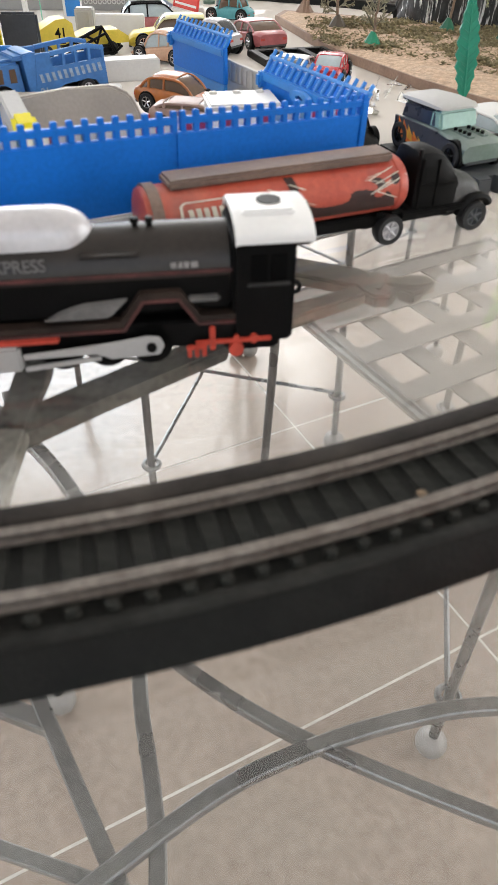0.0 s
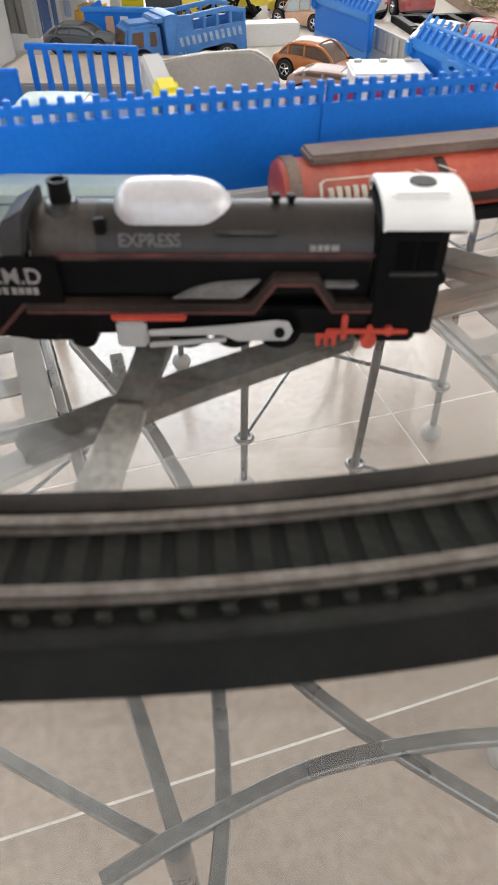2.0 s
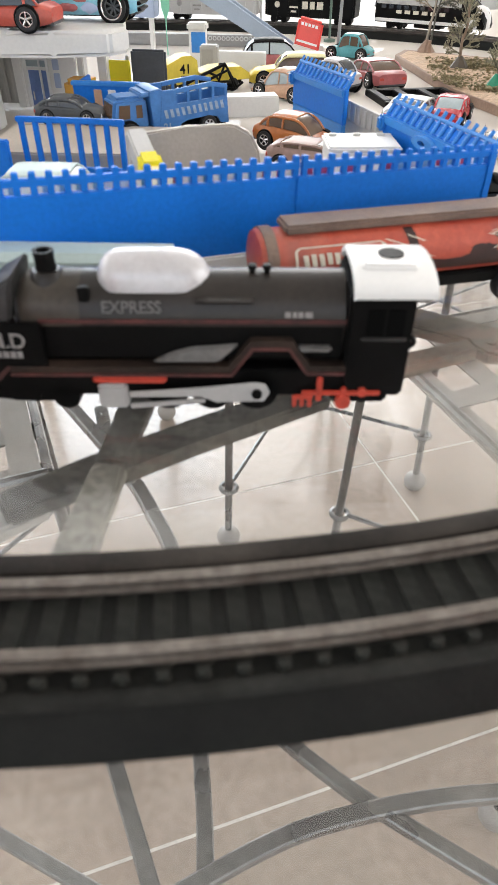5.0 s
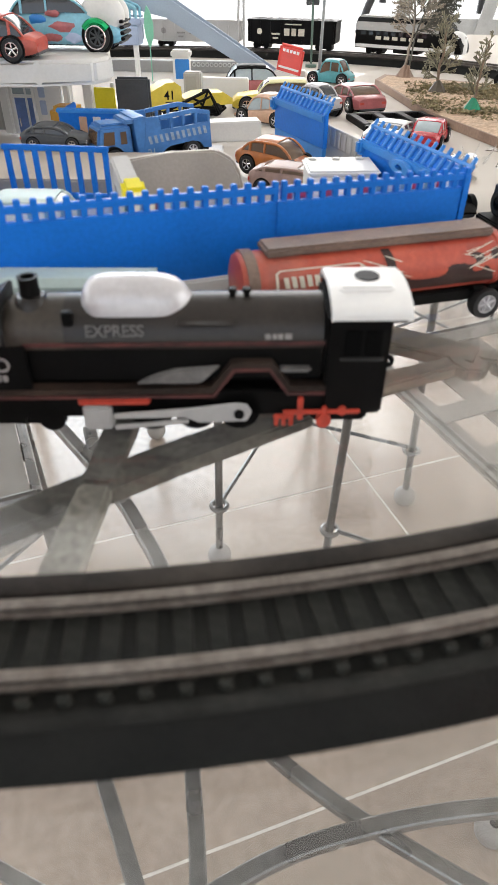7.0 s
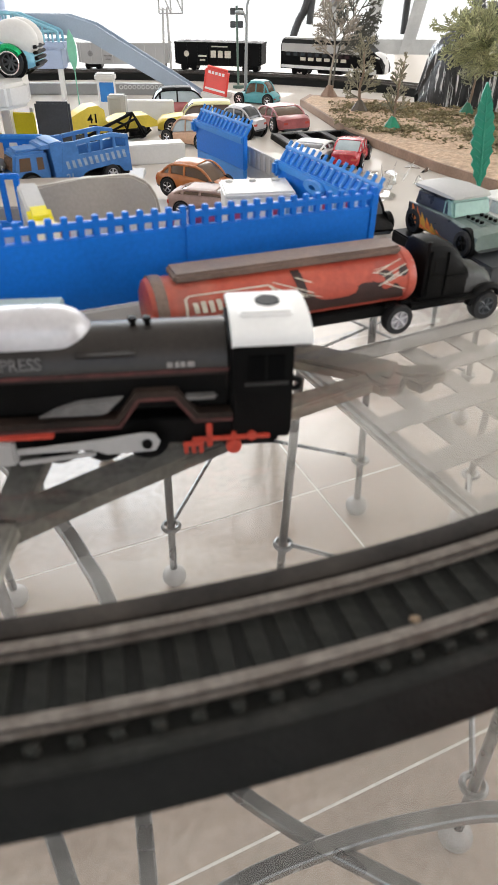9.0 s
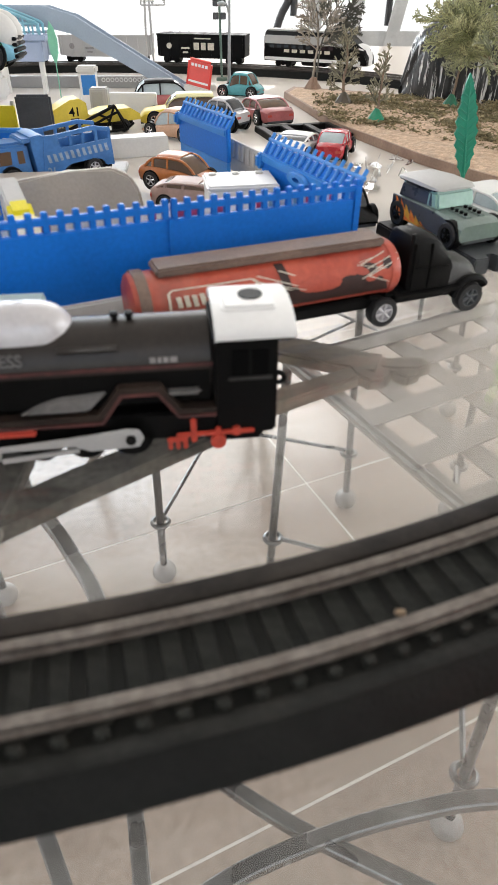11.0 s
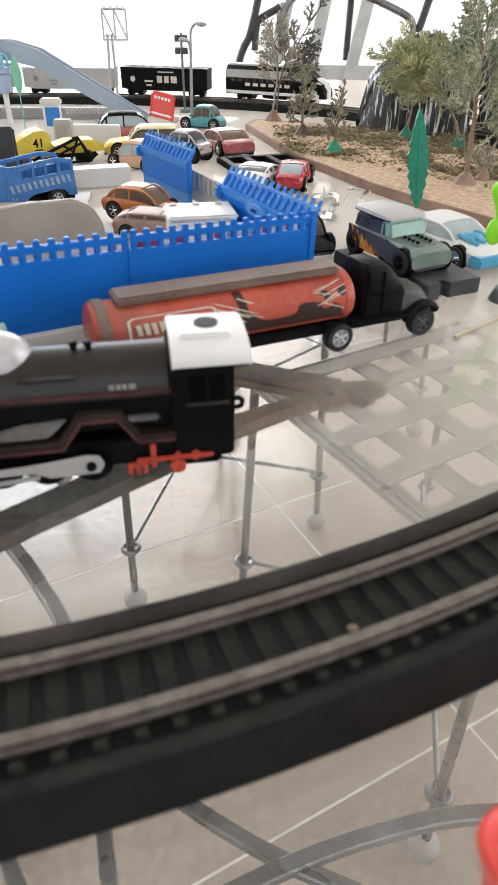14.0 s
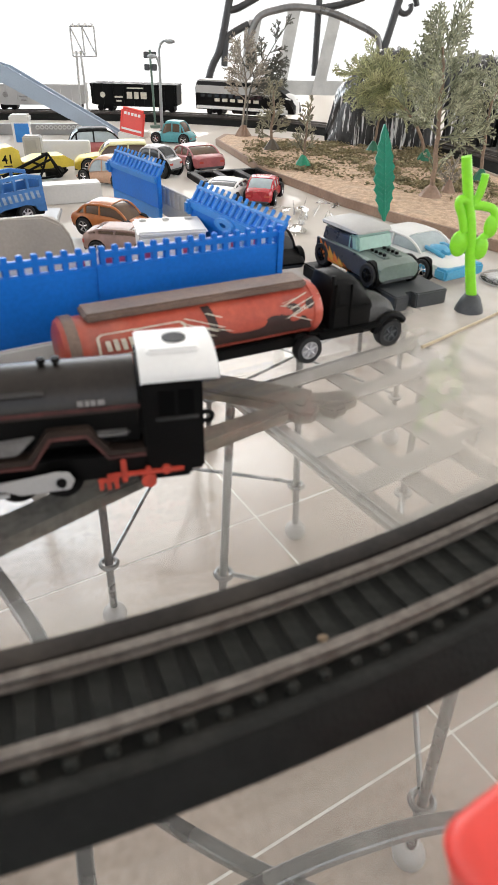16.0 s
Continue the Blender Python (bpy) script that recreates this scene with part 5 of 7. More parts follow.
part("front_spoiler", box(bm_new(), 29, 38, -15, 15, 3.2, 9.2, 1.2), M_CYAN, wc, "blue front spoiler")
part("side_flash", box(bm_new(), 4, 24, -15.9, -15.2, 5, 8.5, 0.2), M_CYAN, wc)

# ---- the tanker lorry ----
tk = thing("tanker_lorry", "toy tanker lorry with faded red printed tank and black tractor", "toy lorry", 0.0955, 0.322, TOP, 24.5)
part("chassis", box(bm_new(), -96, 34, 3, 17, 7.5, 12.5, 0.6), M_BLACK, tk)
secs = []
for x, k in ((-100, 0.70), (-99, 0.92), (-97, 1.0), (-95.5, 1.0), (-95, 0.96), (-1, 0.96), (-0.5, 1.0), (2, 1.0), (3.5, 0.92), (4.2, 0.7)):
    secs.append([(x, 10.5 + 12.5 * k * math.cos(a), 21.8 + 10.6 * k * math.sin(a)) for a in [2 * math.pi * j / 28 for j in range(28)]])
tank = part("tank", loft(bm_new(), secs), M_TANKRED, tk, "faded red printed tank")
part("end_band", loft(bm_new(), [[(x, 10.5 + 12.9 * math.cos(a), 21.8 + 11.0 * math.sin(a)) for a in [2 * math.pi * j / 28 for j in range(28)]] for x in (-97.5, -93.5)]), M_DIM, tank)


def tank_skin(bm, x0, x1, a0, a1, lift=0.25, slant=0.0, n=6):
    """A print on the tank's near side, between two angles below the top (degrees)."""
    pts = []
    for i in range(n + 1):
        a = radians(a0 + (a1 - a0) * i / n)
        pts.append((10.5 - (12.0 + lift) * math.sin(a), 21.8 + (10.18 + lift) * math.cos(a), slant * (i / n - 0.5)))
    for (ya, za, sa), (yb_, zb_, sb_) in zip(pts, pts[1:]):
        quad(bm, (x0 + sa, ya, za), (x1 + sa, ya, za), (x1 + sb_, yb_, zb_), (x0 + sb_, yb_, zb_))
    return bm


def tank_blob(bm, x, a, rx, ra, lift, turn=0.0, n=14):
    """A rounded print on the tank's near side: centre x, angle below the top, and its two half sizes."""
    rings = []
    for k in (1.0, 0.5):
        ring = []
        for j in range(n):
            t = 2 * math.pi * j / n
            u, w = rx * k * math.cos(t), ra * k * math.sin(t)
            b = radians(a + w * math.cos(turn) + u * math.sin(turn) * 4)
            ring.append(bm.verts.new((x + u * math.cos(turn) - w * math.sin(turn) * 0.2, 10.5 - (12.0 + lift) * math.sin(b), 21.8 + (10.18 + lift) * math.cos(b))))
        rings.append(ring)
    for j in range(n):
        bm.faces.new((rings[0][j], rings[0][(j + 1) % n], rings[1][(j + 1) % n], rings[1][j]))
    bm.faces.new(rings[1])
    return bm


part("dark_print", tank_skin(bm_new(), -58, -2, 96, 122, 0.18, 2), M_TANKDARK, tank, "dark printed lower edge")
part("dark_print", tank_skin(bm_new(), -46, -42.5, 28, 112, 0.2, 3), M_TANKDARK, tank, "dark printed band")
for u, a, rx, ra, tn in ((-49, 86, 6, 13, 0.3), (-42, 92, 5, 14, 0.1), (-18, 88, 5, 15, 0.2), (-10, 66, 3.4, 12, 0.5), (-46, 96, 5, 14, 0.5), (-37, 104, 7, 10, 0.2), (-22, 102, 7, 12, -0.3), (-13, 84, 4.2, 18, 0.5), (-8, 96, 4, 14, -0.4), (-55, 104, 5, 9, 0.4), (-2.5, 60, 2.0, 12, 0.2)):
    part("dark_print", tank_blob(bm_new(), u, a, rx, ra, 0.22, tn), M_TANKDARK, tank, "dark printed patch")
for u, a, rx, ra, tn in ((-31, 82, 9, 15, 0), (-14, 68, 3.6, 8, 0.4), (-9.5, 84, 2.6, 8, -0.3)):
    part("red_print", tank_blob(bm_new(), u, a, rx, ra, 0.3, tn), M_TANKRED, tank)
for u0, a0, a1, sl in ((-44, 44, 58, 6), (-50, 56, 84, 14), (-9.5, 62, 84, -9), (-11, 44, 52, -8), (-9, 36, 58, -12), (-48, 48, 78, 15), (-46, 62, 88, 17), (-5, 42, 66, -14), (-4.5, 54, 80, -13), (-10, 56, 70, 12), (-51, 66, 92, 13), (-7, 80, 98, 9), (-54, 78, 100, 10)):
    part("pale_print", tank_skin(bm_new(), u0, u0 + 1.1, a0, a1, 0.35, sl), M_LETTER, tank)
for u0, u1, a0, a1, sl in ((-86, -57, 50, 52.5, 0), (-86, -57, 92, 94.5, 0), (-88, -87, 56, 88, 0), (-56, -55, 56, 88, 0), (-87.4, -86.2, 51, 57, -1.6), (-56.8, -55.6, 51, 57, 1.6), (-87.4, -86.2, 87, 94, 1.6), (-56.8, -55.6, 87, 94, -1.6)):
    part("print_frame", tank_skin(bm_new(), u0, u1, a0, a1, 0.35, sl), M_LETTER, tank)
for k in range(10):
    if k != 6:
        part("print_bar", tank_skin(bm_new(), -85.0 + k * 2.8, -83.2 + k * 2.8, 64 - (k % 2), 84 + (k % 3), 0.35, 0.6), M_LETTER, tank, "cream bar in place of lettering")
part("top_plate", box(bm_new(), -90, -1.5, 4.5, 16.5, 31.6, 34.8, 0.9), M_DIM, tk, "dusty brown top plate")
cab = part("cab", loft(bm_new(), [[(x, 10.5 - w, 12.5), (x, 10.5 - w, 12.5 + (z - 12.5) * 0.5), (x, 10.5 - w * 0.97, 12.5 + (z - 12.5) * 0.8), (x, 10.5 - w * 0.82, z - 1.2), (x, 10.5 - w * 0.5, z), (x, 10.5 + w * 0.5, z), (x, 10.5 + w * 0.82, z - 1.2), (x, 10.5 + w * 0.97, 12.5 + (z - 12.5) * 0.8), (x, 10.5 + w, 12.5 + (z - 12.5) * 0.5), (x, 10.5 + w, 12.5)] for x, w, z in ((9.0, 8.0, 33.0), (9.8, 8.8, 34.2), (12, 9.0, 34.6), (17, 9.1, 34.2), (21, 9.1, 32.8), (25, 9.0, 29.5), (28.5, 8.8, 25.5), (30, 8.4, 22.5))]), M_BLACK, tk)
for u0, u1, z0, z1 in ((10.2, 11.4, 13, 32), (18.0, 18.8, 13, 31), (11.4, 18.0, 21.6, 22.4), (18.8, 27.5, 20.8, 21.6)):
    part("cab_moulding", box(bm_new(), u0, u1, 1.0, 2.2, z0, z1, 0.3), M_BLACK, cab)
part("exhaust", rod(bm_new(), (10.2, 2.4, 13), (10.2, 3.4, 35.0), 0.9, 8), M_BLACK, tk)
part("running_board", box(bm_new(), 3, 34, -0.6, 21.6, 10.4, 12.6, 0.5), M_BLACK, tk)
part("bonnet", loft(bm_new(), [[(x, 10.5 - w, 9), (x, 10.5 - w, z * 0.8), (x, 10.5 - w * 0.7, z * 0.95), (x, 10.5 - w * 0.3, z), (x, 10.5 + w * 0.3, z), (x, 10.5 + w * 0.7, z * 0.95), (x, 10.5 + w, z * 0.8), (x, 10.5 + w, 9)] for x, w, z in ((27, 8.8, 23.5), (32, 8.4, 23.0), (38, 7.8, 21.6), (42.5, 7.2, 18.8), (45, 6.6, 15), (45.6, 6.2, 11))]), M_DARK, tk, "dusty black bonnet")
part("mudguard", tube(bm_new(), [(40 + 8.2 * math.cos(a), 1.2, 6.2 + 8.2 * math.sin(a)) for a in (3.0, 2.6, 2.2, 1.8, 1.4, 1.0, 0.6)], 1.8, 8), M_BLACK, tk)
part("bumper", box(bm_new(), 44, 47, 1, 20, 5, 9.5, 0.8), M_BLACK, tk)
cs = ((12, 1.2, 22.6), (17.6, 1.2, 22.6), (17.6, 1.9, 29.5), (12, 1.9, 29.5))
part("side_window", patch(bm_new(), cs, 0.1, 0.9, 0.1, 0.9, 0.15), M_BLACK, cab)
for k in range(3):
    part("mudguard", box(bm_new(), -8 + k * 7, -3 + k * 7, 1, 20, 11.5, 13.5, 0.6), M_BLACK, tk)
for u in (-88, -74, -1, 40):
    wheel(tk, u, -0.4, 6.2, 5, -1, M_DGREY if u == 40 else M_SILVER, 6)
    wheel(tk, u, 21.4, 6.2, 5, 1, M_SILVER, 6)

# ---- the steam locomotive ----
lc = thing("steam_locomotive", "dusty black toy steam locomotive with white cab roof", "toy locomotive", 0.0078, 0.2316, TOP, 10.4)
lc.scale = (1, 1, 1.07)
part("boiler", lathe(bm_new(), [(0, -44.5), (10.8, -44.5), (10.8, 28), (0, 28)], (0, 13, 25.2), "x", 32), M_BOILER, lc, "dusty dark grey boiler")
part("smokebox_front", lathe(bm_new(), [(0, -64.5), (6, -64.2), (8.8, -62.5), (8.8, -61.5), (0, -61.5)], (0, 13, 25.2), "x", 28), M_DARK, lc)
# Tan instead of boiler grey: dust plus the light falling on this end.
part("smokebox", lathe(bm_new(), [(0, -62), (8.5, -62), (10.4, -60), (10.8, -57), (10.8, -44.5), (0, -44.5)], (0, 13, 25.2), "x", 32), M_SMOKE, lc, "dusty smokebox barrel, the light on its front put into its tan colour")
part("chimney", lathe(bm_new(), [(0, 35.5), (2.9, 35.5), (2.7, 40), (2.9, 41.6), (2.0, 41.6), (2.0, 40), (0, 40)], (-54.0, 12, 0), "z", 20), M_BLACK, lc, "small black chimney")
part("chimney_base", lathe(bm_new(), [(0, 31), (6.0, 32.5), (5.0, 35), (3.8, 36.6), (0, 36.6)], (-54.0, 12, 0), "z", 20), M_BOILER, lc)
dome = bm_new()
secs = []
for k in range(25):
    f = k / 24
    x = -40.5 + 32.0 * f
    t = max(0.25, (1 - abs(2 * f - 1) ** (6 if f < 0.5 else 3.2)) ** 0.5)
    secs.append([(x, 13 + 8.0 * t * math.cos(a), 33.0 + 8.6 * t * math.sin(a) ** 0.75) for a in [math.pi * (1 - j / 12) for j in range(13)]])
part("sand_dome", loft(dome, secs), M_SILVER, lc, "silvery white streamlined dome")
for u in (-1.5, 2.5):
    part("valve", lathe(bm_new(), [(0, 34.5), (0.9, 34.5), (0.9, 36.6), (1.25, 37), (1.25, 38.0), (0, 38.2)], (u + 4, 12, 0), "z", 10), M_BLACK, lc)
part("sand_box", box(bm_new(), -44.5, -41.5, 3.5, 6, 31, 35, 0.4), M_BLACK, lc)
part("step_plate", box(bm_new(), -13, 3, 1.8, 5, 31.6, 32.2, 0.2), M_BOILER, lc)
part("upper_casing", box(bm_new(), -60, 29, 2.2, 23.8, 15, 26.5, 1.4), M_BLACK, lc)
part("red_line", box(bm_new(), -56, 29, 1.95, 2.5, 26.0, 27.0), M_LINE, lc, "thin dull red lining")
part("deflector", prism(bm_new(), [(-79, 22), (-73, 27), (-55, 27), (-55, 14), (-66, 14), (-74, 4), (-80, 4)], -0.2, 1.0, 0.3), M_BLACK, lc, "black smoke deflector plate")
part("deflector", prism(bm_new(), [(-79, 22), (-73, 27), (-55, 27), (-55, 14), (-66, 14), (-74, 4), (-80, 4)], 25.0, 26.2, 0.3), M_BLACK, lc)
part("front_plate", hexa(bm_new(), [(-70.5, 1.5, 26), (-63.5, 1.5, 26), (-63.5, 24.5, 26), (-70.5, 24.5, 26), (-69.5, 4, 33.5), (-61.5, 4, 37.5), (-61.5, 22, 37.5), (-69.5, 22, 33.5)], 0.8), M_DARK, lc)
part("pilot", prism(bm_new(), [(-80, 3), (-60, 1), (-55, 12), (-76, 14)], 2, 24, 0.8), M_BLACK, lc)
words("lettering", "G.M.D", M_GREYPRINT, lc, 6.0, side_pose(-76, -0.28, 20.0), "worn grey letters")
for u0, u1 in ((-73.2, -71.6), (-71.0, -69.6), (-68.6, -67.2), (-66.8, -65.2), (-64.8, -63.2), (-62.8, -61.4)):
    part("print_bar", box(bm_new(), u0, u1, -0.38, -0.1, 17.0, 18.9), M_GREYPRINT, lc)
words("lettering", "EXPRESS", M_FAINT, lc, 4.4, pose(-0.0385, 0.0023, 0.0288, 76, 0, 0), "faint grey word Express")
for u0, u1 in ((11.4, 13.0), (13.5, 14.6), (15.0, 16.4), (16.9, 18.9)):
    part("print_bar", box(bm_new(), u0, u1, 1.6, 2.3, 27.9, 29.3), M_GREYPRINT, lc)
run = [(-66, 12.5), (-3.5, 12.5), (2.5, 20.5), (13, 20.5), (18.5, 13), (29, 13), (29, 14.6), (18.9, 14.6), (13.6, 22.2), (2.0, 22.2), (-4.2, 14.3), (-66, 14.3)]
part("skirt", box(bm_new(), -64, 46, 1.0, 25.0, 4.5, 12.8, 0.5), M_BLACK, lc)
part("slope_line", prism(bm_new(), [(-77, 4.5), (-75.6, 4.5), (-65, 14.2), (-66.5, 14.4)], -0.5, -0.1), M_LINE, lc)
part("running_board", prism(bm_new(), run, -0.6, 4, 0.2), M_BROWN, lc, "dull brown running board")
part("edge_line", prism(bm_new(), [(x, z - 0.1) for x, z in run[:6]] + [(29, 12.0), (18, 12.0), (12.6, 19.5), (3, 19.5), (-3, 11.5), (-66, 11.5)], -0.75, -0.2), M_LINE, lc)
part("side_pipe", prism(bm_new(), [(-26, 15), (-7, 15), (-1, 20.5), (-14, 19.6), (-20, 18)], 0.6, 2.4, 0.6), M_DULLSILVER, lc, "dull silver side casing")
part("side_pipe", box(bm_new(), 15, 25, 0.8, 2.4, 17.8, 20.2, 0.8), M_DULLSILVER, lc)
part("frame", box(bm_new(), -74, 46, 6, 20, 4, 13, 0.6), M_BLACK, lc)
cab = part("cab", box(bm_new(), 28.5, 46.5, 0.2, 25.8, 5, 35, 0.8), M_BLACK, lc)
# Flat matte black panels paint in the shade inside the open windows.
for u0, u1 in ((33.6, 38.2), (39.2, 43.8)):
    part("cab_window", box(bm_new(), u0, u1, -0.1, 0.6, 23.5, 31, 0.2), M_HOLLOW, cab)
part("window_sill", box(bm_new(), 32.5, 45, -0.5, 0.5, 22.2, 23.2, 0.2), M_DARK, cab)
roof = bm_new()
secs = []
for x, dz in ((29.0, 0), (29.8, 0.4), (50.4, 0.4), (51.0, 0)):
    pts = [(x, 13 - 14.6 * math.cos(math.pi * k / 14), 35.4 + 4.6 * math.sin(math.pi * k / 14) + dz) for k in range(15)]
    secs.append(pts + [(x, y, z - 1.3) for _, y, z in reversed(pts)])
part("cab_roof", loft(roof, secs), M_WHITE, lc, "white curved cab roof")
part("roof_trim", box(bm_new(), 29.6, 50.2, -1.0, 27.0, 33.4, 35.2, 0.4), M_BLACK, lc)
part("roof_hatch", box(bm_new(), 31.5, 46.5, 4.5, 18, 38.6, 41.0, 0.8), M_WHITE, lc)
part("hatch_hole", lathe(bm_new(), [(0, 40.9), (3.5, 40.9), (3.5, 41.3), (0, 41.3)], (40, 12, 0), "z", 18), M_BLACK, lc)
for u in (-52, -22, -9, 4):
    r = 4.0 if u == -52 else 6.4
    for s, yy in ((-1, 1.0), (1, 25.0)):
        bm = bm_new()
        lathe(bm, [(0, yy), (r, yy), (r, yy - s * 0.1), (r * 1.06, yy - s * 3.0), (0, yy - s * 3.0)], (u, 0, r), "y", 22)
        part("driving_wheel", bm, M_BLACK, lc)
for u in (-62, 34):
    part("underframe", box(bm_new(), u - 8, u + 9, 3, 23, 0.6, 7, 1.0), M_BLACK, lc)
part("cylinder", box(bm_new(), -42, -33.5, -1.2, 3, 1.2, 9.0, 0.8), M_LGREY, lc, "pale grey cylinder block")
part("cylinder_cap", box(bm_new(), -43, -22, -0.8, 2, 9.2, 11.2, 0.5), M_REDPRINT, lc, "red valve cover")
part("connecting_rod", prism(bm_new(), [(-33, 6.8), (-12, 8.2), (3, 10.0), (6.5, 9.5), (7.8, 6.8), (6.2, 4.0), (-8, 3.6), (-12, 6.0), (-33, 5.2)], -1.6, -0.5, 0.3), M_LGREY, lc, "pale grey connecting rod")
part("lower_rod", prism(bm_new(), [(-33, 1.4), (-11, 3.4), (-11, 4.8), (-33, 2.9)], -1.4, -0.5, 0.2), M_LGREY, lc)
part("crank_pin", lathe(bm_new(), [(0, -2.2), (1.5, -2.2), (1.5, -0.4), (0, -0.4)], (4, 0, 6.7), "y", 14), M_BLACK, lc)
red = part("brake_rigging", box(bm_new(), 17, 40, -0.9, 0.2, 5.6, 7.0, 0.3), M_REDPRINT, lc, "bright red brake rigging")
part("rigging_post", box(bm_new(), 21.2, 23.0, -0.9, 0.2, 3.6, 11.4, 0.4), M_REDPRINT, red)
part("rigging_lug", lathe(bm_new(), [(0, -1.2), (2.3, -1.2), (2.3, 0.2), (0, 0.2)], (29.2, 0, 3.6), "y", 14), M_REDPRINT, red)
part("rigging_lug", box(bm_new(), 28.4, 30.0, -1.0, 0.2, 3.6, 8.2, 0.3), M_REDPRINT, red)
part("rigging_lug", lathe(bm_new(), [(0, -1.0), (1.4, -1.0), (1.4, 0.2), (0, 0.2)], (34.6, 0, 6.6), "y", 12), M_REDPRINT, red)
for u in (14.4, 16.6, 18.8):
    part("rigging_lug", box(bm_new(), u, u + 1.4, -1.0, 0.2, 1.6, 5.2, 0.4), M_REDPRINT, red)
part("rigging_lug", box(bm_new(), 14.2, 20.4, -0.9, 0.2, 4.2, 5.6, 0.3), M_REDPRINT, red)
tube_pts = [(49 + 2.0 * math.cos(a * math.pi / 6), 13, 15 + 1.6 * math.sin(a * math.pi / 6)) for a in range(12)]
part("coupling", tube(bm_new(), tube_pts, 0.8, 8, closed=True), M_BLACK, lc)

# ---- the pale teal coach behind the locomotive ----
tc = thing("passenger_coach", "pale teal toy passenger coach with red lettering", "toy coach", -0.0205, 0.2715, TOP, 9)
part("body", box(bm_new(), -154, -4, -1, 11, 9, 25.2, 1.0), M_TEALGREY, tc)
part("skirt", box(bm_new(), -153, -5, 0, 10, 4, 12, 0.8), M_TEALDK, tc)
part("roof", loft(bm_new(), [[(x, -1.8, 24.6), (x, -1.8, 27.2), (x, 0.5, 29.6), (x, 9.5, 29.6), (x, 11.8, 27.2), (x, 11.8, 24.6)] for x in (-155, -3)]), M_TEALGREY, tc)
for k in range(8):
    part("roof_rib", box(bm_new(), -146 + k * 20, -144.8 + k * 20, -2.1, -1.2, 24.4, 27.6, 0.2), M_TEALDK, tc)
part("gutter_line", box(bm_new(), -154.5, -3.5, -1.6, -0.9, 23.8, 24.6), M_TEALDK, tc)
words("lettering", "AN", M_REDPRINT, tc, 9.8, side_pose(-85, -1.15, 13.2), "red capital letters")
for u in (-120, -30):
    for dx in (-9, 9):
        for s, yy in ((-1, 1), (1, 9)):
            bm = bm_new()
            lathe(bm, [(0, yy), (4.6, yy), (4.6, yy - s * 2.5), (0, yy - s * 2.5)], (u + dx, 0, 4.6), "y", 18)
            part("wheel", bm, M_BLACK, tc)
    part("bogie", box(bm_new(), u - 15, u + 15, 2, 8, 3, 7, 0.8), M_BLACK, tc)

# ---- the white garage ----
ga = thing("toy_garage", "white plastic toy garage with a rounded upper deck", "toy garage", -0.218, 0.50, TOP, 0)
part("column", box(bm_new(), -130, 2, -15, 34, 0.2, 50, 1.5), M_WHITE, ga)
part("upper_deck", slab(bm_new(), [(-150, -20), (30, -8), (60, 0), (92, 12), (98, 30), (80, 60), (66, 118), (-150, 130)], 48.5, 62.5, 2.2), M_OFFWHITE, ga)
part("deck_lip", slab(bm_new(), [(-150, -21), (30, -9.5), (36, -3), (-150, -12)], 58, 64.0, 0.8), M_OFFWHITE, ga)
for u, v, w in ((-14, 96, 7), (35, 100, 5), (52, 100, 7)):
    part("post", box(bm_new(), u - w / 2, u + w / 2, v - 4, v + 4, 0.2, 50, 0.6), M_WHITE, ga)
gwall = part("back_wall", box(bm_new(), -130, -18, 104, 107, 0.2, 50, 0.6), M_LGREY, ga, "grey plastic back wall")
for k in range(9):
    part("wall_rib", box(bm_new(), -84 + k * 7.4, -81 + k * 7.4, 102.6, 104.2, 1, 49, 0.4), M_GREY, gwall)
pan = part("blue_panel", box(bm_new(), -8, 8.5, 97, 99, 0.2, 26, 0.4), M_DOOR, ga, "pale blue plastic door")
for u, w in ((-11, 2.6), (7.6, 1.8), (1.8, 1.0)):
    part("panel_frame", box(bm_new(), u, u + w, 94.5, 99, 0.2, 34, 0.4), M_WHITE, pan)
for z0, z1 in ((25.5, 27.5), (32, 34.5)):
    part("panel_frame", box(bm_new(), -8.2, 7.4, 94.7, 98.8, z0, z1, 0.3), M_WHITE, pan)
part("header_pane", box(bm_new(), -8.2, 7.4, 96.6, 97.4, 27.6, 31.9), M_PALEWIN, pan)
part("handle", rod(bm_new(), (-5.6, 96.4, 5), (-5.6, 96.4, 11), 0.7, 8), M_CHROME, pan)
side = part("side_wall", box(bm_new(), 9.6, 31, 96, 99, 0.2, 50, 0.5), M_WHITE, ga)
for z0, z1 in ((14, 24), (26, 33)):
    part("slit_frame", box(bm_new(), 13, 18, 95.2, 96.2, z0, z1, 0.4), M_PALEBLUE, side)
cc = car("toy_car", "white and blue custom toy car with green chrome arches", -0.161, 0.558, TOP + 0.0625, 6, 80, 32, [(0, 16), (0.2, 21), (0.6, 22), (0.85, 21), (1, 13)], (0.1, 0.3, 0.55, 0.75), 31, (0.18, 0.82), 8.6, M_LTCYAN, M_WINDOW, M_DGREY, zb=4, wheel_w=9, spokes=8)
part("rear_fender", ball(bm_new(), (28.5, -7.0, 19.5), 14.5, 3, (1.0, 0.56, 0.86)), M_OFFWHITE, cc, "bulging white fender")
part("rear_fender", ball(bm_new(), (28.5, 7.0, 19.5), 14.5, 3, (1.0, 0.56, 0.86)), M_OFFWHITE, cc)
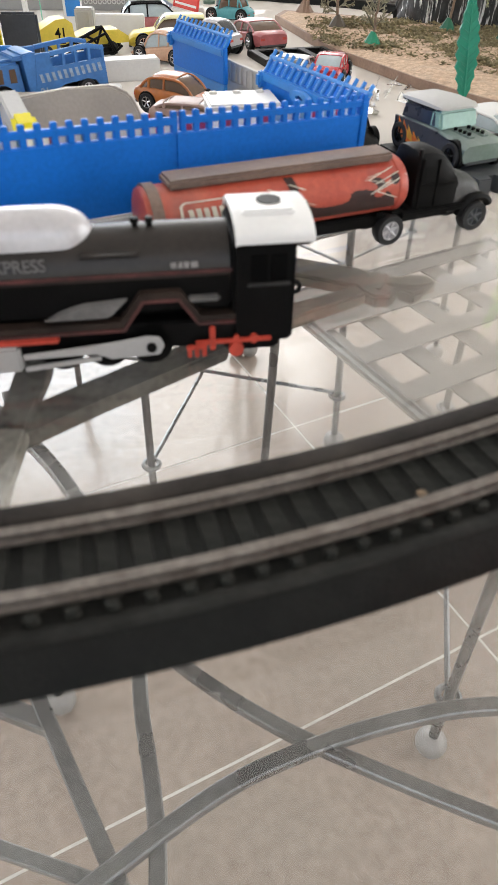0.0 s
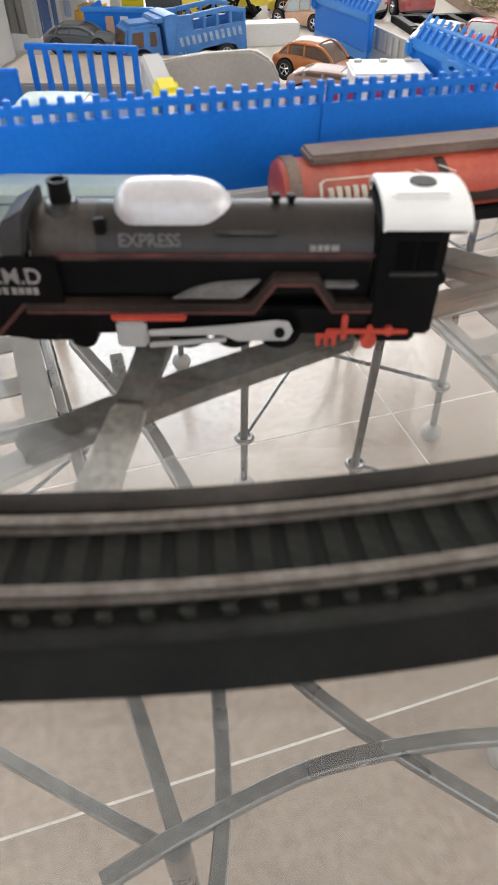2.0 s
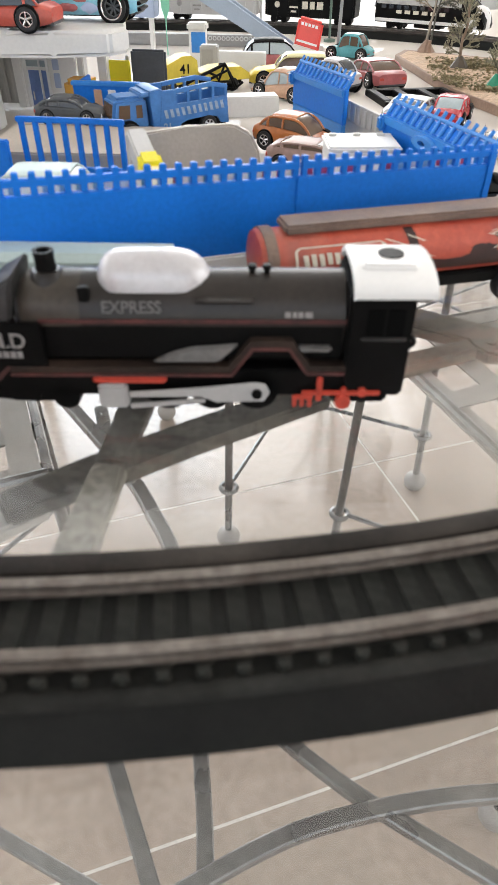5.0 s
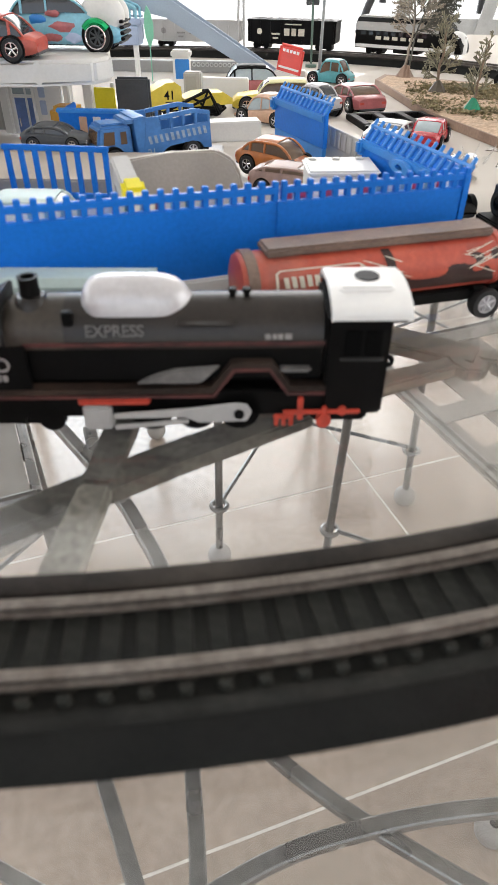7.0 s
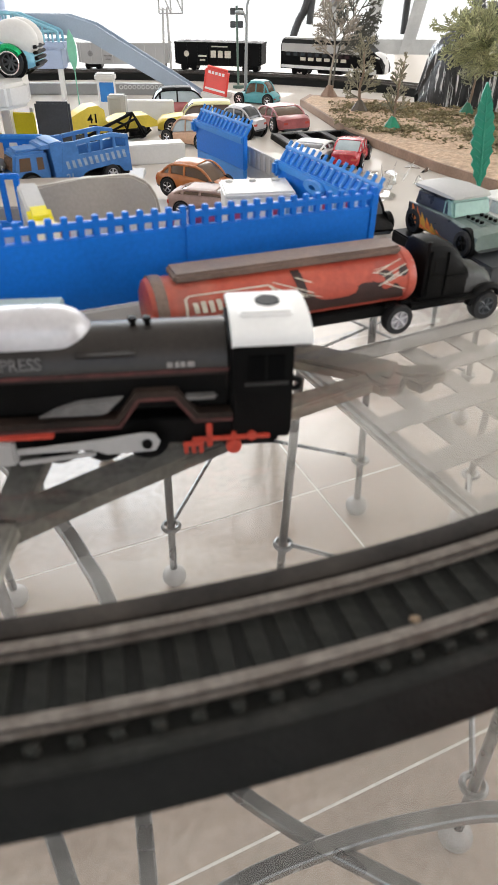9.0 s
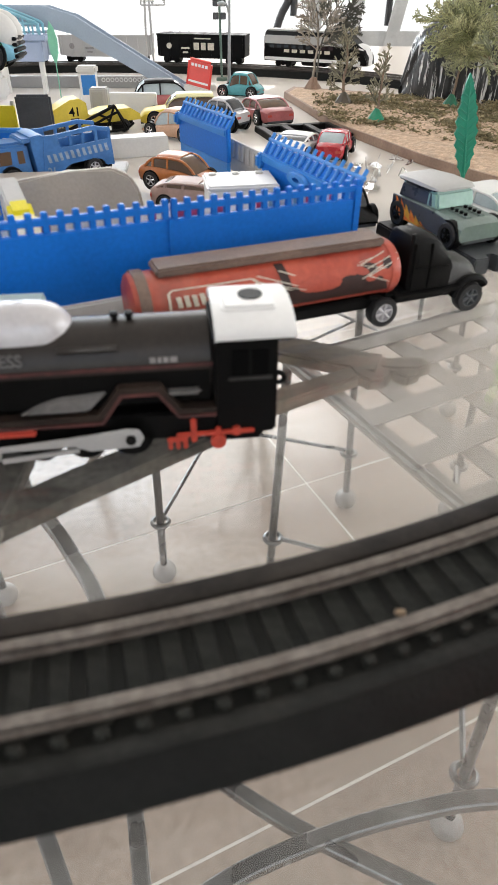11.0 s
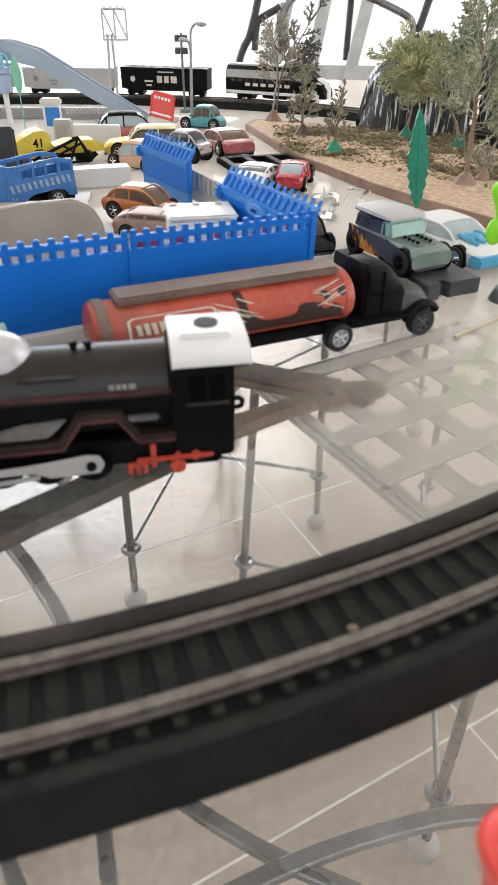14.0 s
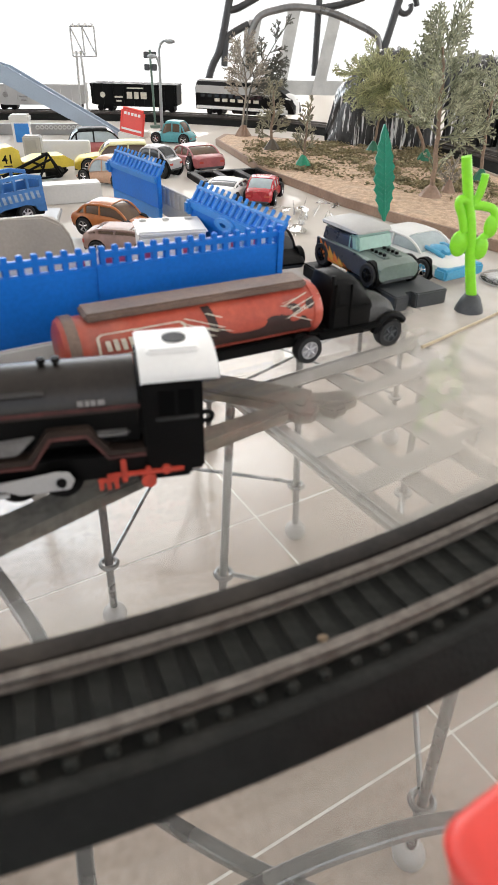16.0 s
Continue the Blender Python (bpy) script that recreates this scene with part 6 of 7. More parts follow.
for bx, bz, rx, rz, mt in ((4, 14, 8, 3.2, M_PINK), (-4, 8, 7, 2.6, M_PINK), (10, 8, 5, 3.4, M_PALEBLUE), (-12, 18, 6, 2.6, M_BLUE2), (-22, 10, 5, 3.0, M_PALEBLUE), (-2, 21, 5, 2.0, M_PINK)):
    part("swirl", ball(bm_new(), (bx, -15.6, bz), 1.0, 2, (rx, 0.9, rz), 0.5, bx), mt, cc, "printed swirl")
for u in (-25.6, 25.6):
    part("chrome_ring", tube(bm_new(), [(u + 6.3 * math.cos(a * math.pi / 12), -21.5, 8.6 + 6.3 * math.sin(a * math.pi / 12)) for a in range(24)], 0.45, 6, closed=True), M_CHROME, cc)
    part("green_arch", tube(bm_new(), [(u + 8.2 * math.cos(a), -18.5, 8.9 + 8.2 * math.sin(a)) for a in (0.5, 0.8, 1.1, 1.4, 1.7, 2.0, 2.3, 2.6)], 2.2, 8), M_GREENRIM, cc, "green chrome wheel arch")
for k in range(4):
    part("tail_slat", box(bm_new(), 39.5, 42.5, -12, 12, 6 + k * 3.2, 8 + k * 3.2, 0.5), M_BLACK, cc)
car("toy_car", "faded red toy saloon parked on the garage deck", -0.191, 0.505, TOP + 0.0625, 188, 70, 32, SEDAN, (0.1, 0.28, 0.6, 0.8), 23, (0.2, 0.8), 6.2, M_RED, M_WINDOW)

sl = thing("blue_chute", "blue-grey plastic car chute running down from a platform", "toy slide", -0.060, 0.905, TOP, 0)
for yy, h in ((-9, 19), (9, 19)):
    part("chute_side", prism(bm_new(), [(0, 0.3), (-14, 0.3), (-122, 57), (-150, 63), (-205, 63), (-205, 81), (-146, 81), (-116, 73), (0, 8)], yy - 1.2, yy + 1.2, 0.5), M_SLIDE, sl)
part("chute_bed", prism(bm_new(), [(0, 0.3), (-10, 0.3), (-120, 60), (-150, 66), (-205, 66), (-205, 70), (-148, 70), (-118, 64), (0, 4)], -8.5, 8.5, 0.3), M_SLIDE, sl)
pl = thing("blue_platform", "light blue plastic platform with a railing on posts", "toy platform", -0.245, 0.895, TOP, 0)
part("deck", box(bm_new(), -60, 41, -22, -2, 51, 57, 1.2), M_PALEBLUE, pl)
part("deck_box", box(bm_new(), -60, 36, -20, -2, 32, 50.6, 1.0), M_PALEBLUE, pl)
for y in (-19.5, -4.5):
    part("railing", tube(bm_new(), [(-58, y, 84), (-8, y, 82), (33, y, 67.5), (35, y, 66), (35, y, 57)], 1.5, 8), M_LTCYAN, pl, "pale cyan sloping railing")
    part("railing", tube(bm_new(), [(-8, y, 66.5), (34, y, 66.5)], 1.1, 8), M_LTCYAN, pl)
    for k in range(10):
        u = -56 + k * 9.4
        part("railing_post", rod(bm_new(), (u, y, 56.5), (u, y, 83 if u < -8 else 82 - (u + 8) * 0.354), 1.1, 8), M_LTCYAN, pl)
part("tower", lathe(bm_new(), [(0, 57), (21, 57), (21, 79), (22.4, 80), (22.4, 84), (21, 85), (20.4, 128), (18, 131), (0, 131)], (-52, 14, 0), "z", 32), M_PALEBLUE, pl, "tall pale blue tower")
part("tower_foot", lathe(bm_new(), [(0, 0.2), (20, 0.2), (20, 57), (0, 57)], (-52, 20.4, 0), "z", 28), M_PALEBLUE, pl)
for u in (-50, -12, 30):
    part("leg", box(bm_new(), u - 2, u + 2, -16, -8, 0.2, 37, 0.4), M_WHITE, pl)

gk = thing("grey_kerb_wall", "low grey plastic wall with a pierced rail", "toy wall", -0.165, 0.935, TOP, 4)
part("wall", box(bm_new(), -130, 70, -6, 6, 0.2, 12, 0.8), M_GREY, gk)
part("plinth", box(bm_new(), 60, 135, -26, -8, 0.2, 6, 1.0), M_OFFWHITE, gk)
for k in range(14):
    bm = bm_new()
    tube(bm, [(4 + k * 5.2 + 1.9 * math.cos(a * math.pi / 4), -7.2, 8.6 + 1.9 * math.sin(a * math.pi / 4)) for a in range(8)], 0.6, 6, closed=True)
    part("rail_ring", bm, M_WHITE, gk)
pump = thing("toy_fuel_pump", "white toy fuel pump with a blue panel", "toy pump", -0.1405, 0.790, TOP, 3)
part("body", box(bm_new(), -8, 8, -6, 6, 0.2, 33, 1.0), M_WHITE, pump)
part("cap", box(bm_new(), -9.5, 9.5, -7.5, 7.5, 32, 38.5, 1.5), M_OFFWHITE, pump)
part("blue_panel", box(bm_new(), -5.5, 8.4, -6.4, -5.6, 14, 31, 0.3), M_BLUE2, pump)
gt = thing("grey_cabinet", "light grey plastic toy cabinet", "toy cabinet", -0.116, 0.732, TOP, 3)
part("body", box(bm_new(), -8, 8, -6, 6, 0.2, 28, 1.2), M_LGREY, gt)
part("door", box(bm_new(), -6, 4, -6.5, -5.8, 4, 25, 0.4), M_GREY, gt)
ww = thing("white_wall_block", "long low white plastic wall", "toy wall", -0.092, 0.752, TOP, 2)
part("block", box(bm_new(), -22, 24, -4, 4, 0.2, 21, 0.8), M_WHITE, ww)
rs = thing("red_sign", "red plastic barrier sign with a white stripe, leaning", "toy sign", -0.045, 0.876, TOP, -34)
rs.matrix_world = pose(-0.045, 0.876, TOP + 0.0018, -6, 7, -30)
part("board", box(bm_new(), -14, 14, -0.8, 0.8, 7, 32, 1.0), M_SIGNRED, rs)
for q0, q1 in (((-14.5, 8), (-14.5, 31)), ((14.5, 8), (14.5, 31)), ((-13, 32.5), (13, 32.5))):
    part("board_edge", rod(bm_new(), (q0[0], 0, q0[1]), (q1[0], 0, q1[1]), 1.5, 8), M_SIGNRED, rs)
part("stripe", box(bm_new(), -13.5, 13.5, -1.2, -0.6, 11, 13), M_WHITE, rs)
for k in range(5):
    part("print_bar", box(bm_new(), -11 + k * 4.6, -8 + k * 4.6, -1.2, -0.6, 26.5, 29.2), M_WHITE, rs)
part("foot", box(bm_new(), -16, 16, -5, 5, 0.2, 8, 1.2), M_OFFWHITE, rs)

lp = thing("street_lamp", "grey toy street lamp with two curved arms", "toy lamp", -0.012, 0.903, TOP, 0)
part("pole", rod(bm_new(), (0, 0, 0), (1.5, 0, 84), 2.0, 12, 1.3), M_POST, lp)
part("arm", tube(bm_new(), [(1.5, 0, 84), (1.8, 0, 90), (3.5, 0, 95), (7, 0, 98), (11, 0, 98.5)], 1.2, 10), M_POST, lp)
part("lamp_head", ball(bm_new(), (14, 0, 97.5), 4, 2, (1.4, 0.8, 0.55)), M_POST, lp)
part("arm", tube(bm_new(), [(1.2, -1, 74), (0.2, -3, 80), (-2.0, -6, 84), (-4.5, -9, 85)], 1.2, 10), M_POST, lp)
part("lamp_head", ball(bm_new(), (-6.0, -11, 84), 4, 2, (1.15, 1.2, 0.6)), M_POST, lp)
part("base", lathe(bm_new(), [(0, 0.1), (6, 0.1), (6, 2), (2.4, 3.5), (0, 3.5)], (0, 0, 0), "z", 20), M_POST, lp)
sg = thing("traffic_signal", "green-grey toy traffic signal with square lamps", "toy signal", -0.0285, 1.000, TOP, 0)
part("pole", rod(bm_new(), (0, 0, 0), (-1.5, 0, 86), 1.4, 10), M_POSTGREEN, sg)
for s in (-1, 1):
    for k in range(2):
        hd = part("signal_head", box(bm_new(), -1.5 + s * 4.5 - 3.2, -1.5 + s * 4.5 + 3.2, -2.4, 2.4, 64 + k * 13, 71 + k * 13, 0.6), M_DGREY, sg)
        part("lamp", lathe(bm_new(), [(0, -2.9), (2.2, -2.9), (2.2, -2.2), (0, -2.2)], (-1.5 + s * 4.5, 0, 67.5 + k * 13), "y", 14), M_DGREY, hd)
part("base", lathe(bm_new(), [(0, 0.1), (7, 0.1), (7, 3), (0, 4)], (0, 0, 0), "z", 20), M_POSTGREEN, sg)
bd = thing("billboard_frame", "white toy billboard frame of thin struts", "toy billboard", -0.109, 1.000, TOP, 14)
for u0, u1 in ((-13, -9.5), (-3.5, -4.5)):
    part("leg", rod(bm_new(), (u0, 0, 0), (u1, 0, 84), 1.3, 8), M_LGREY, bd)
brd = part("panel_frame", box(bm_new(), -14, 14, -1, 1, 108, 110, 0.3), M_LGREY, bd)
for a, b in (((-14, 0, 78), (-14, 0, 109)), ((14, 0, 78), (14, 0, 109)), ((-14, 0, 78), (14, 0, 78)), ((-14, 0, 109), (0, 0, 78)), ((0, 0, 78), (0, 0, 109)), ((0, 0, 109), (14, 0, 79))):
    part("strut", rod(bm_new(), a, b, 0.9, 6), M_LGREY, brd)
for k in range(4):
    part("lamp_hood", ball(bm_new(), (-11 + k * 7.5, -2, 110.5), 2.2, 1), M_WHITE, brd)
part("crossbar", rod(bm_new(), (-14, 0, 82), (2, 0, 82), 1.0, 6), M_WHITE, bd)


# ---- trains on the far side ----
def rail_truck(ob, x):
    part("bogie", box(bm_new(), x - 11, x + 11, -8, 8, 2.5, 6.5, 0.6), M_BLACK, ob)
    for dx in (-7, 7):
        for s in (-1, 1):
            bm = bm_new()
            lathe(bm, [(0, s * 8.5), (4, s * 8.5), (4.4, s * 6.5), (0, s * 6.5)], (x + dx, 0, 4.4), "y", 16)
            part("wheel", bm, M_BLACK, ob)


def on_far_track(name, label, category, x):
    p, h = oval(find_on_line(x, True))
    return thing(name, label, category, p.x, p.y, TOP + 0.0107, math.degrees(h) + 180, "goods train on the far curve")


def hopper(label, x, length, body, h, print_mat, load=None, ribs=9):
    ob = on_far_track("hopper_wagon", label, "toy wagon", x)
    part("body", prism(bm_new(), [(-length / 2, 9), (-length * 0.38, 7), (length * 0.38, 7), (length / 2, 9), (length / 2, h), (-length / 2, h)], -15, 15, 0.5), body, ob)
    part("top_rail", box(bm_new(), -length / 2 - 0.5, length / 2 + 0.5, -15.8, 15.8, h - 1.5, h + 0.8, 0.3), body, ob)
    for k in range(ribs):
        u = -length / 2 + 3 + k * (length - 6) / (ribs - 1)
        part("rib", box(bm_new(), u - 0.6, u + 0.6, -15.9, -14.8, 9, h - 1), body, ob)
    for u0, u1, z0, z1 in ((-9, -2, 0.50, 0.74), (1, 7, 0.50, 0.74), (10, 18, 0.50, 0.74), (-26, -15, 0.52, 0.58), (-24, -17, 0.38, 0.44), (-8, 14, 0.86, 0.90)):
        part("print_bar", box(bm_new(), u0, u1, -16.1, -15.2, h * z0, h * z1), print_mat, ob, "pale bar in place of lettering")
    part("print_bar", lathe(bm_new(), [(0, -16.1), (3.4, -16.1), (3.4, -15.2), (0, -15.2)], (-length * 0.36, 0, h * 0.62), "y", 18), print_mat, ob)
    if load:
        for k in range(7):
            part("load_heap", ball(bm_new(), (-length * 0.4 + k * length * 0.13, 0, h - 1), 10, 2, (1.0, 1.2, 0.32), 0.3, k), load, ob, "heaped dark load")
    rail_truck(ob, -length * 0.36)
    rail_truck(ob, length * 0.36)
    return ob


hopper("black toy hopper wagon with a heaped load and white markings", -0.058, 118, M_BLACK, 33, M_LETTER, M_DARK)
hopper("pale grey toy hopper wagon with worn dark markings", -0.190, 122, M_LGREY, 31, M_GREYPRINT)
hopper("blue-grey toy covered hopper wagon", -0.325, 125, M_SLIDE, 36, M_GREYPRINT, None, 12)
lo = on_far_track("diesel_locomotive", "black and white streamlined toy diesel locomotive", "toy locomotive", 0.092)
part("body", loft(bm_new(), [[(x, -14, 7), (x, -15, 12), (x, -15, z - 5), (x, -11, z), (x, 11, z), (x, 15, z - 5), (x, 15, 12), (x, 14, 7)] for x, z in ((-68, 38), (-66, 40), (36, 40), (42, 39.5), (48, 34), (58, 27), (66, 23), (70, 16))]), M_BLACK, lo)
part("white_band", box(bm_new(), -67, 40, -15.5, 15.5, 26, 35, 0.4), M_LGREY, lo)
part("roof_cap", box(bm_new(), -66, 38, -11.5, 11.5, 38.5, 41, 0.8), M_GREY, lo)
for k in range(9):
    part("side_window", box(bm_new(), -60 + k * 10, -54 + k * 10, -15.7, -15.0, 21.5, 25.5), M_WINDOW, lo)
part("white_band", box(bm_new(), -67, 62, -15.4, 15.4, 8, 11.5, 0.4), M_WHITE, lo)
for k in range(6):
    part("print_bar", box(bm_new(), -40 + k * 11, -33 + k * 11, -15.7, -15.0, 17, 20.5), M_LETTER, lo)
part("cab_window", box(bm_new(), 40, 46, -13.5, 13.5, 31, 36, 0.6), M_WINDOW, lo)
part("nose", loft(bm_new(), [[(x, -w, 6), (x, -w * 1.02, 14), (x, -w * 0.9, z - 4), (x, -w * 0.5, z), (x, w * 0.5, z), (x, w * 0.9, z - 4), (x, w * 1.02, 14), (x, w, 6)] for x, w, z in ((52, 15.3, 29.5), (58, 15, 28.5), (64, 13.5, 27), (68, 10.5, 24), (70.5, 6, 19))]), M_WHITE, lo, "white rounded nose")
part("headlight", lathe(bm_new(), [(0, 69), (2.4, 69), (2.6, 66), (0, 66)], (0, 0, 22), "x", 14), M_CHROME, lo)
rail_truck(lo, -44)
rail_truck(lo, 40)
part("fuel_tank", box(bm_new(), -18, 16, -10, 10, 3, 8, 1), M_BLACK, lo)
hopper("teal and dark toy cargo wagon under white rounded tanks", -0.448, 110, M_TEAL, 32, M_LETTER)

# ---- the sandy board with trees and rock ----
board = thing("sand_board", "brown board edge filled with sandy ground", "diorama base", 0, 0, TOP)
edge = [(95, 700), (112, 668), (150, 590), (178, 545), (205, 508), (255, 440), (292, 500), (306, 640), (290, 735), (262, 800), (180, 856), (60, 905), (50, 868), (72, 790)]
part("board_edge", slab(bm_new(), edge, 0.3, 7.0, 0.6), M_BOARD, board)
bm = bm_new()
cx, cy = 0.172, 0.662
n_r, n_a = 26, len(edge) * 6
rings = []
for i in range(n_r + 1):
    f = i / n_r
    ring = []
    for j in range(n_a):
        a, b = edge[j // 6], edge[(j // 6 + 1) % len(edge)]
        u = (j % 6) / 6
        ex, ey = a[0] + (b[0] - a[0]) * u, a[1] + (b[1] - a[1]) * u
        x, y = cx * 1000 + (ex - cx * 1000) * 0.965 * f, cy * 1000 + (ey - cy * 1000) * 0.965 * f
        hgt = 7.0 + 2.6 * (1 - f ** 6) + 2.2 * noise.noise(Vector((x, y, 0)) * 0.03) * (1 - f ** 4) + 0.9 * noise.noise(Vector((x, y, 5)) * 0.16) * (1 - f ** 8)
        ring.append(bm.verts.new((x, y, hgt)))
    rings.append(ring)
for a, b in zip(rings, rings[1:]):
    for j in range(n_a):
        k = (j + 1) % n_a
        try:
            bm.faces.new((a[j], a[k], b[k], b[j]))
        except ValueError:
            pass
part("sand", bm, M_SAND, board, "gritty brown sand")


def ground_z(x, y):
    return TOP + 0.0095


rnd = random.Random(5)
bm = bm_new()
count = 0
while count < 15000:
    x, y = 0.08 + 0.20 * rnd.random(), 0.50 + 0.34 * rnd.random()
    thick = noise.noise(Vector((x, y, 0)) * 28) + 0.5 * noise.noise(Vector((x, y, 3)) * 80)
    inner = (x - 0.112) * 0.72 + (y - 0.668) * 0.70
    if inner < 0.010 or y > 0.90 - 0.48 * (x - 0.07) or (thick < 0.34 - 5.0 * min(inner, 0.07) and rnd.random() > 0.17):
        continue
    count += 1
    c = Vector((x * 1000, y * 1000, 9.2 + 1.6 * rnd.random()))
    s = 0.5 + 1.5 * rnd.random() ** 3
    pts = [c + Vector((rnd.gauss(0, 1), rnd.gauss(0, 1), rnd.gauss(0, 0.6))) * s for _ in range(4)]
    vs = [bm.verts.new(p) for p in pts]
    for f in ((0, 1, 2), (0, 3, 1), (1, 3, 2), (2, 3, 0)):
        bm.faces.new([vs[k] for k in f])
moss = thing("moss_litter", "dry green-brown moss crumbs over the sand", "moss", 0, 0, TOP)
moss["kind"] = "stuff"
mo = part("moss_crumbs", bm, M_MOSS, moss, sharp=180)
mo["kind"] = "stuff"


def fan(wood, green, r, p, d, flat, length, depth, rad):
    """A flat cypress fan: side twigs leave the stem by turns and fork again into short blunt tips."""
    side = flat.cross(d).normalized()
    gap = (0, 2.6, 3.9, 6.5)[depth]
    n = max(2, round(length / gap)) if depth else 2
    pts, q, dd = [p], p, d
    for i in range(1, n + 1):
        dd = (dd + side * r.gauss(0, 0.09) + flat * r.gauss(0, 0.07) + Vector((0, 0, 0.02))).normalized()
        q = q + dd * length / n
        pts.append(q)
        f = i / n
        if depth and (f > 0.16 or depth == 1):
            for s in (-1, 1):
                if r.random() < 0.76:
                    reach = (length * (0.50 * (1 - f) ** 0.8 + 0.06) if depth > 1 else 3.0 * (1.15 - 0.5 * f)) * (0.75 + 0.5 * r.random())
                    if reach > 1.4:
                        out = (dd * (0.80 + 0.1 * r.random()) + side * s * 0.62 + flat * r.gauss(0, 0.16)).normalized()
                        fan(wood, green, r, q, out, flat, reach, depth - 1 if reach > 5 else min(depth - 1, 1 if reach > 3.2 else 0), rad * 0.7)
    if depth == 3:
        tube(wood, pts, rad, 5, rad * 0.5)
    else:
        fat = (0.52, 0.55, 0.62)[min(depth, 2)]
        tube(green, pts, fat, 4, fat * (0.9 if depth == 0 else 0.75))


def sprig_tree(label, x, y, stem, limbs, seed, leaf, base_mat, base_r=9.0, trunk_r=1.5, bark=None):
    """A dried cypress sprig in a faceted plastic foot. stem: its line in millimetres; limbs: share of the stem, way out, length, order."""
    r = random.Random(seed)
    t = thing("sprig_tree", label, "toy tree", x, y, ground_z(x, y) - 0.0015, 0, "dried sprig trees on the sand")
    part("foot", lathe(bm_new(), [(0, 0), (base_r, 0), (base_r * 0.78, 3), (base_r * 0.38, 8.5), (1.6, 11), (0, 11)], (0, 0, 0), "z", 7), base_mat, t, "small faceted plastic tree foot")
    wood, green = bm_new(), bm_new()
    line = arc_pts([Vector(q) for q in stem], 4)
    tube(wood, [q + Vector((r.gauss(0, 0.35), r.gauss(0, 0.35), 0)) for q in line], trunk_r, 7, trunk_r * 0.4)
    for f, dx, dy, dz, length, order in limbs:
        u = f * (len(line) - 1)
        i = min(int(u), len(line) - 2)
        p = line[i].lerp(line[i + 1], u - i)
        d = Vector((dx, dy, dz)).normalized()
        flat = Vector((r.gauss(0, 0.35), -1, r.gauss(0, 0.3)))
        flat = (flat - d * flat.dot(d)).normalized()
        fan(wood, green, r, p, d, flat, length, order, trunk_r * 0.45)
    part("trunk", wood, bark or M_BARK, t)
    part("crown", green, leaf, t, "flat fans of scale-leaved twigs")
    return t


def limb_set(seed, n, f0, f1, reach, spread, rise, order=2, depth=0.5):
    """n limbs between two shares of the stem, by turns to both sides, shorter towards the top."""
    r = random.Random(seed)
    out = []
    for k in range(n):
        f = f0 + (f1 - f0) * (k + 0.6 * r.random()) / n
        s = 1 if k % 2 else -1
        out.append((f, s * spread * (0.7 + 0.6 * r.random()) * (1.15 - 0.6 * f), r.gauss(0, depth), rise + 0.35 * f + 0.25 * r.random(), reach * (1.2 - 0.55 * f) * (0.8 + 0.4 * r.random()), order))
    return out


sprig_tree("dead pale sprig tree with bare twigs in a brown foot", 0.081, 0.886, [(0, 0, 5), (1, 0, 25), (4, 0, 45), (1, 0, 66), (-5, 0, 86)], limb_set(3, 15, 0.38, 1.0, 34, 0.95, 0.45, 2), 3, M_DEADTWIG, M_BOARD, 10, 1.7, M_DEADTWIG)
# Twigs and bark coloured dark, as seen against the bright sky.
sprig_tree("dry sprig beside the pale tree, backlit shade put into its dark colour", 0.084, 0.880, [(0, 0, 5), (2, 0, 30), (6, 0, 50), (18, 0, 70), (40, 0, 104)], [(0.35, 0.8, 0, 0.5, 22, 1), (0.48, 1, 0, 0.35, 30, 2), (0.58, -0.2, 0, 1, 26, 2), (0.66, 1, 0, 0.2, 30, 2), (0.74, 0, 0.1, 1, 26, 2), (0.84, 1, 0, 0.3, 18, 2), (0.9, 0.1, 0, 1, 20, 2), (1.0, 0.7, 0, 1, 14, 2), (0.40, 1, 0, 0.12, 40, 2), (0.52, 1, 0.1, 0.05, 40, 2), (0.62, 1, 0, 0.5, 34, 2), (0.78, 1, 0, 0.15, 26, 2)], 8, M_BACKLITTWIG, M_BOARD, 4, 1.1, M_BACKLITTWIG)
sprig_tree("short grey-green sprig tree in a dark brown foot", 0.108, 0.786, [(0, 0, 5), (-1, 0, 20), (1, 0, 38), (-1, 0, 56)], limb_set(14, 13, 0.15, 1.0, 21, 0.75, 0.55, 2), 14, M_LEAF2, M_DARKFOOT, 10, 1.6)
sprig_tree("slim dried sprig in a bright green foot", 0.130, 0.698, [(0, 0, 5), (1, 0, 18), (2, 0, 34), (4, 0, 52)], limb_set(25, 12, 0.2, 1.0, 16, 0.6, 0.7, 2), 25, M_LEAF2, M_GREENFOOT, 9, 1.3)
sprig_tree("tall bushy dried sprig tree in a brown foot", 0.2140, 0.580, [(0, 0, 5), (0, 0, 28), (-2, 0, 50), (-4, 0, 76), (-8, 0, 98)], limb_set(33, 24, 0.42, 1.0, 40, 0.9, 0.45, 2) + [(0.36, 1, 0.1, 0.30, 42, 2), (0.42, 1, -0.2, 0.05, 38, 2), (0.12, 0.5, 0, 1, 20, 1), (0.14, -0.5, 0.2, 1, 18, 1), (0.2, 0.9, 0, 0.7, 20, 1)], 33, M_LEAF, M_BOARD, 11, 2.1)
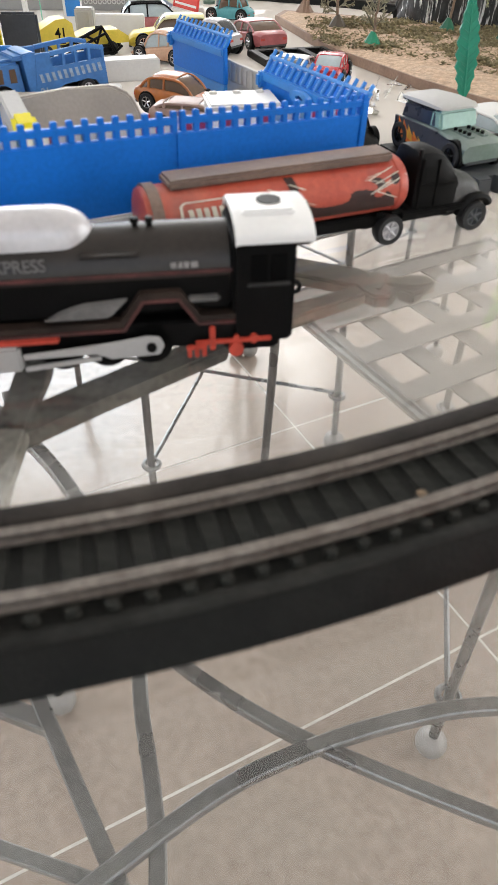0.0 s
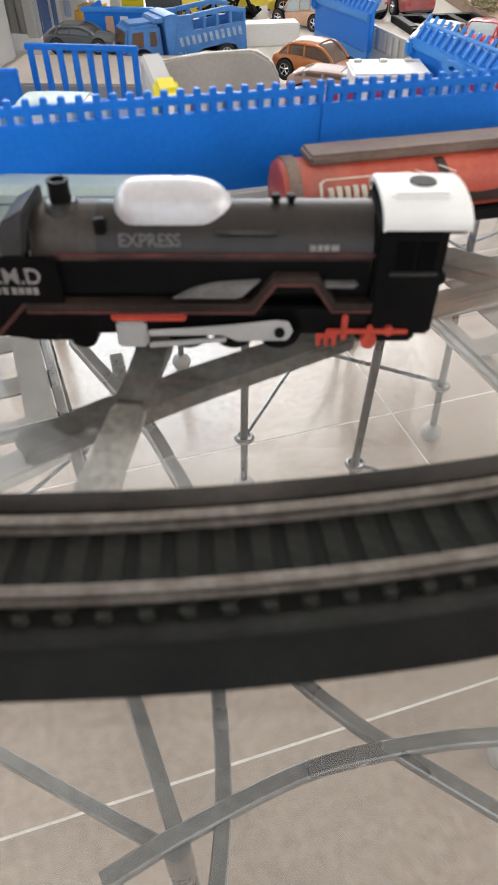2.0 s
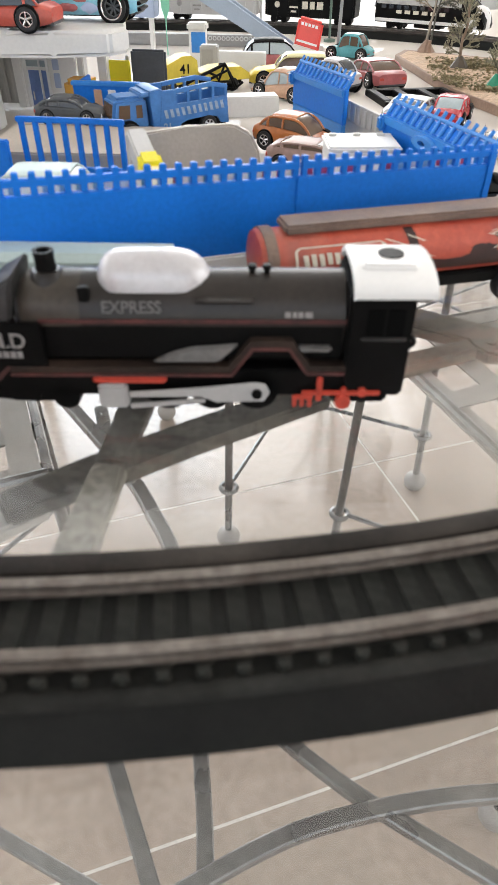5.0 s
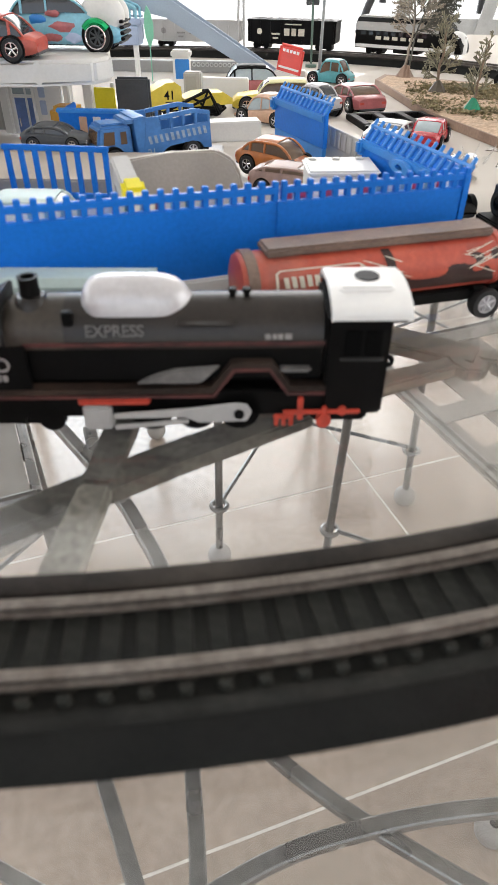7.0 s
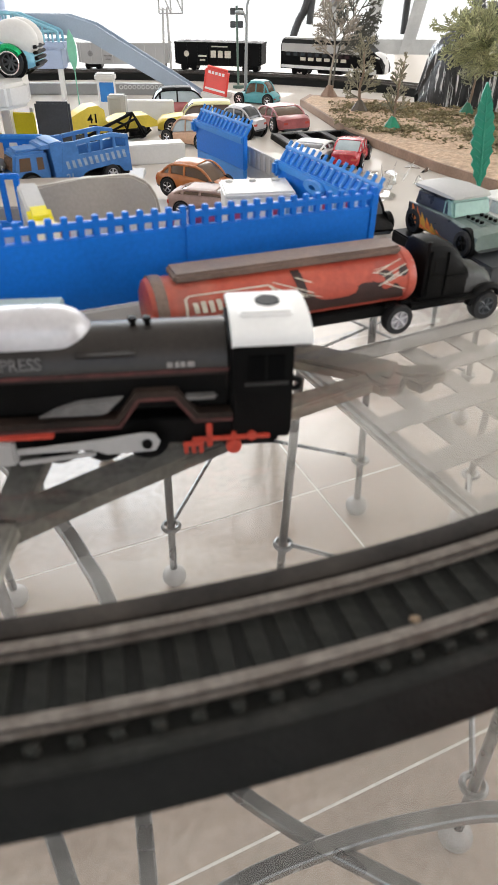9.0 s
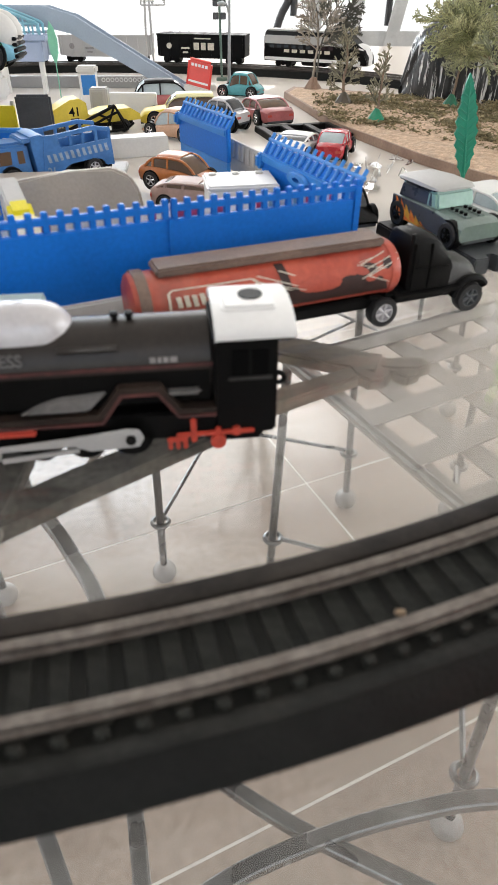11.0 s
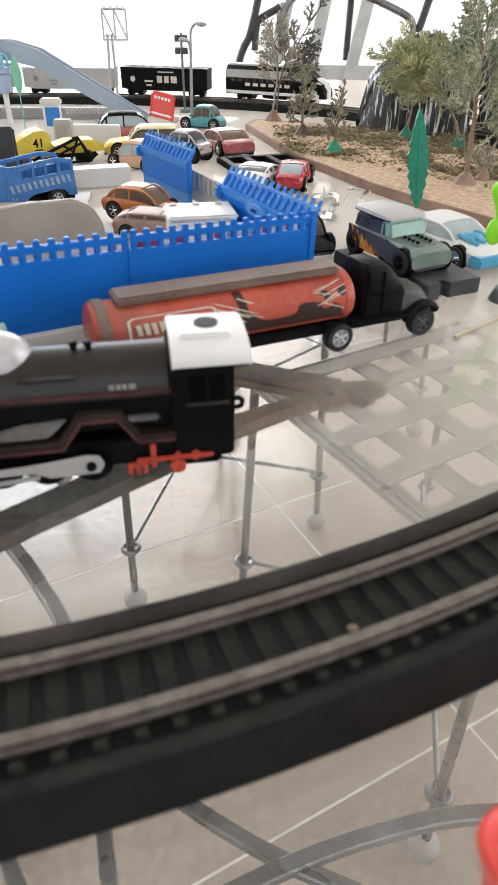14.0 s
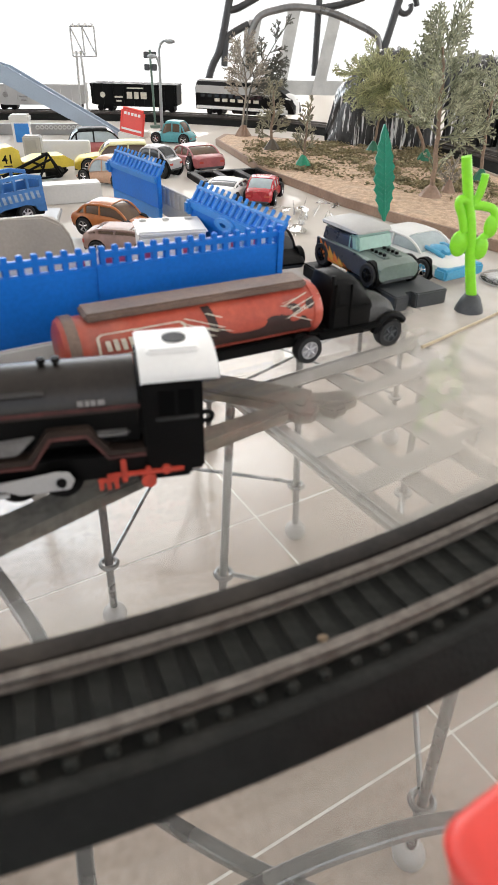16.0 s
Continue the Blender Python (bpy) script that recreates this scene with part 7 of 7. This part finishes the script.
sprig_tree("broad yellow-green sprig tree leaning over the rock", 0.250, 0.733, [(0, 0, 5), (-8, 0, 24), (-22, 0, 42), (-42, 0, 56), (-58, 0, 68)], limb_set(42, 24, 0.36, 1.0, 44, 0.95, 0.35, 2, 0.4) + limb_set(43, 8, 0.5, 1.0, 36, 0.5, 1.0, 2, 0.4) + [(0.7, -1, 0, 0.1, 34, 2), (0.85, -1, 0, -0.25, 34, 2), (1.0, -1, 0, 0.2, 34, 2), (0.6, -1, -0.1, 0.0, 40, 2), (0.75, -1, 0.1, -0.15, 38, 2), (0.5, -1, 0, 0.25, 44, 2), (0.92, -0.9, 0.1, 0.6, 30, 2), (0.66, -0.8, 0.1, -0.5, 24, 2), (0.8, -0.6, 0, -0.6, 24, 2), (0.55, 0.1, 0, -0.6, 20, 1), (0.6, 0.9, 0, 0.9, 32, 2)], 42, M_LEAF3, M_GREENBASE, 9, 1.8)
sprig_tree("small green sprig tree at the foot of the rock", 0.209, 0.778, [(0, 0, 5), (2, 0, 22), (4, 0, 40), (3, 0, 60)], limb_set(57, 10, 0.35, 1.0, 22, 0.8, 0.4, 2), 57, M_LEAF, M_GREENBASE, 9, 1.4)
sprig_tree("bushy dried sprig tree by the tunnel mouth", 0.272, 0.640, [(0, 0, 5), (-2, 0, 30), (-3, 0, 55), (2, 0, 82)], limb_set(66, 14, 0.4, 1.0, 30, 0.85, 0.4, 2), 66, M_LEAF, M_GREENBASE, 9, 1.6)
sprig_tree("low dried sprig bush at the sand's edge", 0.232, 0.596, [(0, 0, 3), (1, 0, 12), (2, 0, 24)], limb_set(61, 9, 0.1, 1.0, 16, 0.7, 0.6, 1), 61, M_DEADTWIG, M_BOARD, 7, 1.0, M_DEADTWIG)

rk = thing("waterfall_rock", "black moulded tunnel rock with white waterfall streaks and painted-on highlights", "model rock", 0, 0, TOP + 0.0003)


def rock_mass(bm, x0, x1, front, high, deep, seed, low=0.0, flute=1.0):
    """A fluted mass from x0 to x1 (millimetres): front gives its face's y, high its crest; low lifts its underside."""
    nu, na = max(24, int((x1 - x0) / 1.1)), 44
    rows = []
    for i in range(nu + 1):
        f = i / nu
        x = x0 + (x1 - x0) * f
        end = min(1.0, 7 * f + 0.25, 7 * (1 - f) + 0.25)
        ridge = abs(noise.noise(Vector((x * 0.085, seed, 0)))) * 2.0
        small = noise.noise(Vector((x * 0.33, seed + 2.4, 0)))
        top = lerp_list(high, x) + 6 * noise.noise(Vector((x * 0.07, seed + 9, 0))) + 2.5 * small
        half = deep / 2 * end
        mid = lerp_list(front, x) + deep / 2
        row = []
        for k in range(na + 1 if not low else na):
            a = (math.pi if not low else 2 * math.pi) * k / na
            rough = noise.noise(Vector((x * 0.09, 6 * math.cos(a), seed + 2))) * 2.6 + noise.noise(Vector((x * 0.3, 9 * math.cos(a), seed + 7))) * 1.5
            sn = math.copysign(abs(math.sin(a)) ** 0.5, math.sin(a))
            out = half + flute * (4.5 * ridge + 2.2 * small) + rough
            z = low + (top - low) / 2 * (1 + sn * end) if low else top * sn * min(1, end + 0.2)
            row.append(bm.verts.new((x + 3 * noise.noise(Vector((x * 0.05, 3 * a, seed + 11))), mid - out * math.cos(a), max(0.2, z + rough * (0.6 if low else math.sin(a))))))
        rows.append(row)
    m = len(rows[0])
    for a, b in zip(rows, rows[1:]):
        for k in range(m if low else m - 1):
            bm.faces.new((a[k], b[k], b[(k + 1) % m], a[(k + 1) % m]))
    if low:
        bm.faces.new(rows[0][::-1])
        bm.faces.new(rows[-1])


FACE = [(150, 866), (170, 846), (204, 818), (239, 808), (280, 802), (440, 812)]
bm = bm_new()
rock_mass(bm, 174, 282, FACE, [(174, 40), (184, 58), (196, 76), (210, 92), (225, 97), (245, 94), (282, 88)], 46, 1.7)
rock_mass(bm, 262, 440, FACE, [(262, 84), (300, 92), (360, 90), (440, 84)], 60, 5.3, 42, 0.4)
rock_mass(bm, 362, 440, FACE, [(362, 60), (380, 84), (440, 84)], 60, 8.1)
rock_mass(bm, 316, 440, [(316, 874), (440, 866)], [(316, 70), (340, 84), (440, 84)], 50, 3.9)
part("rock", bm, M_ROCK, rk, sharp=60)

lf = thing("leaf_tree", "flat deep green plastic leaf-shaped tree", "toy tree", 0.1665, 0.519, ground_z(0, 0) - 0.0015, 6)
lf.matrix_world = pose(0.1665, 0.519, ground_z(0, 0) - 0.0015, 0, -7, 6)
outline = []
for k in range(26):
    f = k / 25
    w = 7.0 * math.sin(math.pi * min(0.06 + f * 0.93, 1.0)) ** 0.75 * (1.05 - 0.25 * f)
    outline.append((w * (0.97 + 0.34 * ((k % 3) / 2 - 0.5)), 4 + f * 55 - (1.2 if k % 3 == 2 else 0)))
prof = [(1.0, 0)] + [(w, z) for w, z in outline] + [(-w, z) for w, z in reversed(outline)] + [(-1.0, 0)]
part("blade", prism(bm_new(), prof, -0.9, 0.9, 0.3), M_LEAFGREEN, lf)
part("midrib", rod(bm_new(), (0, -0.9, 0), (0, -0.9, 56), 1.0, 8, 0.4), M_LEAFGREEN, lf)
for k in range(11):
    for s in (-1, 1):
        part("leaf_vein", rod(bm_new(), (0, -1.0, 7 + k * 4.3), (s * 5.4 * math.sin(math.pi * (0.15 + k * 0.07)), -1.0, 11 + k * 4.3), 0.45, 5), M_LEAFGREEN, lf)
ct = thing("toy_cactus", "lime green plastic cactus on a black foot", "toy plant", 0.1812, 0.3805, TOP, -4)
ct.scale = (0.9, 0.9, 0.92)
part("foot", lathe(bm_new(), [(0, 0.1), (7.8, 0.1), (7.2, 2.5), (5.2, 7), (3.6, 9.2), (0, 9.6)], (0, 0, 0), "z", 22), M_DGREY, ct, "dark rounded foot")


def leaning(*pts):
    """Places on the cactus, which leans to one side as it rises."""
    return [(x - 0.225 * max(0, z - 8), y, z) for x, y, z in pts]


part("stem", tube(bm_new(), arc_pts([Vector(q) for q in leaning((0, 0, 8), (-0.3, 0, 24), (0.4, 0, 44), (-0.6, 0, 60), (-1.0, 0, 75.5), (-1.0, 0, 77))], 5), 2.9, 12, 2.5), M_NEON, ct)
part("arm", tube(bm_new(), arc_pts([Vector(q) for q in leaning((2, 0, 55), (5, 0, 60), (7, 0, 65), (8.2, 0, 69.5))], 5), 2.1, 10, 1.9), M_NEON, ct)
part("arm", tube(bm_new(), arc_pts([Vector(q) for q in leaning((0, -0.5, 57), (-4, -0.5, 57.5), (-5.4, -0.5, 55), (-3.8, -0.5, 49), (-3.2, -0.5, 42))], 5), 2.4, 10, 2.2), M_NEON, ct)
part("arm", tube(bm_new(), arc_pts([Vector(q) for q in leaning((2, 0, 55), (7.5, 0, 54.5), (12, 0, 53), (13, 0, 48), (10.5, 0, 42.5), (6.5, 0, 39), (3, 0, 36))], 5), 2.3, 10, 2.0), M_NEON, ct)
for (px, _, pz), rr, sq in zip(leaning((-6.0, -1, 36), (5.0, 0, 34), (10.6, -0.6, 45)), (6.2, 5.6, 5.2), ((0.78, 0.4, 1.1), (0.7, 0.4, 1.1), (0.7, 0.4, 1.15))):
    part("pad", ball(bm_new(), (px, -0.6, pz), rr, 3, sq), M_NEON, ct)
gp = thing("green_leaf_post", "small light green plastic leaf tree on a thin stem", "toy tree", -0.192, 0.860, TOP, 0)
part("stem", rod(bm_new(), (0, 0, 0), (0, 0, 36), 0.6, 8), M_LEAFPALE, gp)
part("blade", prism(bm_new(), [(1.2, 33), (4.5, 42), (4.9, 54), (2.6, 64), (-1, 70), (-3.8, 62), (-5, 52), (-4, 42), (-1.2, 33)], -0.8, 0.8, 0.3), M_LEAFPALE, gp)

# a crumpled clear tray and splinters on the glass
cp = thing("clear_packaging", "crumpled clear plastic blister tray lying on the glass", "plastic scrap", 0.098, 0.545, TOP, -20)
film = bm_new()
n = 16
for layer in (0.0, 0.5):
    grid = []
    for i in range(n + 1):
        row = []
        for j in range(n + 1):
            a, b = 2 * i / n - 1, 2 * j / n - 1
            rim_k = 1 + 0.22 * noise.noise(Vector((2.4 * a, 2.4 * b, 5)))
            z = 1.2 + 2.6 * noise.noise(Vector((3.1 * a, 3.1 * b, 1))) + 1.4 * noise.noise(Vector((8 * a, 8 * b, 2)))
            row.append(film.verts.new((23 * a * rim_k, 40 * b * rim_k, max(0.15, z) + layer)))
        grid.append(row)
    for i in range(n):
        for j in range(n):
            if noise.noise(Vector((0.42 * i, 0.42 * j, 8))) > 0.1:
                q = (grid[i][j], grid[i + 1][j], grid[i + 1][j + 1], grid[i][j + 1])
                film.faces.new(q if layer else q[::-1])
part("film", film, M_CLEAR, cp, "crumpled clear film", sharp=12)
for u, v, w, h in ((14, 2, 4, 17), (19, -10, 3, 12), (6, 20, -2, 10), (20, 22, 6, 14), (-6, -18, 3, 8)):
    part("torn_edge", rod(bm_new(), (u, v, 0.8), (u + w, v + 3, h), 0.7, 4, 0.25), M_CLEAR, cp)

sp = random.Random(17)
for k in range(4):
    x, y = 0.118 + 0.035 * sp.random(), 0.520 + 0.10 * sp.random()
    s = thing("clear_splinter", "small clear plastic splinter lying on the glass", "plastic scrap", x, y, TOP, sp.random() * 360, "clear plastic splinters")
    h = 2 + 4 * sp.random()
    part("shard", hexa(bm_new(), [(-5, -1.2, 0.1), (6, -1.0, 0.1), (6, 1.0, 0.1), (-5, 1.2, 0.1), (-3, -0.5, h), (-2, -0.4, h), (-2, 0.4, h), (-3, 0.5, h)]), M_CLEAR, s)

# ---- the goods train waiting at the near-left end of the oval ----
def gondola(s0, label):
    p, h = oval(s0)
    g = thing("gondola_wagon", label, "toy wagon", p.x, p.y, TOP + 0.0107, math.degrees(h), "red wagons on the near track")
    L, W, Hh = 150, 33, 33
    part("floor", box(bm_new(), -L / 2, L / 2, -W / 2, W / 2, 7, 10, 0.4), M_GONDOLA, g)
    for s in (-1, 1):
        sd = part("side", box(bm_new(), -L / 2, L / 2, s * W / 2 - 1, s * W / 2 + 1, 7, Hh, 0.4), M_GONDOLA, g)
        part("top_rim", box(bm_new(), -L / 2 - 1, L / 2 + 1, s * W / 2 - 1.8, s * W / 2 + 1.8, Hh - 1.6, Hh + 0.6, 0.4), M_GONDOLA, sd)
        for k in range(9):
            u = -L / 2 + 2 + k * (L - 4) / 8
            part("rib", box(bm_new(), u - 1.2, u + 1.2, *sorted((s * W / 2 + s * 0.8, s * W / 2 + s * 2.2)), 6, Hh - 1, 0.3), M_GONDOLA, sd)
        for k in range(8):
            u = -L / 2 + 6 + k * (L - 4) / 8
            part("print_bar", box(bm_new(), u + 1, u + 9, *sorted((s * W / 2 + s * 0.9, s * W / 2 + s * 1.4)), 14 + (k % 3) * 2, 24, 0.0), M_LETTER, sd, "worn pale printing")
        part("end", box(bm_new(), *sorted((s * (L / 2 - 1), s * (L / 2 + 1))), -W / 2, W / 2, 7, Hh, 0.4), M_GONDOLA, g)
    rail_truck(g, -52)
    rail_truck(g, 52)
    return p, h


# the last wagon stands left of where the empty curve begins
S_TRAIN = find_on_line(-0.048, False)

dish = thing("clear_plant_foot", "clear round plastic foot of a toy plant with a dark stem", "toy foot", 0.2185, 0.424, TOP, 0)
part("disc", lathe(bm_new(), [(0, 0.3), (15, 0.3), (16.5, 0.6), (16.0, 1.0), (12, 1.2), (0, 1.3)], (0, 0, 0), "z", 40), M_CLEAR, dish)
part("rim", tube(bm_new(), [(16.4 * math.cos(a * math.pi / 20), 16.4 * math.sin(a * math.pi / 20), 0.9) for a in range(40)], 0.3, 6, closed=True), M_GREY, dish, "grey moulded rim")
part("stem", rod(bm_new(), (0, 0, 2), (-1, 0, 30), 1.1, 8, 0.7), M_DGREY, dish)
straw = thing("straw_stick", "thin straw-coloured stick lying on the glass", "stick", 0, 0, TOP)
part("stick", rod(bm_new(), (146, 335.5, 0.9), (236, 409, 0.9), 0.75, 8, 0.6), M_STICK, straw)
gp1, gh1 = gondola(S_TRAIN - 0.078, "brick-red toy gondola wagon loaded with pebbles")
gondola(S_TRAIN - 0.078 - 0.166, "brick-red toy gondola wagon coupled ahead")
pr = random.Random(23)
for k in range(3, 9):
    m = pose(gp1.x, gp1.y, TOP + 0.0107, 0, 0, math.degrees(gh1)) @ Matrix.Translation(((-62 + k * 15.5) * 0.001, pr.gauss(0, 3) * 0.001, 0.0102))
    st = new("pebble")
    st.matrix_world = m
    tagged(st, "smooth cream and brown pebble lying in the wagon", "pebble", "pebbles in the wagon")
    r = 7.5 + 3 * pr.random()
    part("stone", ball(bm_new(), (0, 0, r * 0.85), r, 3, (1.0, 0.85, 0.85 if k != 8 else 1.3), 0.35, k), M_STONE if k % 3 else M_STONE2, st)

tm = new("toy_machine")
tm.matrix_world = pose(gp1.x, gp1.y, TOP + 0.0107, 0, 0, math.degrees(gh1)) @ Matrix.Translation((-0.050, 0, 0.0102))
tagged(tm, "white toy machine with a grey screen standing in the wagon", "toy machine")
part("body", prism(bm_new(), [(-18, 0), (22, 0), (24, 22), (18, 26), (-18, 21)], -9, 9, 1.5), M_WHITE, tm)
part("housing", prism(bm_new(), [(-6, 20), (17, 22), (18, 38), (-5, 35)], -8, 8, 1.5), M_WHITE, tm)
part("screen", prism(bm_new(), [(-2, 25), (13, 26.4), (13.6, 33.6), (-1.6, 32)], -8.6, -7.8), M_TEALDK, tm, "dull grey-green screen")
for k in range(3):
    part("red_stripe", prism(bm_new(), [(-14 + k * 9, 4), (-9 + k * 9, 4), (-5 + k * 9, 14), (-10 + k * 9, 14)], -9.4, -8.8), M_REDPRINT, tm)
yg = new("toy_post")
yg.matrix_world = pose(gp1.x, gp1.y, TOP + 0.0107, 0, 0, math.degrees(gh1)) @ Matrix.Translation((-0.0705, 0, 0.0102))
tagged(yg, "black toy post with a yellow fork in the wagon", "toy post")
part("post", rod(bm_new(), (0, 0, 0), (-1, 0, 30), 2.6, 10), M_BLACK, yg)
for sx in (-4, 0, 4):
    part("prong", rod(bm_new(), (-1, 0, 28), (-1 + sx, 0, 44), 1.6, 8), M_BRYELLOW, yg)

pb = thing("pebble", "tiny tan pebble lying between the rails", "pebble", 0.0805, 0.1715, TOP + 0.0084, 0)
part("stone", ball(bm_new(), (0, 0, 0.6), 0.95, 2, (1.2, 1, 0.8), 0.3, 4), M_STONE2, pb)
rd = thing("red_plastic_block", "rounded bright red plastic block at the table's edge", "plastic block", 0.0896, 0.1266, TOP, 30)


def block_section(z, inset, r=6.0, lx=48.0, ly=36.0):
    """A rounded rectangle of the block at height z, drawn in by inset."""
    out = []
    for cx, cy, a0 in ((lx - r, -r, 0), (r, -r, 90), (r, r - ly, 180), (lx - r, r - ly, 270)):
        for k in range(7):
            a = radians(a0 + 15 * k)
            out.append((cx + (r - inset) * math.cos(a), cy + (r - inset) * math.sin(a), z))
    return out


bm = loft(bm_new(), [block_section(z, i) for z, i in ((0.2, 4.6), (8, 3.0), (15, 1.0), (17.5, 0.2), (19.0, 0.5), (20.0, 1.4), (20.4, 2.8))])
part("block", bm, M_SIGNRED, rd)

# ---- floor tiles ----
TW, TU, TA = 0.55, 1.10, 28.4
ux, uy = Vector((math.cos(radians(TA)), math.sin(radians(TA)))), Vector((-math.sin(radians(TA)), math.cos(radians(TA))))
U0, V0 = 0.628, Vector((0.057, 0.4405)).dot(uy)
gap = 0.0012
tile = part("tile", box(bm_new(), gap, TU - gap, gap, TW - gap, -0.0035, 0.0, 0.0008), M_TILE, floor, unit=1.0)
first = True
for i in range(-9, 10):
    for j in range(-9, 10):
        o = ux * (U0 + i * TU) + uy * (V0 + j * TW)
        c = o + ux * TU / 2 + uy * TW / 2
        if not (X0 - 0.35 < c.x < X1 + 0.35 and Y0 - 0.35 < c.y < Y1 + 0.35):
            continue
        m = pose(o.x, o.y, 0, 0, 0, TA)
        if first:
            tile.matrix_local, first = m, False
        else:
            t2 = new("tile", tile.data)
            t2.parent = floor
            t2.matrix_local = m
